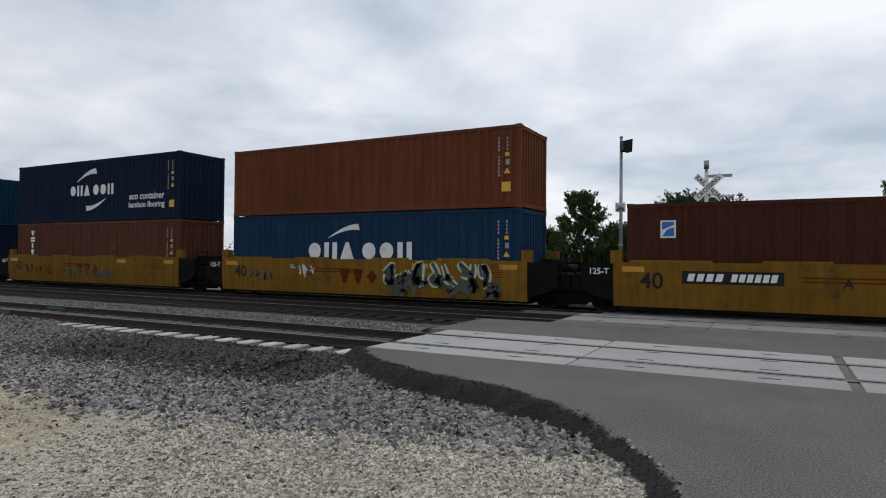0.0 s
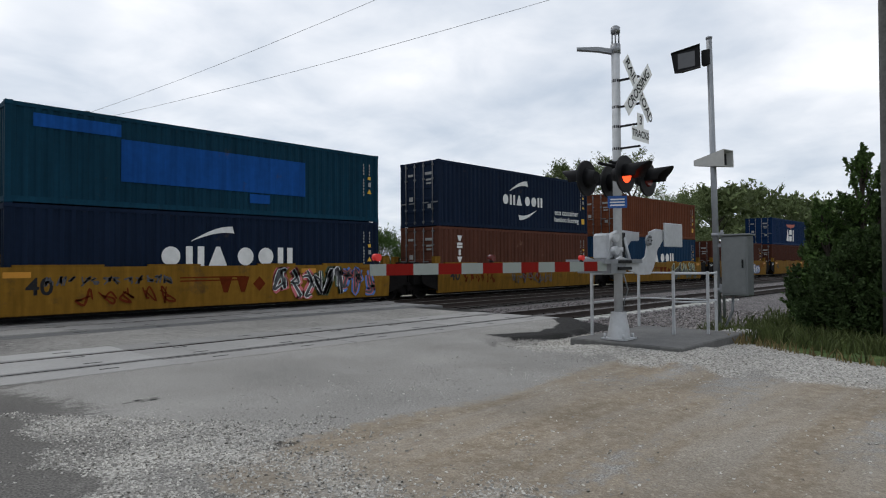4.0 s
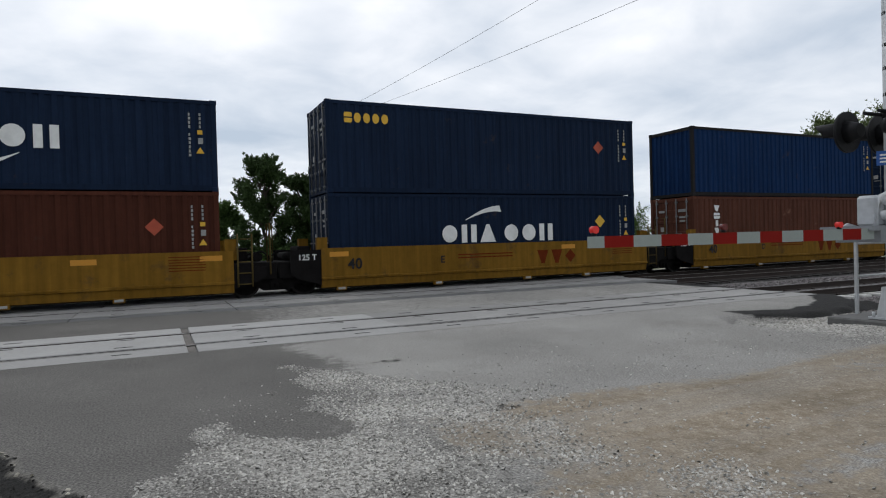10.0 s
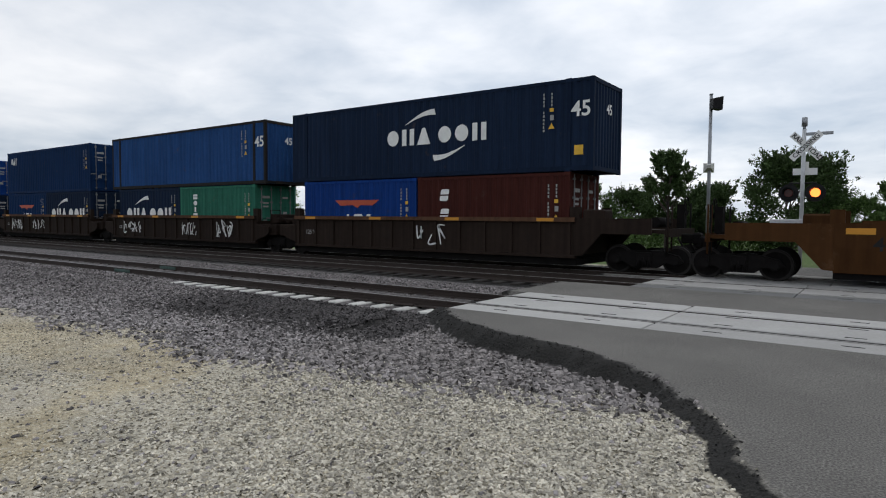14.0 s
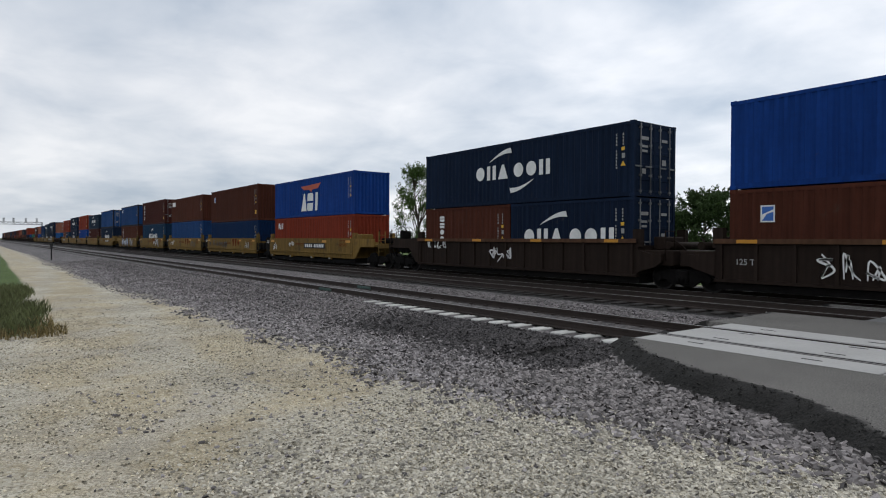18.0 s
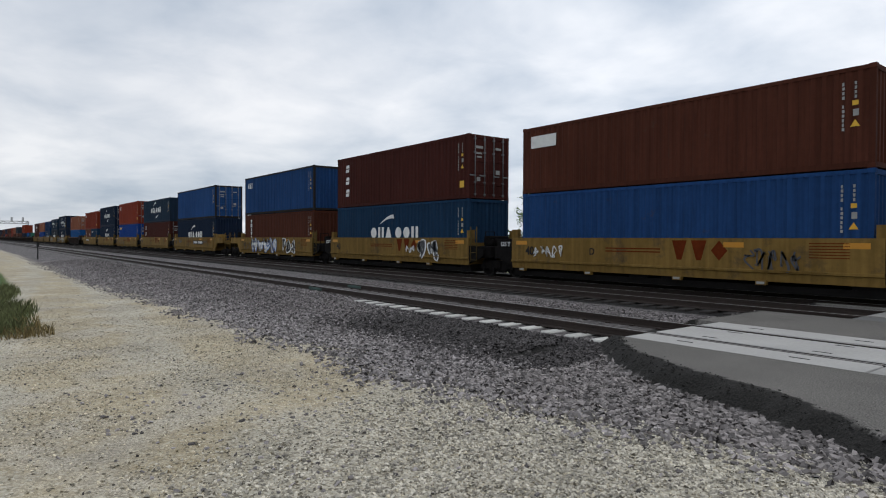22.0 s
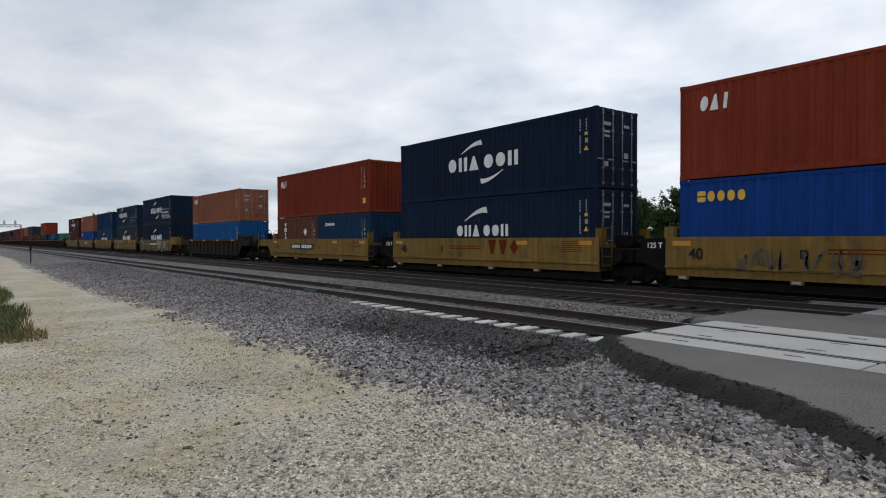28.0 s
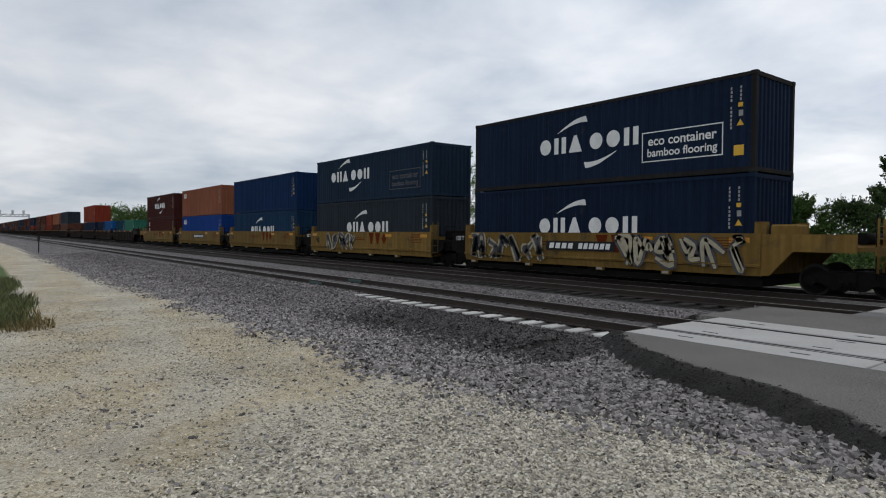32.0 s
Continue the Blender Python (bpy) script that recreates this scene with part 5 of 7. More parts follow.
def build_stones():
    rng = np.random.default_rng(11)

    def fill(n, x0, x1, y0, y1, chance, lift):
        x, y = rng.uniform(x0, x1, n), rng.uniform(y0, y1, n)
        g = ground_field(x, y)
        keep = rng.uniform(size=n) < chance(x, y, g)
        return np.stack([x, y, g[0] + lift], 1)[keep]
    dark = np.concatenate([
        fill(60000, -17, -0.8, 3.4, 9.66, lambda x, y, g: (1 - g[1]) * g[4] * (g[2] < 0.55) * ((y < 9.1) | (x < -16.0)), 0.008),
        fill(18000, -34, -17, 4.2, 9.66, lambda x, y, g: g[4], 0.008),
        fill(8000, -60, -34, 4.2, 9.15, lambda x, y, g: g[4], 0.012),
        fill(9000, -24, -7.0, 11.9, 14.1, lambda x, y, g: 1 - g[1], 0.0),
        fill(4000, -7.5, -6.6, 11.9, 22, lambda x, y, g: 1 - g[1], 0.0),
        fill(15000, 11.8, 24, 4.6, 14.1, lambda x, y, g: (1 - g[1]) * (1 - g[2]) * (1 - g[5]) * g[4] * ((y < 9.1) | (y > 11.9)), 0.0)])
    near_lip = (dark[:, 0] > -6.4) & (dark[:, 1] < 8.6) & (dark[:, 1] > 4.9)
    grimy = (dark[:, 0] > -13.2 + rng.normal(0, 0.7, len(dark))) & (dark[:, 0] < -6.2) & (dark[:, 1] > 6.7 + rng.normal(0, 0.35, len(dark))) & (dark[:, 1] < 9.3)
    dusty = ~grimy & ~(near_lip & (dark[:, 1] > 5.2 + rng.normal(0, 0.3, len(dark)))) & (dark[:, 1] < 6.3 + 0.5 * np.sin(dark[:, 0] * 1.7) + rng.normal(0, 0.5, len(dark)))
    scatter_stones("ballast_stones", "loose purple-grey ballast stones along the ties", dark[~grimy & ~dusty & ~near_lip], 0.034, STONE_DARK, 12)
    scatter_stones("broken_ballast", "coarse lilac-grey broken stones below the pavement edge", dark[~grimy & ~dusty & near_lip], 0.037, STONE_COARSE, 19)
    scatter_stones("dusty_ballast", "dusty pale lilac-grey ballast at the foot of the shoulder", dark[dusty], 0.031, STONE_DUSTY, 17)
    scatter_stones("grimy_ballast", "dark grimy ballast heaped on the shoulder beside the ties", dark[grimy], 0.034, STONE_GRIME, 16)
    pale = fill(52000, -6.5, 0.6, 1.2, 6.2, lambda x, y, g: (1 - g[1]) * (1 - 0.75 * g[4]) * (g[2] < 0.5) * step_up(-6.4, -3.4, x + 0.5 * (y - 3.5)), 0.002)
    scatter_stones("pale_gravel_stones", "pale loose gravel at the edge of the asphalt", pale, 0.0165, STONE_PALE, 13)
    odd = fill(1500, -8, 0.6, 1.2, 5.8, lambda x, y, g: (1 - g[1]) * (g[2] < 0.5) * 0.6, 0.004)
    scatter_stones("stray_ballast", "stray dark ballast stones lying in the pale gravel", odd, 0.021, STONE_DUSTY, 20)
    loose = fill(84000, -19, -2, -1.0, 5.4, lambda x, y, g: (1 - 0.8 * g[4]) * (1 - g[5]) * (1 - g[1]) * (0.30 + 0.5 * step_up(-0.15, 0.25, rough_noise(x, y, 0.8))) * step_up(-22, -8, x), 0.0)
    scatter_stones("lot_pebbles", "small tan and grey pebbles over the trodden lot", loose, 0.0115, material("lot_pebble", (0.41, 0.365, 0.275), 0.9, vary=0.2, grain=10, large=0.7, bump=0.2, island=0.75), 15)
    strays = fill(1500, -24, -3, -1.0, 5.4, lambda x, y, g: (1 - g[4]) * (1 - g[5]) * (1 - g[1]) * 0.5, 0.003)
    scatter_stones("lot_stones", "scattered grey stones on the trodden lot", strays, 0.014, STONE_DARK, 21)
    crumbs = fill(26000, -7.5, 1.6, 2.3, 9.0, lambda x, y, g: 0.75 * step_up(0.12, 0.6, g[2]), 0.001)
    scatter_stones("asphalt_crumbs", "black crumbled asphalt along the broken pavement edge", crumbs, 0.012, material("asphalt_crumb", (0.026, 0.0245, 0.022), 0.95, vary=0.3, grain=10, large=0.7, bump=0.3, island=0.6), 18)
    thrown = np.concatenate([
        fill(54000, -0.4, 5.5, 1.6, 8.0, lambda x, y, g: 0.80 * step_up(0.35, 0.75, g[6]), 0.001),
        fill(12000, 8.4, 13.0, -0.5, 7.5, lambda x, y, g: 0.75 * step_up(0.35, 0.75, g[6]) * (1 - g[5]), 0.0),
        fill(12000, 0.5, 11, -1.0, 7.0, lambda x, y, g: 0.28 * step_up(7.5, 5.0, y) * (1 - 0.7 * g[3]), 0.0)])
    scatter_stones("thrown_gravel", "small pale gravel strewn over the pavement", thrown, 0.012, STONE_THROWN, 14)


build_trees()
build_grass()
build_stones()


# ---- the train ----
def paint(name, base, vary=0.16, dirt=(0.06, 0.045, 0.035), amount=0.17, rough=0.70):
    """Weathered container paint: streaks that run down, rust and grime."""
    m = material(name, base, rough, vary=vary, grain=5.0, large=0.45, bump=0.06, dirt=dirt, dirt_amount=amount, spec=0.05)
    n, l = m.node_tree.nodes, m.node_tree.links
    b = n["Principled BSDF"]
    src = b.inputs["Base Color"].links[0].from_socket
    co = n.new("ShaderNodeTexCoord")
    mp = n.new("ShaderNodeMapping")
    mp.inputs["Scale"].default_value = (7.0, 7.0, 0.35)
    l.new(co.outputs["Object"], mp.inputs[0])
    t = n.new("ShaderNodeTexNoise")
    t.inputs["Scale"].default_value, t.inputs["Detail"].default_value = 1.0, 4.0
    l.new(mp.outputs[0], t.inputs["Vector"])
    r = n.new("ShaderNodeMapRange")
    r.inputs[1].default_value, r.inputs[2].default_value = 0.32, 0.72
    r.inputs[3].default_value, r.inputs[4].default_value = 0.80, 1.16
    l.new(t.outputs[0], r.inputs[0])
    info = n.new("ShaderNodeObjectInfo")
    r2 = n.new("ShaderNodeMapRange")
    r2.inputs[3].default_value, r2.inputs[4].default_value = 0.88, 1.12
    l.new(info.outputs["Random"], r2.inputs[0])
    mu = n.new("ShaderNodeMath")
    mu.operation = "MULTIPLY"
    l.new(r.outputs[0], mu.inputs[0])
    l.new(r2.outputs[0], mu.inputs[1])
    s = n.new("ShaderNodeVectorMath")
    s.operation = "SCALE"
    l.new(src, s.inputs[0])
    l.new(mu.outputs[0], s.inputs[3])
    l.new(s.outputs[0], b.inputs["Base Color"])
    return m


PAINTS = {
    "navy": paint("navy_paint", (0.0085, 0.0165, 0.036)),
    "blue": paint("blue_paint", (0.006, 0.022, 0.068)),
    "royal": paint("royal_blue_paint", (0.008, 0.038, 0.175)),
    "steel": paint("dull_blue_paint", (0.011, 0.034, 0.072)),
    "teal": paint("dark_teal_paint", (0.006, 0.035, 0.060)),
    "sky": paint("light_blue_paint", (0.010, 0.072, 0.215)),
    "brown": paint("brown_paint", (0.065, 0.0220, 0.0138)),
    "slate": paint("slate_blue_paint", (0.013, 0.026, 0.046)),
    "russet": paint("russet_paint", (0.128, 0.042, 0.021)),
    "denim": paint("mid_blue_paint", (0.016, 0.052, 0.150)),
    "dark_brown": paint("dark_brown_paint", (0.050, 0.015, 0.012)),
    "rust": paint("rusty_brown_paint", (0.096, 0.038, 0.025), amount=0.16, dirt=(0.30, 0.17, 0.12)),
    "orange": paint("red_orange_paint", (0.165, 0.029, 0.015)),
    "tan": paint("faded_orange_paint", (0.226, 0.083, 0.047)),
    "green": paint("sea_green_paint", (0.030, 0.132, 0.091)),
    "grey": paint("grey_navy_paint", (0.025, 0.032, 0.041)),
}
WORDS = {"navy": "navy blue", "blue": "blue", "royal": "bright blue", "steel": "dull blue", "teal": "dark teal", "sky": "light blue", "brown": "brown", "russet": "russet-brown", "denim": "mid-blue", "slate": "slate-blue",
         "dark_brown": "dark brown", "rust": "faded rust-brown", "orange": "red-orange", "tan": "faded orange", "green": "sea-green", "grey": "grey-navy"}
DULLSKY = paint("repainted_light_blue", (0.008, 0.056, 0.150))
FRESHBLUE = paint("fresh_blue_paint", (0.008, 0.062, 0.24))
YELLOW = paint("car_yellow", (0.172, 0.090, 0.013), dirt=(0.085, 0.050, 0.020), amount=0.36)
TANYELLOW = paint("faded_car_yellow", (0.165, 0.102, 0.030), dirt=(0.080, 0.055, 0.030), amount=0.42)
OLDBROWN = paint("old_car_brown", (0.021, 0.0145, 0.0115), dirt=(0.02, 0.016, 0.014), amount=0.30)
CARORANGE = paint("car_orange_brown", (0.050, 0.022, 0.008), dirt=(0.08, 0.045, 0.025), amount=0.28)
GRABYELLOW = paint("grab_iron_yellow", (0.085, 0.062, 0.022), amount=0.3)
RUSTCHORD = paint("rust_chord", (0.075, 0.040, 0.024), dirt=(0.03, 0.02, 0.015), amount=0.35)
GRIME = material("running_gear_grime", (0.008, 0.0072, 0.007), 0.95, vary=0.4, grain=9, large=2.0, bump=0.3, spec=0.08)
WHEELRIM = material("wheel_tread", (0.022, 0.020, 0.019), 0.8, vary=0.4, spec=0.15)
DECAL = material("white_lettering", (0.66, 0.66, 0.64), 0.6, vary=0.14, grain=6, large=1.2, bump=0.0)
AMBER = material("yellow_label", (0.62, 0.36, 0.03), 0.6, vary=0.12, grain=6, large=1.2, bump=0.0)
STRIPE = material("reflective_stripe", (0.46, 0.20, 0.012), 0.5, vary=0.1, bump=0.0)
REDMARK = material("red_lettering", (0.36, 0.060, 0.025), 0.6, vary=0.2, grain=6, large=1.2, bump=0.0)
OLDRED = material("faded_red_lettering", (0.105, 0.020, 0.006), 0.8, spec=0.04, vary=0.25, grain=6, large=1.2, bump=0.0)
SMALLMARK = material("weathered_white_lettering", (0.27, 0.27, 0.26), 0.7, vary=0.2, grain=6, large=1.2, bump=0.0)
BLUEMARK = material("blue_lettering", (0.03, 0.12, 0.40), 0.6, vary=0.2, bump=0.0)
PALEGREEN = material("spray_pale_green", (0.40, 0.47, 0.30), 0.6, vary=0.2, bump=0.0)
SPRAYGREEN = material("spray_dark_green", (0.05, 0.075, 0.035), 0.6, vary=0.3, bump=0.0)
SPRAYBLUE = material("spray_blue", (0.06, 0.16, 0.42), 0.6, vary=0.2, bump=0.0)
SPRAYPINK = material("spray_pink", (0.50, 0.12, 0.13), 0.6, vary=0.2, bump=0.0)
SPRAYCREAM = material("spray_cream", (0.34, 0.30, 0.21), 0.7, vary=0.25, grain=6, large=1.2, bump=0.0)
SPRAYGREY = material("spray_dark_grey", (0.055, 0.055, 0.06), 0.6, vary=0.2, bump=0.0)

GRIMY = paint("grimy_frame", (0.020, 0.019, 0.019), dirt=(0.055, 0.035, 0.02), amount=0.3)
ROD = material("dull_locking_rod", (0.15, 0.155, 0.16), 0.6, metal=0.3, vary=0.2, bump=0.0)
MOVERS = []
TOPZ = 0.52
LEN = {40: 12.192, 45: 13.716, 20: 6.058, 53: 16.15}
HIGH, STD = 2.896, 2.591
CACHE = {}


def shared(key, make):
    if key not in CACHE:
        CACHE[key] = make()
    return CACHE[key]


def quad(bm, x0, x1, z0, z1, y, skew=0.0):
    bm.faces.new([bm.verts.new(p) for p in ((x0, y, z0), (x1, y, z0), (x1 + skew, y, z1), (x0 + skew, y, z1))])


def blob(bm, pts, y):
    bm.faces.new([bm.verts.new((x, y, z)) for x, z in pts])


def corrugated(bm, a, b, z0, z1, across, out, pitch=0.278, depth=0.031):
    """A corrugated wall from a to b along one axis. across: where it stands; out: +1 or -1."""
    n = max(2, round((b - a) / pitch))
    p = (b - a) / n
    pts = []
    for i in range(n):
        s = a + i * p
        pts += [(s, 0.0), (s + 0.36 * p, 0.0), (s + 0.52 * p, depth), (s + 0.84 * p, depth)]
    pts.append((b, 0.0))
    return pts


def container_body(L, H, mat, doors):
    bm = fresh()
    half = L / 2
    z0, z1 = 0.16, H - 0.11
    for side in (-1, 1):
        pts = corrugated(bm, -half + 0.12, half - 0.12, z0, z1, side, side)
        low = [bm.verts.new((x, side * (1.212 - d), z0)) for x, d in pts]
        top = [bm.verts.new((x, side * (1.212 - d), z1)) for x, d in pts]
        for i in range(len(pts) - 1):
            q = (low[i], low[i + 1], top[i + 1], top[i])
            bm.faces.new(q if side < 0 else q[::-1])
    for end in (-1, 1):
        if doors == ("R" if end > 0 else "L"):
            continue
        pts = corrugated(bm, -1.10, 1.10, z0, z1, end, end, 0.25, 0.045)
        low = [bm.verts.new((end * (half - 0.03 - d), y, z0)) for y, d in pts]
        top = [bm.verts.new((end * (half - 0.03 - d), y, z1)) for y, d in pts]
        for i in range(len(pts) - 1):
            q = (low[i], low[i + 1], top[i + 1], top[i])
            bm.faces.new(q[::-1] if end < 0 else q)
    box(bm, -half + 0.05, half - 0.05, -1.17, 1.17, H - 0.05, H - 0.02)
    return mesh_of("body", bm, mat, normals=False)


def frame_pieces(L, H, mat):
    """Posts, rails and corner castings of a container: names, meshes and places."""
    half = L / 2
    cast = 6.096 if L > 13 else half

    def bar(key, *dims, bevel=0.0):
        def make():
            bm = fresh()
            box(bm, *dims, bevel)
            return mesh_of(key[0], bm, mat)
        return shared((*key, mat.name), make)
    post = bar(("corner_post", H), -0.07, 0.07, -0.066, 0.066, 0.0, H, bevel=0.006)
    low = bar(("bottom_rail", L), -half + 0.13, half - 0.13, -0.032, 0.032, 0.02, 0.17)
    top = bar(("top_rail", L), -half + 0.13, half - 0.13, -0.035, 0.035, -0.115, -0.01)
    cross = bar(("end_rail",), -0.05, 0.05, -1.1, 1.1, 0.0, 0.13)
    casting = bar(("corner_casting",), -0.093, 0.093, -0.083, 0.083, -0.062, 0.062, bevel=0.012)
    out = []
    for px in [half - 0.07] + ([6.096 - 0.07] if L > 13 else []):
        for ex in (-px, px):
            out += [("corner_post", post, (ex, y, 0)) for y in (-1.155, 1.155)]
    for y in (-1.185, 1.185):
        out += [("bottom_rail", low, (0, y, 0)), ("top_rail", top, (0, y, H))]
    for ex in (-half + 0.06, half - 0.06):
        out += [("end_rail", cross, (ex, 0, 0.03)), ("end_rail", cross, (ex, 0, H - 0.14))]
    for ex in (-cast + 0.08, cast - 0.08):
        out += [("corner_casting", casting, (ex, y, z)) for y in (-1.15, 1.15) for z in (0.055, H - 0.055)]
    return out


def door_leaf(H, mat):
    """One leaf: a sheet folded in and out five times, with its edge frame."""
    bm = fresh()
    w, z0, z1, n = 1.075, 0.17, H - 0.12, 5
    rows = [(z0, 0.022)]
    for i in range(n):
        a, b = z0 + (z1 - z0) * i / n, z0 + (z1 - z0) * (i + 1) / n
        rows += [(a + 0.05, 0.02), (a + 0.07, 0.0), (b - 0.07, 0.0), (b - 0.05, 0.02)]
    rows.append((z1, 0.022))
    cols = ((0.0, 1), (0.05, 1), (0.07, 0), (w - 0.07, 0), (w - 0.05, 1), (w, 1))
    net = [[bm.verts.new((0.022 if edge else d, y, z)) for y, edge in cols] for z, d in rows]
    for r0, r1 in zip(net[:-1], net[1:]):
        for i in range(len(cols) - 1):
            bm.faces.new((r0[i], r0[i + 1], r1[i + 1], r1[i]))
    return mesh_of("door", bm, mat, normals=False)


def lock_rod(H):
    bm = fresh()
    tube(bm, (0.05, 0, 0.10), (0.05, 0, H - 0.06), 0.022, seg=6)
    for z in (0.2, 0.75, H - 0.8, H - 0.2):
        box(bm, 0.0, 0.075, -0.05, 0.05, z - 0.035, z + 0.035)
    box(bm, 0.055, 0.085, -0.03, 0.32, 1.02, 1.07)
    return mesh_of("lock_rod", bm, ROD)


def brand_shape(bm, code, x, z, w, h, y, skew=0.0):
    """One plain shape: d a disc, a a wedge, m twin bars, t a funnel, x a diamond, i a bar, b a slit block."""
    def put(*pts):
        blob(bm, [(x + u * w + v * skew, z + v * h) for u, v in pts], y)
    if code == "d":
        put(*[(0.5 + 0.44 * math.cos(radians(k)), 0.5 + 0.48 * math.sin(radians(k))) for k in range(0, 360, 20)])
    elif code == "a":
        put((0.02, 0.0), (0.98, 0.0), (0.60, 1.0), (0.40, 1.0))
    elif code == "m":
        put((0.05, 0.0), (0.38, 0.0), (0.38, 1.0), (0.05, 1.0))
        put((0.62, 0.0), (0.95, 0.0), (0.95, 1.0), (0.62, 1.0))
    elif code == "t":
        put((0.36, 0.0), (0.64, 0.0), (0.95, 1.0), (0.05, 1.0))
    elif code == "x":
        put((0.5, 0.0), (0.95, 0.5), (0.5, 1.0), (0.05, 0.5))
    elif code == "i":
        put((0.30, 0.0), (0.70, 0.0), (0.70, 1.0), (0.30, 1.0))
    else:
        put((0.12, 0.0), (0.88, 0.0), (1.0, 0.12), (1.0, 0.44), (0.0, 0.44), (0.0, 0.12))
        put((0.0, 0.56), (1.0, 0.56), (1.0, 0.88), (0.88, 1.0), (0.12, 1.0), (0.0, 0.88))


def word(x, z, codes, w, h, gap, mat, y=-1.222, skew=0.0, split=()):
    """A brand mark as a row of plain shapes: a list of meshes."""
    out = []
    for i, code in enumerate(codes):
        bm = fresh()
        x += gap * 2.2 if i in split else 0.0
        brand_shape(bm, code, x, z, w, h, y, skew)
        x += w + gap
        out.append(mesh_of("brand_shape", bm, mat, normals=False))
    return out


def swoosh(x, z, w, h, flip, mat, y=-1.222):
    bm = fresh()
    n = 10
    pts = []
    for i in range(n + 1):
        t = i / n
        pts.append((x + w * t, z + h * math.sin(t * math.pi / 2)))
    low = []
    for i in range(n + 1):
        t = 1 - i / n
        thick = h * (0.04 + 0.42 * t)
        low.append((x + w * t + 0.05 * w * t, z + h * math.sin(t * math.pi / 2) - thick))
    both = pts + low
    if flip:
        both = [(2 * x + w - px, 2 * z - pz) for px, pz in both]
    up, dn = both[:n + 1], both[n + 1:][::-1]
    for i in range(n):
        blob(bm, (up[i], up[i + 1], dn[i + 1], dn[i]), y)
    return mesh_of("brand_sweep", bm, mat, normals=False)


def column(x, z, codes, w, h, gap, mat, y=-1.222, skew=0.0):
    """A brand mark that runs down the side, as plain shapes."""
    bm = fresh()
    for i, code in enumerate(codes):
        brand_shape(bm, code, x, z - i * (h + gap) - h, w, h, y, skew)
    return mesh_of("brand_column", bm, mat, normals=False)


def id_marks(L, H, seed):
    bm = fresh()
    rnd = random.Random(seed)
    x = L / 2 - (1.72 if L > 13 else 0.75)
    z = H - 0.38
    for i in range(11):
        if i not in (4,):
            w = 0.042 + 0.02 * rnd.random()
            quad(bm, x, x + w, z - 0.075 - 0.012 * rnd.random(), z, -1.2225)
        z -= 0.115
    x += 0.28
    z = H - 0.38
    for i in range(4):
        quad(bm, x, x + 0.052, z - 0.08, z, -1.2225)
        z -= 0.115
    quad(bm, x - 0.03, x + 0.10, H - 1.25, H - 1.08, -1.2225)
    return mesh_of("identity_marks", bm, SMALLMARK, normals=False)


def warn_marks(L, H):
    bm = fresh()
    x = L / 2 - (1.42 if L > 13 else 0.45)
    blob(bm, ((x - 0.11, H - 1.52), (x + 0.11, H - 1.52), (x, H - 1.34)), -1.2225)
    quad(bm, x - 0.07, x + 0.07, H - 0.98, H - 0.86, -1.2225)
    return mesh_of("warning_marks", bm, AMBER, normals=False)


def square_label(L, H, x, z, s):
    bm = fresh()
    quad(bm, x - s / 2, x + s / 2, z - s / 2, z + s / 2, -1.2225)
    return mesh_of("yellow_label", bm, AMBER, normals=False)


def diamond(x, z, s, mat):
    bm = fresh()
    blob(bm, ((x - s, z), (x, z - s), (x + s, z), (x, z + s)), -1.2225)
    return mesh_of("hazard_diamond", bm, mat, normals=False)


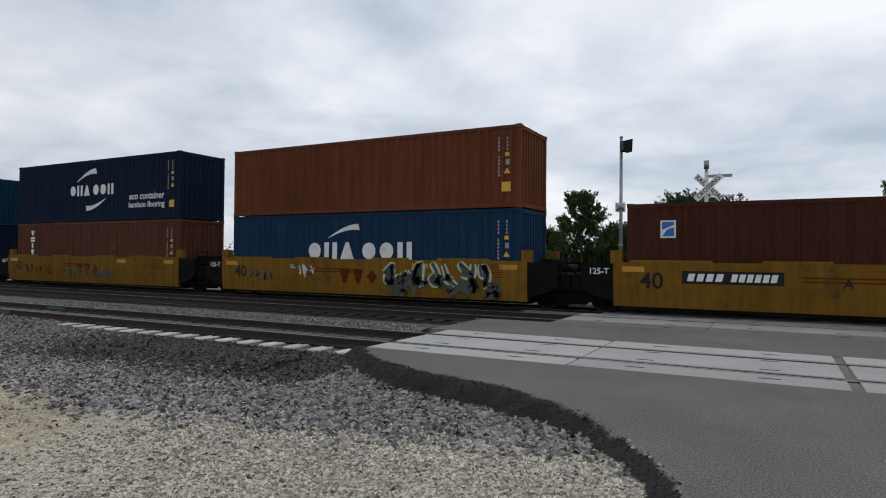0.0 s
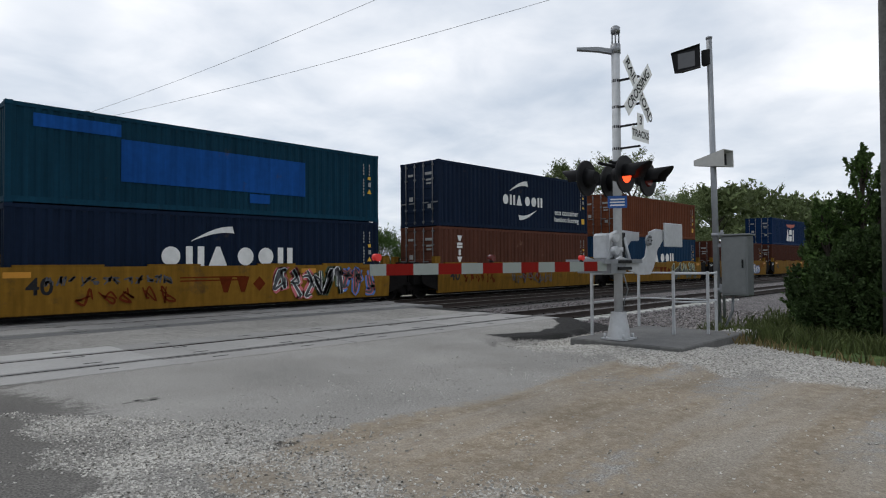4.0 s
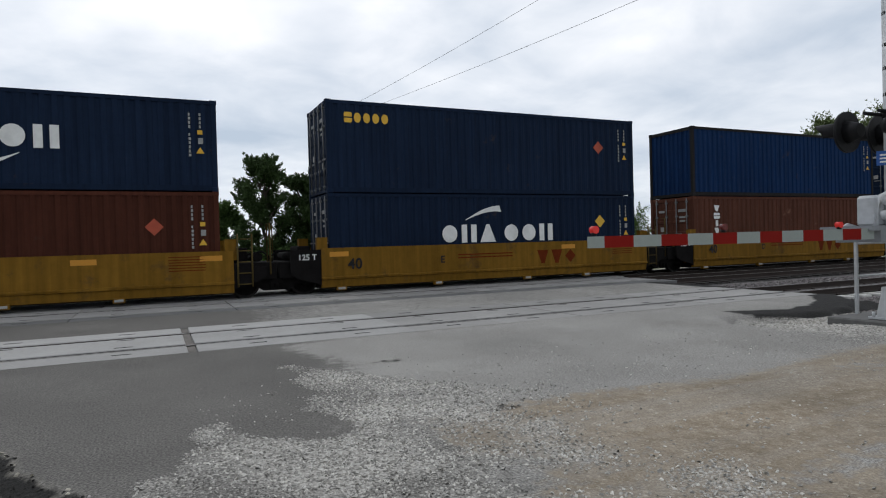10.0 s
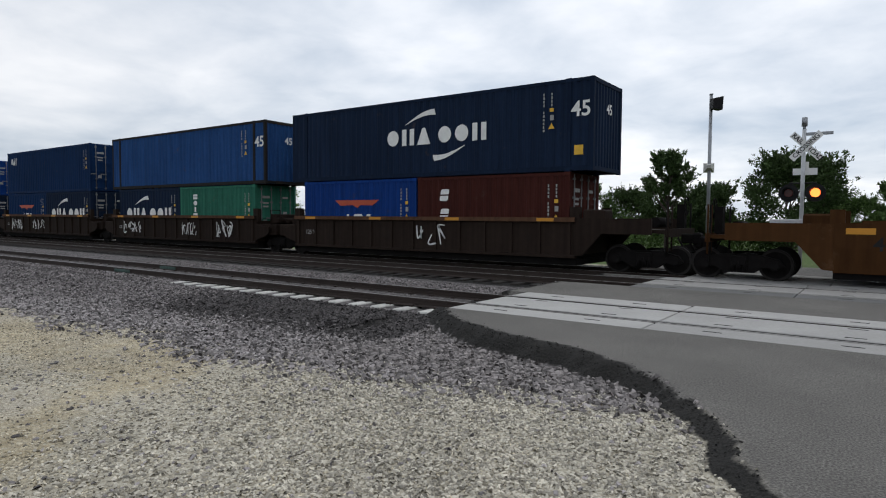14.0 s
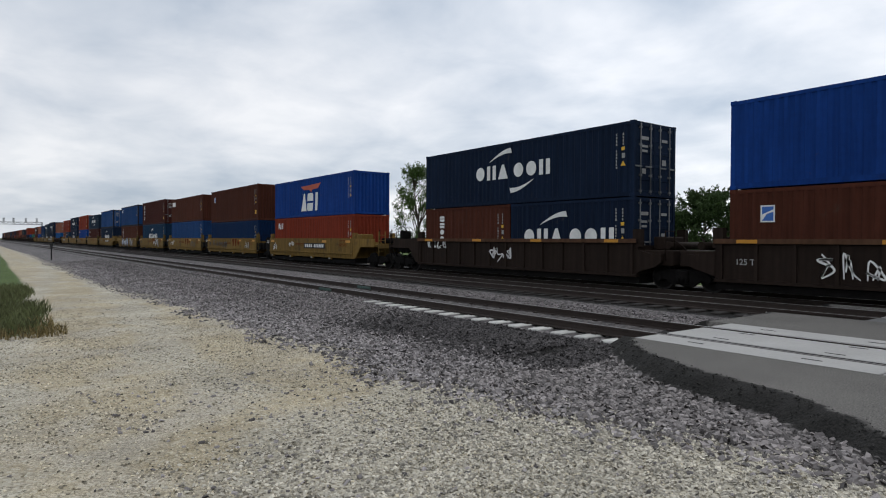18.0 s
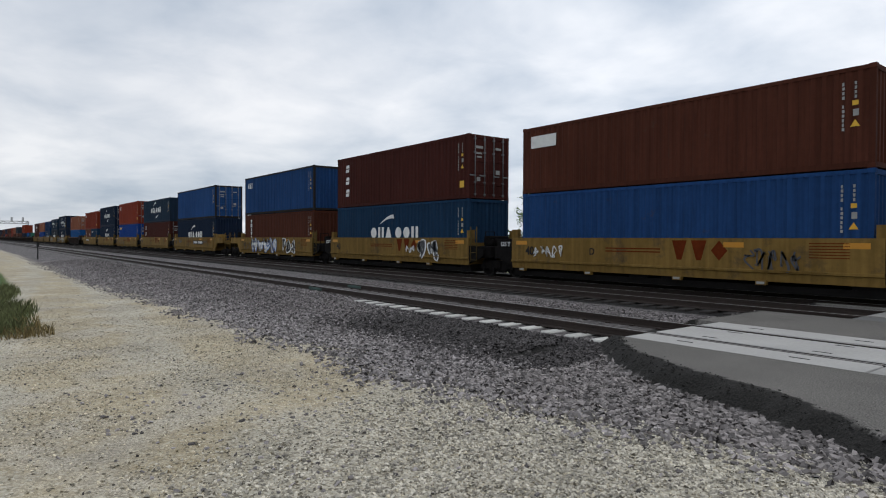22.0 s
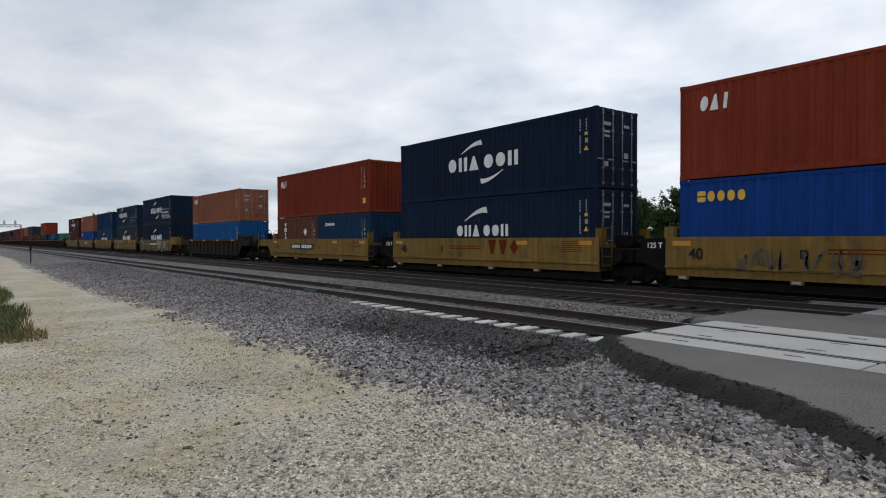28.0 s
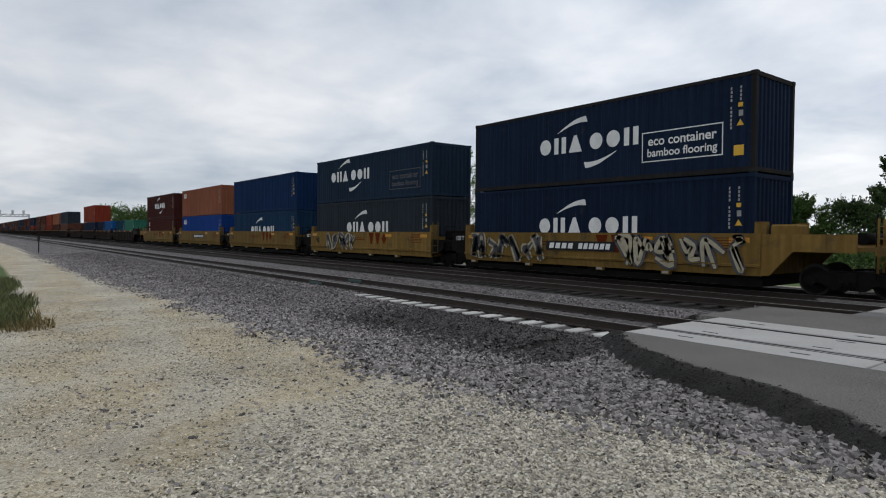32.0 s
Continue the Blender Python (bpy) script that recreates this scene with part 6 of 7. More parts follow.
def brand(box_ob, kind, L, H):
    """The marks of one container's side, as plain shapes."""
    def put(name, key, make, label=""):
        got = shared(key, make)
        for me in got if isinstance(got, list) else (got,):
            part("brand_shape" if name == "brand_word" else name, me, None, box_ob, label)
    k = (kind, L, H)
    def sweeping(big, dx, z=0.0):
        """The carrier's mark: a row of six shapes between two sweeps."""
        if big:
            put("brand_word", k + (1,), lambda: word(dx - 2.27, z + 1.20, "dmaddm", 0.64, 0.61, 0.095, DECAL, split=(3,)), "plain white brand shape")
            put("brand_sweep", k + (2,), lambda: swoosh(dx - 1.34, z + 1.98, 1.34, 0.48, False, DECAL))
            if not kind.startswith(("cma_low", "cma_20")):
                put("brand_sweep", k + (3,), lambda: swoosh(dx, z + 1.06, 1.34, 0.48, True, DECAL))
        else:
            put("brand_word", k + (1,), lambda: word(dx - 1.67, z + 1.22, "dmaddm", 0.475, 0.50, 0.068, DECAL, split=(3,)), "plain white brand shape")
            put("brand_sweep", k + (2,), lambda: swoosh(dx - 1.13, z + 1.90, 1.46, 0.58, False, DECAL))
            if not kind.startswith("cma_low"):
                put("brand_sweep", k + (3,), lambda: swoosh(dx - 0.34, z + 1.04, 1.46, 0.54, True, DECAL))
    if kind == "cma_high":
        sweeping(True, 0.78 if L > 13 else 0.0, 0.0 if H > 2.7 else -0.12)
    elif kind == "cma_small":
        sweeping(False, 0.0)
    elif kind in ("cma_eco", "cma_eco_box", "cma_eco_dim"):
        sweeping(kind != "cma_eco", -1.95 if kind == "cma_eco_dim" else 0.0)
        tx, tz = (3.95, H * 0.30) if kind == "cma_eco" else (3.76, H * 0.36)
        mat = SPRAYGREY if kind == "cma_eco_dim" else DECAL
        for txt, dz, sz in (("eco container", 0.18, 0.42), ("bamboo flooring", -0.20, 0.36)):
            me = lettering(txt, sz, mat)
            part("lettering", me, None, box_ob, "white lettering", pose(tx, -1.2235, tz + dz))
        if kind != "cma_eco":
            def ring():
                bm = fresh()
                x0, x1, z0, z1, w = 2.36, 5.14, tz - 0.48, tz + 0.50, 0.035
                for a in ((x0, x1, z0, z0 + w), (x0, x1, z1 - w, z1), (x0, x0 + w, z0 + w, z1 - w), (x1 - w, x1, z0 + w, z1 - w)):
                    quad(bm, *a, -1.2225)
                return mesh_of("lettering_border", bm, mat, normals=False)
            put("lettering_border", k + (4,), ring)
    elif kind == "cma_low":
        sweeping(True, 0.0, -0.10 if H > 2.7 else -0.26)
    elif kind == "cma_low_small":
        sweeping(False, 0.0)
    elif kind == "cma_20":
        sweeping(True, 0.0, -0.26)
    elif kind == "eagle":
        put("brand_word", k + (1,), lambda: word(-1.43, 0.39, "abi", 0.90, 1.18, 0.06, DECAL, skew=0.08), "plain white brand shape")

        def wings():
            bm = fresh()
            z = H * 0.80
            blob(bm, ((-1.5, z), (1.65, z + 0.10), (1.15, z - 0.24), (0.35, z - 0.26), (0.18, z - 0.46), (-0.10, z - 0.28), (-0.95, z - 0.24)), -1.2225)
            return mesh_of("brand_emblem", bm, REDMARK, normals=False)
        put("brand_emblem", k + (2,), wings, "red winged emblem")
    elif kind == "eagle_20":
        put("brand_word", k + (1,), lambda: word(-0.8, 0.62, "abi", 0.50, 0.62, 0.06, DECAL, skew=0.08), "white brand shape")

        def wings20():
            bm = fresh()
            blob(bm, ((-1.2, 1.80), (1.2, 1.80), (0.85, 1.58), (0.2, 1.60), (0.05, 1.48), (-0.2, 1.60), (-0.9, 1.58)), -1.2225)
            return mesh_of("brand_emblem", bm, REDMARK, normals=False)
        put("brand_emblem", k + (2,), wings20, "red winged emblem")
    elif kind.startswith("col"):
        n = int(kind[3:])
        big = n == 3
        put("brand_column", k, lambda: column(-L / 2 + (1.0 if big else 1.15), H - (0.45 if big else 0.38), {3: "bbb", 4: "bdib", 5: "bbddi", 6: "tbitdb"}[n], 0.36, 0.42 if big else 0.25, 0.28 if big else 0.065, DECAL, skew=0.08 if big else 0.0), "white vertical brand column")
    elif kind == "small3":
        put("brand_word", k, lambda: word(-L / 2 + 0.62, H * 0.70, "dai", 0.28, 0.46, 0.05, DECAL, skew=0.05), "small white brand shape")
    elif kind == "yellow5":
        put("brand_word", k, lambda: word(-L / 2 + 0.58, H * 0.76, "bdddd", 0.26, 0.33, 0.045, AMBER), "yellow brand shape")
    elif kind == "white5":
        put("brand_word", k, lambda: word(-L / 2 + 1.0, H * 0.74, "bdddd", 0.20, 0.20, 0.04, DECAL), "white brand shape")
    elif kind == "patch":
        def patches():
            bm = fresh()
            for x0, x1, z0, z1 in ((-0.55 * L / 2, 0.45 * L / 2, 0.75, 1.95), (-0.9 * L / 2, -0.55 * L / 2, 2.0, 2.35), (0.1 * L / 2, 0.22 * L / 2, 0.4, 0.7)):
                quad(bm, x0, x1, z0, z1, -1.2222)
            return mesh_of("repaint_patch", bm, FRESHBLUE if box_ob["label"].startswith("dark teal") else DULLSKY, normals=False)
        put("repaint_patch", k + (box_ob["label"][:4],), patches, "rectangles of fresher blue paint")
    elif kind == "emblem":
        def sq():
            bm = fresh()
            x, z = -L / 2 + 1.1, H * 0.72
            quad(bm, x - 0.2, x + 0.2, z - 0.24, z + 0.24, -1.2225)
            return mesh_of("brand_emblem", bm, DECAL, normals=False)

        def inner():
            bm = fresh()
            x, z = -L / 2 + 1.1, H * 0.72
            blob(bm, ((x - 0.16, z - 0.2), (x + 0.16, z - 0.2), (x + 0.16, z + 0.05), (x - 0.02, z + 0.0)), -1.2235)
            blob(bm, ((x - 0.16, z - 0.02), (x + 0.16, z + 0.12), (x + 0.16, z + 0.2), (x - 0.16, z + 0.2)), -1.2235)
            return mesh_of("emblem_field", bm, BLUEMARK, normals=False)
        put("brand_emblem", k + (1,), sq)
        put("emblem_field", k + (2,), inner)
    elif kind == "45":
        part("lettering", lettering("45", 0.66, DECAL), None, box_ob, "white size figures", pose(L / 2 - 0.42, -1.2235, H * 0.66))
        part("lettering", lettering("45", 0.46, DECAL), None, box_ob, "white size figures", pose(L / 2 - 0.026, 0.15, H * 0.70, 0, 0, 90))
    elif kind == "label":
        put("yellow_label", k, lambda: square_label(L, H, L / 2 - 0.48, 0.66, 0.30))
    elif kind.startswith("haz"):
        mat = {"r": REDMARK, "y": AMBER, "w": DECAL}[kind[3]]
        put("hazard_diamond", k, lambda: diamond(L / 2 - 1.7, H * 0.62, 0.24, mat), "hazard diamond placard")
    elif kind == "board":
        def sheet():
            bm = fresh()
            quad(bm, -L / 2 + 0.45, -L / 2 + 1.75, H * 0.68, H * 0.86, -1.2225)
            return mesh_of("brand_board", bm, DECAL, normals=False)
        put("brand_board", k, sheet, "white brand panel")


def shipping_container(size, H, colour, marks=(), doors="", u=0.0, z=TOPZ):
    L, mat = LEN[size], PAINTS[colour]
    tier = "in a well car" if z < 1 else "stacked on another"
    ob = thing("shipping_container", f"{WORDS[colour]} {size}-foot steel container {tier}", "container", group="containers on the train")
    part("body", shared(("body", L, H, colour, doors), lambda: container_body(L, H, mat, doors)), None, ob)
    for name, me, at in frame_pieces(L, H, GRIMY if "old" in marks else mat):
        part(name, me, None, ob, m=Matrix.Translation(at))
    if doors:
        s = 1 if doors == "R" else -1
        for turn in (1, -1):
            leaf = part("door", shared(("door", H, colour), lambda: door_leaf(H, mat)), None, ob, m=Matrix.Translation((s * (L / 2 - 0.045), 0, 0)) @ Matrix.Diagonal((s, turn, 1, 1)))
            for y in (0.28, 0.85):
                part("lock_rod", shared(("rod", H), lambda: lock_rod(H)), None, leaf, "galvanised locking rod", Matrix.Translation((0, y, 0)))
        def labels():
            bm = fresh()
            for y0, y1, z0, z1 in ((-0.78, -0.36, H - 0.62, H - 0.50), (-0.76, -0.42, H - 0.88, H - 0.80), (-0.74, -0.44, H - 1.04, H - 0.96), (-0.74, -0.52, 0.8, 0.98), (0.40, 0.74, H - 0.62, H - 0.52), (0.42, 0.66, 1.15, 1.35)):
                v = [bm.verts.new((s * (L / 2 - 0.019), y, zz)) for y, zz in ((y0, z0), (y1, z0), (y1, z1), (y0, z1))]
                bm.faces.new(v)
            return mesh_of("door_labels", bm, SMALLMARK, normals=False)
        tagged(part("door_labels", shared(("dl", L, H, doors), labels), None, ob), kind="stuff")
    tagged(part("identity_marks", shared(("id", L, H), lambda: id_marks(L, H, 1)), None, ob, "white identity bars"), kind="stuff")
    tagged(part("warning_marks", shared(("warn", L, H), lambda: warn_marks(L, H)), None, ob), kind="stuff")
    for k in marks:
        brand(ob, k, L, H)
    MOVERS.append((ob, u, T3, z))
    return ob


# ---- well cars ----
def sill_mesh(style, half, mat, side):
    bm = fresh()
    s = side
    if style == "flat":
        out = ((1.50, 1.47), (1.50, 0.86), (1.44, 0.24), (1.34, 0.24), (1.34, 1.47))
    elif style == "step":
        out = ((1.50, 1.47), (1.50, 0.60), (1.54, 0.58), (1.54, 0.52), (1.48, 0.50), (1.45, 0.27), (1.34, 0.27), (1.34, 1.47))
    else:
        out = ((1.52, 1.47), (1.52, 1.33), (1.43, 1.31), (1.43, 0.30), (1.50, 0.28), (1.50, 0.20), (1.32, 0.20), (1.32, 1.47))
    profile(bm, [(s * y, z) for y, z in out], -half, half)
    return mesh_of("side_sill", bm, mat)


def wheel_mesh():
    bm = fresh()
    tube(bm, (0, -0.065, 0), (0, 0.065, 0), 0.42, 0.42, 24)
    tube(bm, (0, 0.065, 0), (0, 0.09, 0), 0.45, 0.45, 24)
    return mesh_of("wheel", bm, [WHEELRIM])


def hub_mesh():
    bm = fresh()
    tube(bm, (0, -0.08, 0), (0, -0.064, 0), 0.36, 0.36, 20)
    tube(bm, (0, -0.16, 0), (0, -0.08, 0), 0.12, 0.14, 12)
    return mesh_of("hub", bm, GRIME)


def side_frame_mesh():
    bm = fresh()
    out = ((-1.12, 0.40), (-0.98, 0.58), (-0.45, 0.70), (0.45, 0.70), (0.98, 0.58), (1.12, 0.40), (0.98, 0.33), (0.62, 0.36), (0.38, 0.20), (-0.38, 0.20), (-0.62, 0.36), (-0.98, 0.33))
    prism(bm, out, -0.08, 0.08)
    for dx in (-0.16, 0.0, 0.16):
        tube(bm, (dx, -0.10, 0.24), (dx, -0.10, 0.52), 0.055, seg=8)
    for ex in (-0.87, 0.87):
        tube(bm, (ex, -0.14, 0.42), (ex, 0.02, 0.42), 0.13, seg=10)
    return mesh_of("side_frame", bm, GRIME)


def truck(parent, x):
    bm = fresh()
    box(bm, -0.22, 0.22, -1.15, 1.15, 0.38, 0.66, 0.03)
    tr = part("truck", shared("bolster", lambda: mesh_of("truck", bm, GRIME)), None, parent, "grimy two-axle truck", Matrix.Translation((x, 0, 0)))
    for y, m in ((-1.0, Matrix.Translation((0, -1.0, 0))), (1.0, Matrix.Translation((0, 1.0, 0)) @ pose(0, 0, 0, 0, 0, 180))):
        part("side_frame", shared("side_frame", side_frame_mesh), None, tr, m=m)
    for ex in (-0.87, 0.87):
        def axle():
            b2 = fresh()
            tube(b2, (0, -0.9, 0), (0, 0.9, 0), 0.08, seg=10)
            return mesh_of("axle", b2, GRIME)
        part("axle", shared("axle", axle), None, tr, m=Matrix.Translation((ex, 0, 0.42)))
        for m in (Matrix.Translation((ex, -0.753, 0.42)), Matrix.Translation((ex, 0.753, 0.42)) @ pose(0, 0, 0, 0, 0, 180)):
            part("wheel", shared("wheel", wheel_mesh), None, tr, "worn steel wheel", m)
            part("hub", shared("hub", hub_mesh), None, tr, m=m)


def plaque(x, z, s):
    bm = fresh()
    quad(bm, x - 1.25 * s, x + 1.25 * s, z - 0.17, z + 0.17, -1.5465)
    return mesh_of("number_board", bm, BLACK, normals=False)


def plaque_bars(x, z, s, mat):
    bm = fresh()
    for i in range(4):
        quad(bm, x + (-1.12 + 0.24 * i) * s, x + (-0.95 + 0.24 * i) * s, z - 0.10, z + 0.10, -1.5505, 0.05)
    for i in range(6):
        quad(bm, x + (-0.02 + 0.19 * i) * s, x + (0.12 + 0.19 * i) * s, z - 0.10, z + 0.10, -1.5505, 0.05)
    return mesh_of("number_bars", bm, mat, normals=False)


def spray(parent, x0, x1, z0, z1, mats, seed, letters, face):
    """Sprayed shapes on a car's side: swelling, curving strokes in a few colours, unreadable."""
    rnd = random.Random(seed)
    w, mid, tall = (x1 - x0) / letters, (z0 + z1) / 2, (z1 - z0) / 2
    forms = []
    for i in range(letters):
        cx = x0 + w * (i + 0.5)
        for _ in range(2):
            pts = [(cx + w * rnd.uniform(-0.46, 0.46), mid + tall * rnd.choice((-0.82, -0.35, 0.05, 0.4, 0.82)) * rnd.uniform(0.85, 1.0)) for _ in range(rnd.randint(3, 5))]
            forms.append((pts, rnd.uniform(0.8, 1.25)))

    def stroke(bm, pts, t, y):
        line = []
        ext = [pts[0]] + pts + [pts[-1]]
        for j in range(1, len(ext) - 2):
            p0, p1, p2, p3 = ext[j - 1:j + 3]
            for k in range(5):
                u = k / 5
                line.append(tuple(0.5 * (2 * b + (c - a) * u + (2 * a - 5 * b + 4 * c - d) * u * u + (3 * b - a - 3 * c + d) * u ** 3) for a, b, c, d in zip(p0, p1, p2, p3)))
        line.append(pts[-1])
        left, right = [], []
        n = len(line)
        for j, (px, pz) in enumerate(line):
            qx, qz = line[min(j + 1, n - 1)]
            rx, rz = line[max(j - 1, 0)]
            dx, dz = qx - rx, qz - rz
            m = math.hypot(dx, dz) + 1e-6
            h = t * (0.55 + 0.45 * math.sin(math.pi * (j + 0.5) / n))
            for side, sign in ((left, 1), (right, -1)):
                side.append((min(x1, max(x0, px - sign * dz / m * h)), min(z1, max(z0, pz + sign * dx / m * h))))
        for j in range(n - 1):
            blob(bm, (left[j], left[j + 1], right[j + 1], right[j]), y)

    layers = ((mats[0], 0.028),) if len(mats) == 1 else tuple(zip(mats, (0.30 * tall, 0.13 * tall, 0.045)))
    for layer, (mat, thick) in enumerate(layers):
        bm = fresh()
        for pts, f in forms:
            stroke(bm, pts, thick * f, -1.5475 - 0.0025 * layer)
        tagged(part("graffiti", bm, mat, parent, "sprayed graffiti shapes", face), kind="stuff")


def ladder(parent, x, mat):
    def make():
        bm = fresh()
        for y in (-1.38, -0.98):
            tube(bm, (0, y, 0.7), (0, y, 2.05), 0.028, seg=6)
        for z in (0.95, 1.25, 1.55, 1.85):
            tube(bm, (0, -1.38, z), (0, -0.98, z), 0.016, seg=6)
        return mesh_of("ladder", bm, mat)
    part("ladder", shared(("ladder", mat.name), make), None, parent, "", Matrix.Translation((x, 0, 0)))


STYLE = {"flat": (YELLOW, "yellow"), "step": (YELLOW, "yellow"), "tan": (TANYELLOW, "faded yellow"), "ribbed": (OLDBROWN, "dark brown ribbed"), "smooth": (CARORANGE, "orange-brown")}


def well_car(u, style, ends=("join", "join"), half=6.42, reach=9.8, board=None, extras=(), unit=()):
    """One well unit. ends: how it meets its neighbours on -x and +x."""
    mat, tone = STYLE[style]
    lift = {'tan': 0.20, 'step': -0.06, 'smooth': 0.10, 'ribbed': 0.10 if half > 7 else 0.20}.get(style, 0.0)
    raised = Matrix.Translation((0, 0, lift))
    form = {"tan": "step", "smooth": "flat"}.get(style, style)
    car = thing("well_car", f"{tone} steel well car carrying stacked containers", "rail car", group="well cars of the train")
    for s in (-1, 1):
        sill = part("side_sill", shared(("sill", style, half, s), lambda: sill_mesh(form, half, mat, s)), None, car, "", raised)
        if s > 0:
            continue

        def strip(name, key, *dims):
            def make():
                bm = fresh()
                box(bm, *dims)
                return mesh_of(name, bm, mat)
            return shared((name, style, *key), make)
        if form == "ribbed":
            def chord():
                bm = fresh()
                box(bm, -half, half, -1.545, -1.523, 1.335, 1.474)
                return mesh_of("top_chord", bm, RUSTCHORD)
            part("top_chord", shared(("chord", half), chord), None, sill, "rust-brown top chord")
            def rib():
                bm = fresh()
                box(bm, -0.05, 0.05, -1.50, -1.42, 0.28, 1.33)
                return mesh_of("rib", bm, RUSTCHORD if half > 7 else mat)
            n = int(half * 2 / 1.05)
            for i in range(n + 1):
                part("rib", shared(("rib", half > 7), rib), None, sill, m=Matrix.Translation((-half + 0.2 + i * (2 * half - 0.4) / n, 0, 0)))
        for x0, x1 in ((-0.93, -0.60), (-0.42, -0.18), (0.12, 0.34), (0.52, 0.80)) if form != "ribbed" else ():
            if form == "flat":
                part("top_guide", strip("top_guide", (x0, half), x0 * half, x1 * half, -1.47, -1.36, 1.47, 1.53), None, sill)
            else:
                part("rub_strip", strip("rub_strip", (x0, half), x0 * half, x1 * half, -1.57, -1.53, 0.565, 0.60), None, sill)
                part("lock_box", strip("lock_box", (x0, half), x0 * half, x0 * half + 0.30, -1.53, -1.40, 0.17, 0.30), None, sill)

                def plate():
                    bm = fresh()
                    box(bm, -0.11, 0.11, -1.545, -1.531, 0.195, 0.265, 0.005)
                    return mesh_of("pad_plate", bm, SMALLMARK)
                part("pad_plate", shared("pad_plate", plate), None, sill, "pale worn plate", Matrix.Translation((x0 * half + 0.15, 0, 0)))

    def floor():
        bm = fresh()
        box(bm, -half, half, -1.34, 1.34, 0.17, 0.36)
        for ex in (-half + 0.4, -0.6, 0.6, half - 0.4):
            box(bm, ex - 0.35, ex + 0.35, -1.33, 1.33, 0.36, TOPZ - 0.004)
        return mesh_of("well_floor", bm, GRIME)
    part("well_floor", shared(("floor", half), floor), None, car)

    def bulkhead():
        bm = fresh()
        box(bm, -0.05, 0.05, -1.34, 1.34, 0.30, 1.25)
        for y in (-1.30, 1.30):
            box(bm, -0.16, 0.16, y - 0.10, y + 0.10, 1.2, 1.80)
        return mesh_of("bulkhead", bm, mat)
    for ex in (-half + 0.06, half - 0.06):
        part("bulkhead", shared(("bulk", style), bulkhead), None, car, m=Matrix.Translation((ex, 0, lift)))
    dark = GRIME if style != "ribbed" else OLDBROWN
    for e, kind in ((-1, ends[0]), (1, ends[1])):
        if kind == "join":
            spot = raised @ (Matrix.Identity(4) if e > 0 else pose(0, 0, 0, 0, 0, 180))
            a, b = half, half + 0.92

            def piece(name, make):
                def build():
                    bm = fresh()
                    make(bm)
                    return mesh_of(name, bm, dark)
                return shared((name, half, dark.name), build)

            def deck(bm):
                box(bm, a, b + 0.32, -1.30, 1.30, 0.60, 1.10, 0.02)
            deck_ob = part("end_platform", piece("end_platform", deck), None, car, "black articulated end platform", spot)

            def panel(bm):
                prism(bm, ((a, 1.43), (b, 1.43), (b, 0.72), (b - 0.22, 0.56), (a + 0.12, 0.40), (a, 0.34)), -0.05, 0.05)

            def low_panel(bm):
                prism(bm, ((a, 1.12), (a + 0.5, 0.98), (b, 0.98), (b, 0.72), (b - 0.22, 0.56), (a + 0.12, 0.40), (a, 0.34)), -0.05, 0.05)
            stepped = e > 0 and form == "step"
            lowered = stepped or form == "ribbed"
            for y in (-1.41, 1.41):
                part("end_panel", piece("low_end_panel", low_panel) if lowered else piece("end_panel", panel), None, deck_ob, m=Matrix.Translation((0, y, 0)))
            if stepped:
                def steps():
                    bm = fresh()
                    for lx in (a + 0.12, a + 0.52):
                        tube(bm, (lx, -1.47, 0.42), (lx, -1.47, 1.95), 0.026, seg=6)
                    for z in (0.5, 0.82, 1.14, 1.46, 1.80):
                        tube(bm, (a + 0.12, -1.47, z), (a + 0.52, -1.47, z), 0.018, seg=6)
                    return mesh_of("side_ladder", bm, GRABYELLOW)
                part("side_ladder", shared(("side_ladder", half), steps), None, deck_ob, "dull yellow side ladder")
            part("drawbar", piece("drawbar", lambda bm: box(bm, b, 7.7, -0.35, 0.35, 0.62, 0.98, 0.03)), None, deck_ob)
            part("brake_cylinder", piece("brake_cylinder", lambda bm: tube(bm, (b - 0.15, -0.9, 1.25), (b - 0.15, 0.9, 1.25), 0.13, seg=10)), None, deck_ob)
            part("brake_hose", piece("brake_hose", lambda bm: pipe(bm, ((a + 0.3, -0.6, 1.3), (b, -0.7, 1.42), (7.62, -0.65, 1.2), (7.7, -0.5, 1.0)), 0.03)), None, deck_ob)
            part("valve_box", piece("valve_box", lambda bm: box(bm, a + 0.1, a + 0.5, -0.7, 0.5, 1.1, 1.55, 0.04)), None, deck_ob)

            def rail(bm):
                pipe(bm, ((b + 0.12, -1.42, 0.75), (b + 0.12, -1.42, 2.25 if style == "step" else 1.72), (b + 0.12, -0.9, 2.25 if style == "step" else 1.72), (b + 0.12, -0.9, 1.1)), 0.025)
            def rail_mesh():
                bm = fresh()
                rail(bm)
                return mesh_of("grab_iron", bm, GRABYELLOW if style == "step" else dark)
            part("grab_iron", shared(("grab", half, style), rail_mesh), None, deck_ob, "bent grab iron")
            if e < 0:
                truck(car, -7.7)
                part("lettering", lettering("125-T" if style == "flat" else "125 T", 0.24, SMALLMARK if form == "ribbed" else DECAL), None, car, "", pose(-half + 0.9, -1.4345, 0.80 + lift) if form == "ribbed" else pose(-half - 0.42, -1.4635, 1.20 + lift))
        else:
            tx = reach - 1.35

            place = raised @ (Matrix.Identity(4) if e > 0 else pose(0, 0, 0, 0, 0, 180))
            a, b = half - 0.02, reach - 0.55

            def piece(name, make):
                def build():
                    bm = fresh()
                    make(bm)
                    return mesh_of(name, bm, mat)
                return shared((name, style, half, reach), build)

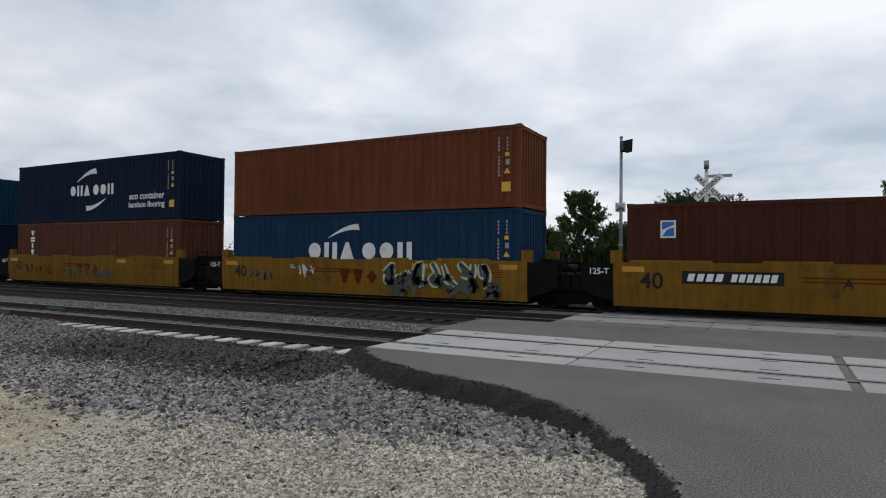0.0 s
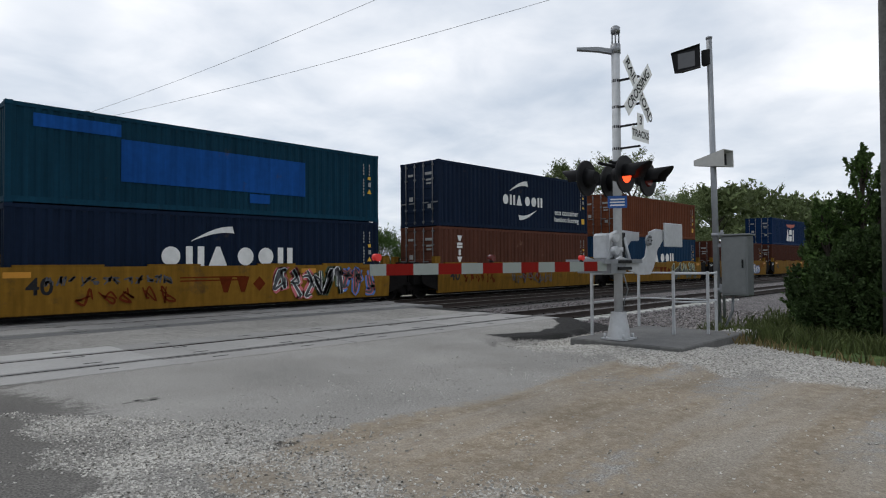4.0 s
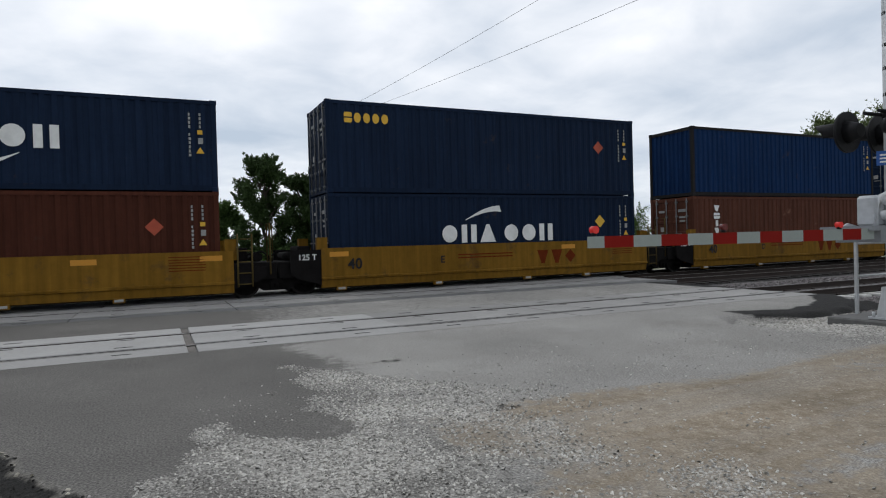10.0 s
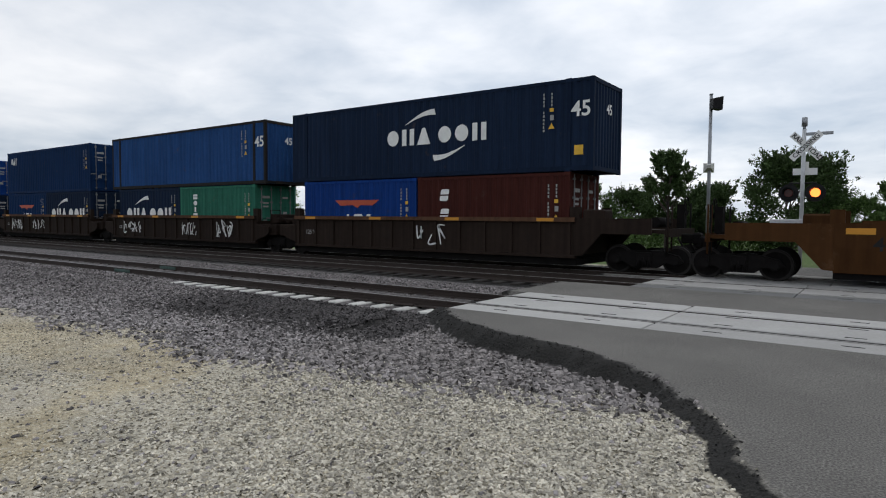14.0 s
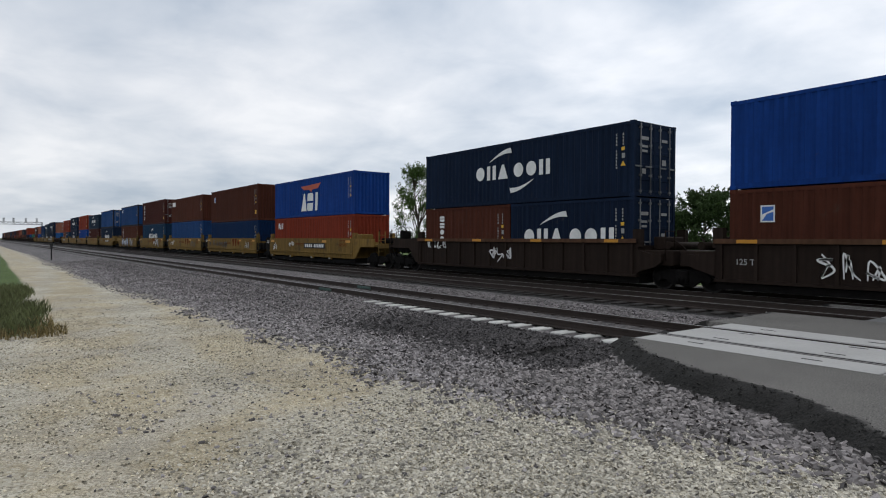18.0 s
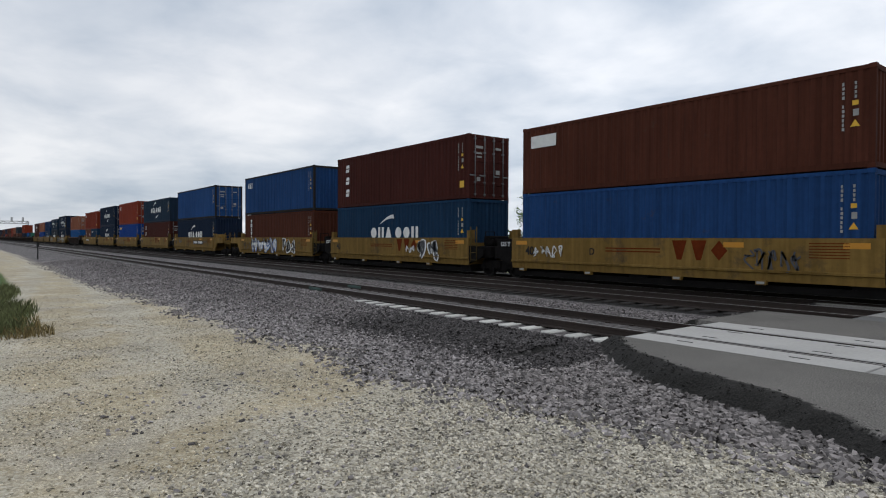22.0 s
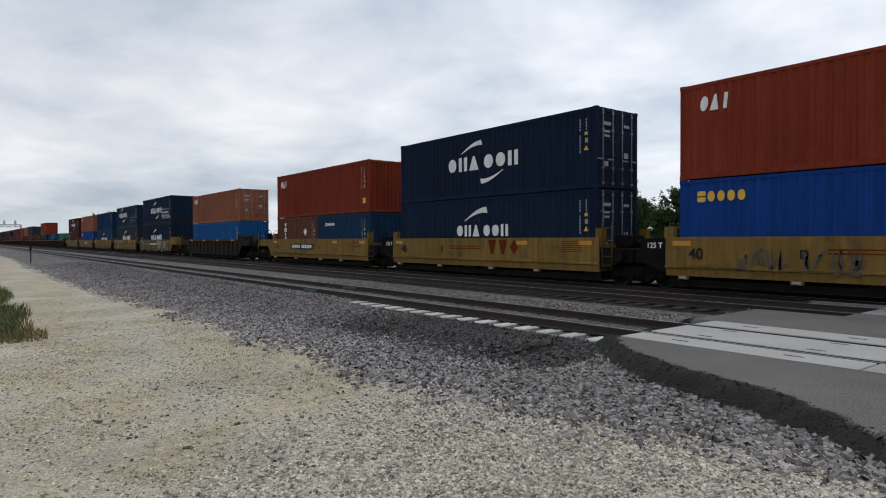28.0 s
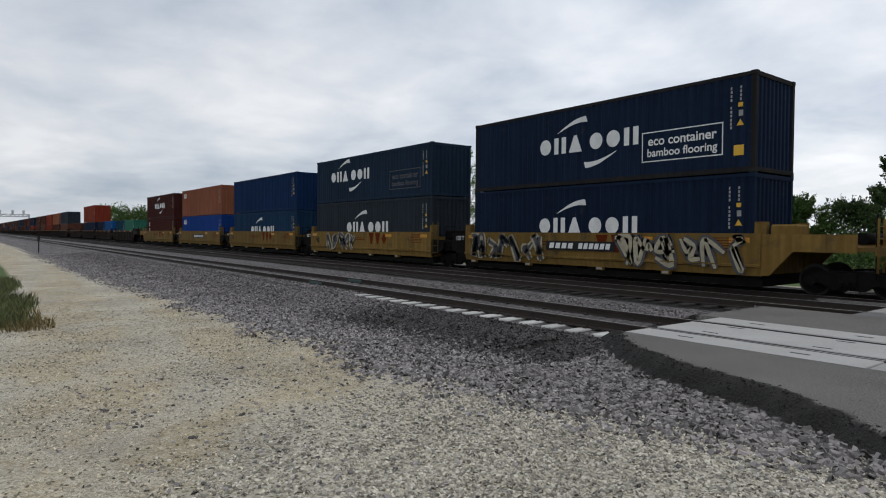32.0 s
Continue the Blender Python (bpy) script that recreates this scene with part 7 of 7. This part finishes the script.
            op = part("end_platform", piece("outer_platform", lambda bm: box(bm, a, b, -1.35, 1.35, 1.02, 1.12)), None, car, "", place)
            for y in (-1.41, 1.41):
                part("end_panel", piece("outer_panel", lambda bm: prism(bm, ((a, 1.45), (b - 0.5, 1.45), (b - 0.5, 0.98), (a + 0.85, 0.98), (a + 0.25, 0.30), (a, 0.28)), -0.05, 0.05)), None, op, m=Matrix.Translation((0, y, 0)))
            part("end_beam", piece("end_beam", lambda bm: box(bm, b - 0.12, b + 0.01, -1.4, 1.4, 0.92, 1.16)), None, op)
            part("equipment_box", piece("equipment_box", lambda bm: box(bm, a + 0.2, a + 0.9, -1.35, -0.6, 1.12, 1.72, 0.05)), None, op)

            def gear():
                bm = fresh()
                b = reach - 0.55
                box(bm, b, reach - 0.05, -0.16, 0.16, 0.72, 1.0, 0.03)
                box(bm, reach - 0.22, reach + 0.02, -0.22, 0.20, 0.68, 1.04, 0.05)
                tube(bm, (b - 0.6, -0.8, 1.34), (b - 0.6, 0.5, 1.34), 0.16, seg=10)
                pipe(bm, ((b, -0.5, 0.9), (b + 0.25, -0.5, 0.45), (reach - 0.02, -0.3, 0.5)), 0.03)
                pipe(bm, ((b, 0.45, 0.9), (b + 0.25, 0.45, 0.5), (reach - 0.02, 0.3, 0.6)), 0.03)
                for y in (-1.3, 1.3):
                    tube(bm, (b - 0.1, y, 0.35), (b - 0.1, y, 1.95), 0.03, seg=6)
                tube(bm, (b - 0.1, -1.3, 1.15), (b - 0.1, 1.3, 1.15), 0.02, seg=6)
                return mesh_of("coupler", bm, GRIME)
            part("coupler", shared(("gear", reach), gear), None, op, "grimy coupler, hoses and grab irons")

            def brake():
                bm = fresh()
                b = reach - 0.55
                for k in range(16):
                    a0, a1 = k * math.tau / 16, (k + 1) * math.tau / 16
                    tube(bm, (b - 0.05, 0.6 + 0.28 * math.cos(a0), 1.85 + 0.28 * math.sin(a0)), (b - 0.05, 0.6 + 0.28 * math.cos(a1), 1.85 + 0.28 * math.sin(a1)), 0.018, seg=5)
                for k in range(5):
                    a0 = k * math.tau / 5
                    tube(bm, (b - 0.05, 0.6, 1.85), (b - 0.05, 0.6 + 0.28 * math.cos(a0), 1.85 + 0.28 * math.sin(a0)), 0.012, seg=5)
                box(bm, b - 0.3, b - 0.08, 0.45, 0.75, 1.1, 1.9)
                return mesh_of("brake_wheel", bm, GRIME)
            part("brake_wheel", shared(("brake", reach), brake), None, op, "handbrake wheel")
            truck(car, e * tx)
            ladder(car, e * (reach - 0.6), mat)
    # marks on the side that faces the road
    if form != "ribbed":
        part("lettering", lettering("40", 0.62 if style == "flat" else 0.46, BLACK), None, car, "black size figures", pose(-half + 1.04, -1.5475 if form == "step" else -1.5035, 0.95 + lift))

        def dash():
            bm = fresh()
            quad(bm, -0.30, 0.30, 1.20, 1.35, -1.5035)
            return mesh_of("reflective_mark", bm, STRIPE, normals=False)
        for x in (-half + 0.55, half * 0.42, half - 0.6):
            part("reflective_mark", shared("dash", dash), None, car, "", raised @ Matrix.Translation((x, 0, 0)))

        def brandmark():
            at, low, wide, tall = {"flat": (-0.61, 0.63, 0.50, 0.49), "step": (1.32, 0.70, 0.52, 0.48)}.get(style, (0.71, 0.80, 0.56, 0.60))
            return word(at, low, "ttx", wide, tall, 0.08, OLDRED, y=-1.5035)
        if not board:
            for me in shared(("ttx", style, half), brandmark):
                part("brand_shape", me, None, car, "faded red brand shape", raised)

        def lines():
            bm = fresh()
            for i in range(6):
                quad(bm, half - 1.7, half - 0.75, 1.32 - 0.075 * i, 1.345 - 0.075 * i, -1.5035)
            for i in range(2):
                quad(bm, -half * 0.28, half * 0.05, 1.1 - 0.1 * i, 1.14 - 0.1 * i, -1.5035)
            return mesh_of("stencil_lines", bm, OLDRED, normals=False)
        tagged(part("stencil_lines", shared(("lines", half), lines), None, car, "", raised), kind="stuff")
    else:
        def dash2():
            bm = fresh()
            quad(bm, -0.30, 0.30, 1.345, 1.45, -1.5485)
            return mesh_of("reflective_mark", bm, STRIPE, normals=False)
        for i in range(4):
            part("reflective_mark", shared("dash2", dash2), None, car, "", raised @ Matrix.Translation((-half + 1.0 + i * (2 * half - 2) / 3, 0, 0)))
    face = Matrix.Translation((0, 0.0 if form == "step" else 0.042, lift))
    if board is not None:
        s, bz = (1.26, 0.99) if form == "step" else (0.96, 1.08)
        plate = part("number_board", shared(("plaque", board, s), lambda: plaque(board, bz, s)), None, car, "black board with white number bars", face)
        tagged(part("number_bars", shared(("bars", board, s), lambda: plaque_bars(board, bz, s, SMALLMARK if style == "smooth" else DECAL)), None, plate), kind="stuff")
    if style == "smooth":
        plate = part("brand_board", shared("brand_plaque", lambda: plaque(3.36, 1.02, 0.94)), None, car, "dark board with pale plain shapes", face)
        for me in shared("plaque_word", lambda: word(2.42, 0.86, "ttx", 0.52, 0.30, 0.12, SMALLMARK, y=-1.5505)):
            part("brand_shape", me, None, plate)
    if unit:
        part("lettering", lettering(unit[0], 0.32, BLACK), None, car, "black unit letter", pose(unit[1], -1.5475 if form == "step" else -1.5055, 0.98 + lift))
    for x0, x1, z0, z1, mats, seed, n in extras:
        spray(car, x0, x1, z0, z1, mats, seed, n, face)
    MOVERS.append((car, u, T3, 0.0))
    return car


# ---- the consist: for each stack its place along the train, the car, the lower and the upper tier ----
def stack(left, lower, upper=(), wide=40):
    """left: the near end of a 40-foot load along the train. Each load: size, height, colour, marks, doors."""
    mid = left + LEN[wide] / 2
    z = TOPZ
    if len(lower) == 2:
        for d, (size, H, colour, marks, doors) in zip((-3.067, 3.067), lower):
            shipping_container(size, H, colour, marks, doors, mid + d, z)
        z += lower[0][1]
    elif lower:
        size, H, colour, marks, doors = lower[0]
        shipping_container(size, H, colour, marks, doors, mid, z)
        z += H
    for size, H, colour, marks, doors in upper:
        shipping_container(size, H, colour, marks, doors, mid, z + 0.012)
    return mid


S, HC = STD, HIGH
G1 = (PALEGREEN, SPRAYGREY)


def build_train():
    J, E = "join", "end"
    # leading cars, already past the crossing
    m = stack(61.9, [(40, S, "brown", (), "L")], [(40, S, "blue", ("eagle",), "L")])
    well_car(m, "flat", (J, J))
    m = stack(46.5, [(40, S, "brown", (), "L")], [(40, S, "royal", ("eagle",), "L")])
    well_car(m, "flat", (J, J))
    m = stack(31.1, [(40, S, "brown", (), "L")], [(40, S, "blue", ("eagle",), "L")])
    well_car(m, "flat", (E, J))
    m = stack(11.5, [(40, S, "brown", (), "L")], [(40, S, "blue", ("eagle",), "L")])
    well_car(m, "flat", (J, E))
    # five-unit set, yellow, flat sides
    m = stack(-3.9, [(40, S, "brown", ("emblem",), "L")])
    well_car(m, "flat", (J, J), board=-3.4, extras=((1.5, 4.6, 0.35, 1.25, (SPRAYBLUE, DECAL), 3, 5),), unit=("A", -0.85))
    m = stack(-19.31, [(40, S, "steel", ("cma_low",), "")], [(40, S, "russet", ("label",), "L")])
    well_car(m, "flat", (J, J), extras=((1.1, 5.6, 0.26, 1.0, (SPRAYGREEN, SPRAYGREY), 54, 7), (1.1, 5.3, 0.55, 1.44, G1, 5, 7), (-4.9, -3.7, 0.6, 1.1, (SPRAYGREY,), 6, 4), (-2.9, -1.7, 0.75, 1.3, (DECAL,), 7, 4)), unit=("E", -1.95))
    m = stack(-34.72, [(40, S, "rust", ("col6",), "L")], [(40, HC, "navy", ("cma_eco", "label"), "L")])
    well_car(m, "flat", (J, J), extras=((-1.4, 2.2, 0.45, 1.05, (SPRAYGREY,), 9, 8), (-4.9, -2.6, 0.6, 1.2, (OLDRED,), 10, 6)))
    m = stack(-50.31, [(40, S, "navy", ("cma_low",), "")], [(40, S, "teal", ("patch",), "")])
    well_car(m, "flat", (J, J), extras=((1.28, 2.95, 0.30, 1.42, (SPRAYPINK, DECAL, SPRAYGREY), 11, 3), (2.8, 4.2, 0.30, 1.42, (SPRAYGREEN, DECAL, SPRAYGREY), 51, 3), (4.1, 5.7, 0.30, 1.42, (SPRAYBLUE, SPRAYPINK, SPRAYGREY), 52, 3), (-5.3, -2.0, 0.95, 1.25, (SPRAYGREY,), 12, 12), (-4.6, -1.9, 0.4, 0.95, (OLDRED,), 53, 5)))
    m = stack(-65.55, [(40, S, "navy", ("cma_low",), "L")], [(40, S, "rust", (), "L")])
    well_car(m, "flat", (E, J), board=-3.3, extras=((-1.5, 0.8, 0.5, 1.1, (OLDRED,), 13, 5),))
    # five-unit set, newer yellow
    m = stack(-85.29, [(20, S, "royal", ("eagle_20",), ""), (20, S, "brown", ("col6",), "")], [(40, S, "sky", ("patch",), "L")])
    well_car(m, "step", (J, E), board=2.0, unit=("B", -0.41))
    m = stack(-100.74, [(40, S, "brown", ("emblem", "hazr"), "L")], [(40, HC, "navy", ("cma_small",), "L")])
    well_car(m, "step", (J, J), unit=("C", -2.33))
    m = stack(-116.18, [(40, S, "rust", ("col6",), "L")], [(40, HC, "blue", ("old",), "")])
    well_car(m, "step", (J, J), unit=("D", -2.35))
    m = stack(-131.54, [(40, S, "navy", ("cma_low", "hazy"), "L")], [(40, HC, "navy", ("yellow5", "hazr"), "L")])
    well_car(m, "step", (J, J), unit=("E", -2.39))
    m = stack(-146.92, [(40, S, "brown", ("col4", "hazr"), "L")], [(40, S, "navy", ("cma_high",), "L")])
    well_car(m, "step", (E, J), board=-1.7, unit=("A", 0.65))
    # two single cars
    m = stack(-168.47, [(40, S, "brown", ("col6", "hazr"), "L")], [(40, HC, "brown", ("col3", "label"), "L")])
    well_car(m, "ribbed", (E, E), half=8.1, reach=11.65)
    m = stack(-192.61, [(20, S, "rust", ("col6",), ""), (20, S, "navy", ("cma_20",), "")], [(45, S, "denim", ("45", "old"), "")], wide=45)
    well_car(m, "smooth", (E, E), half=8.1, reach=11.65, board=-2.6)
    # five-unit set, old brown with ribs
    m = stack(-213.93, [(20, S, "royal", ("eagle_20",), ""), (20, S, "dark_brown", ("col3",), "R")], [(45, HC, "navy", ("cma_high", "45", "label"), "")], wide=45)
    well_car(m, "ribbed", (J, E), extras=((0.2, 1.6, 0.4, 1.25, (DECAL,), 21, 3),))
    m = stack(-229.49, [(20, S, "navy", ("cma_20",), ""), (20, S, "green", ("col4",), "R")], [(45, HC, "denim", ("45", "old"), "")], wide=45)
    well_car(m, "ribbed", (J, J), extras=((-5.2, -3.2, 0.45, 1.2, (DECAL,), 22, 5), (0.6, 2.0, 0.4, 1.2, (DECAL,), 23, 4), (3.4, 4.8, 0.35, 1.3, (DECAL,), 24, 3)))
    m = stack(-244.42, [(20, S, "blue", ("eagle_20",), ""), (20, S, "navy", ("cma_20",), "R")], [(40, HC, "blue", ("small3",), "R")])
    well_car(m, "ribbed", (J, J), extras=((-5.0, -3.0, 0.4, 1.2, (DECAL,), 25, 5), (-1.6, 0.4, 0.5, 1.2, (DECAL,), 26, 5)))
    m = stack(-259.52, [(20, S, "brown", ("emblem",), ""), (20, S, "navy", ("white5",), "R")], [(40, S, "royal", (), "R")])
    well_car(m, "ribbed", (J, J), extras=((-3.6, -1.4, 0.35, 1.2, (DECAL,), 27, 4), (-1.0, 1.6, 0.4, 1.2, (DECAL,), 28, 5)))
    m = stack(-275.09, [(20, S, "brown", ("col5",), ""), (20, S, "navy", ("cma_20",), "R")], [(40, S, "navy", ("cma_high",), "R")])
    well_car(m, "ribbed", (E, J), extras=((-5.6, -4.0, 1.0, 1.45, (DECAL,), 29, 4), (-1.0, 0.4, 0.4, 1.2, (DECAL,), 30, 3)))
    # five-unit set, faded yellow
    m = stack(-294.64, [(40, S, "orange", ("small3",), "")], [(40, S, "royal", ("eagle",), "")])
    well_car(m, "tan", (J, E), board=1.3, extras=((-5.6, -4.9, 0.6, 1.2, (DECAL,), 31, 2), (-2.8, -1.9, 0.9, 1.25, (DECAL,), 32, 3)))
    m = stack(-310.40, [(40, S, "blue", (), "")], [(40, HC, "brown", ("emblem", "label"), "")])
    well_car(m, "tan", (J, J), extras=((-4.6, -2.6, 0.75, 1.3, (SPRAYGREY,), 33, 6), (-2.4, -0.5, 0.6, 1.2, (SPRAYGREY,), 34, 6), (3.9, 5.0, 0.6, 1.2, (DECAL,), 35, 4)))
    m = stack(-325.55, [(40, HC, "denim", (), "")], [(40, S, "brown", ("board",), "")])
    well_car(m, "tan", (J, J), extras=((-5.2, -3.6, 0.7, 1.2, (DECAL,), 36, 5), (3.0, 4.6, 0.5, 1.2, (SPRAYGREY,), 37, 5)), unit=("D", -2.35))
    m = stack(-341.12, [(40, HC, "steel", ("cma_low",), "")], [(40, HC, "dark_brown", ("col3", "label"), "R")])
    well_car(m, "tan", (J, J), extras=((2.5, 4.4, 0.35, 1.42, (DECAL, SPRAYGREY), 38, 2), (1.6, 2.4, 0.7, 1.1, (DECAL,), 39, 3)))
    m = stack(-356.51, [(40, HC, "brown", ("col6",), "")], [(40, HC, "denim", ("small3", "old"), "")])
    well_car(m, "tan", (E, J), board=-2.4, extras=((-3.9, 0.9, 0.35, 1.44, (SPRAYBLUE, DECAL), 40, 8), (1.8, 4.0, 0.4, 1.42, (DECAL, SPRAYGREY), 41, 3), (-5.4, -4.2, 0.5, 1.1, (SPRAYGREY,), 42, 4)))
    # five-unit set, faded yellow
    m = stack(-376.12, [(40, HC, "navy", ("cma_low",), "")], [(40, HC, "denim", ("old",), "R")])
    well_car(m, "tan", (J, E), board=2.05, extras=((-4.4, -3.4, 0.9, 1.35, (SPRAYGREY,), 43, 4), (3.6, 4.6, 0.9, 1.3, (SPRAYGREY,), 44, 4)), unit=("B", -0.39))
    m = stack(-391.48, [(40, HC, "dark_brown", ("col3",), "R")], [(40, S, "slate", ("cma_high",), "")])
    well_car(m, "tan", (J, J))
    m = stack(-406.77, [(40, HC, "royal", ("yellow5",), "R")], [(40, HC, "orange", ("small3", "label"), "R")])
    well_car(m, "tan", (J, J), extras=((-4.2, -1.0, 0.45, 1.2, (SPRAYGREY,), 45, 8),), unit=("D", -2.35))
    m = stack(-422.18, [(40, HC, "navy", ("cma_low_small",), "R")], [(40, HC, "navy", ("cma_high",), "R")])
    well_car(m, "tan", (J, J), unit=("E", -2.35))
    m = stack(-437.49, [(20, S, "rust", ("col6", "hazw"), ""), (20, S, "steel", ("white5",), "")], [(40, HC, "orange", ("small3", "label"), "")])
    well_car(m, "tan", (E, J), board=-1.6, unit=("A", 0.8))
    # a single car
    m = stack(-457.14, [(40, S, "sky", (), "")], [(40, S, "tan", ("small3",), "R")])
    well_car(m, "ribbed", (E, E), reach=9.8)
    # five-unit set with graffiti
    m = stack(-476.85, [(40, HC, "navy", ("cma_low",), "")], [(40, HC, "navy", ("cma_eco_box", "label", "old"), "")])
    well_car(m, "tan", (J, E), board=0.0, extras=((-6.2, -1.6, 0.3, 1.44, (SPRAYCREAM, SPRAYGREY), 46, 7), (1.5, 6.3, 0.3, 1.44, (SPRAYGREY, SPRAYCREAM), 47, 6)))
    m = stack(-492.24, [(40, HC, "grey", ("cma_low",), "")], [(40, S, "slate", ("cma_eco_dim",), "")])
    well_car(m, "tan", (J, J), extras=((-4.2, -0.6, 0.35, 1.42, (SPRAYCREAM, SPRAYGREY), 48, 5),))
    m = stack(-507.54, [(40, S, "steel", ("cma_low",), "")], [(40, S, "blue", (), "")])
    well_car(m, "tan", (J, J))
    m = stack(-522.9, [(40, S, "royal", ("small3",), "")], [(40, S, "tan", ("small3",), "")])
    well_car(m, "tan", (J, J), board=0.5)
    m = stack(-538.3, [(40, S, "dark_brown", ("col3",), "")], [(40, S, "dark_brown", ("cma_high",), "")])
    well_car(m, "tan", (E, J))
    # low loads and far stacks
    m = stack(-557.9, [(20, S, "teal", (), ""), (20, S, "green", (), "")])
    well_car(m, "ribbed", (J, E))
    m = stack(-573.3, [(20, S, "navy", (), ""), (20, S, "sky", (), "")])
    well_car(m, "ribbed", (J, J))
    m = stack(-588.7, [(40, S, "navy", (), "")], [(40, HC, "orange", (), "")])
    well_car(m, "ribbed", (J, J))
    m = stack(-604.1, [(40, S, "brown", (), "")])
    well_car(m, "ribbed", (E, J))
    rnd = random.Random(4)
    left = -619.5 - 4.2
    for i in range(20):
        low, top = rnd.choice(("brown", "rust", "navy", "orange", "dark_brown")), rnd.choice(("brown", "dark_brown", "grey", "orange", "navy", "tan", "brown"))
        m = stack(left, [(40, S, low, (), "")], [(40, S, top, (), "")])
        well_car(m, "ribbed", (E if i % 5 == 4 else J, E if i % 5 == 0 else J))
        left -= 19.6 if i % 5 == 4 else 15.4


build_train()


# ---- what moves ----
def motions():
    def run(t):
        return 13.4016 * t + 0.0264815 * t * t
    for ob, u, y, z in MOVERS:
        walk(ob, [(t, pose(u + run(t), y, z)) for t in range(0, 33, 4)])


motions()
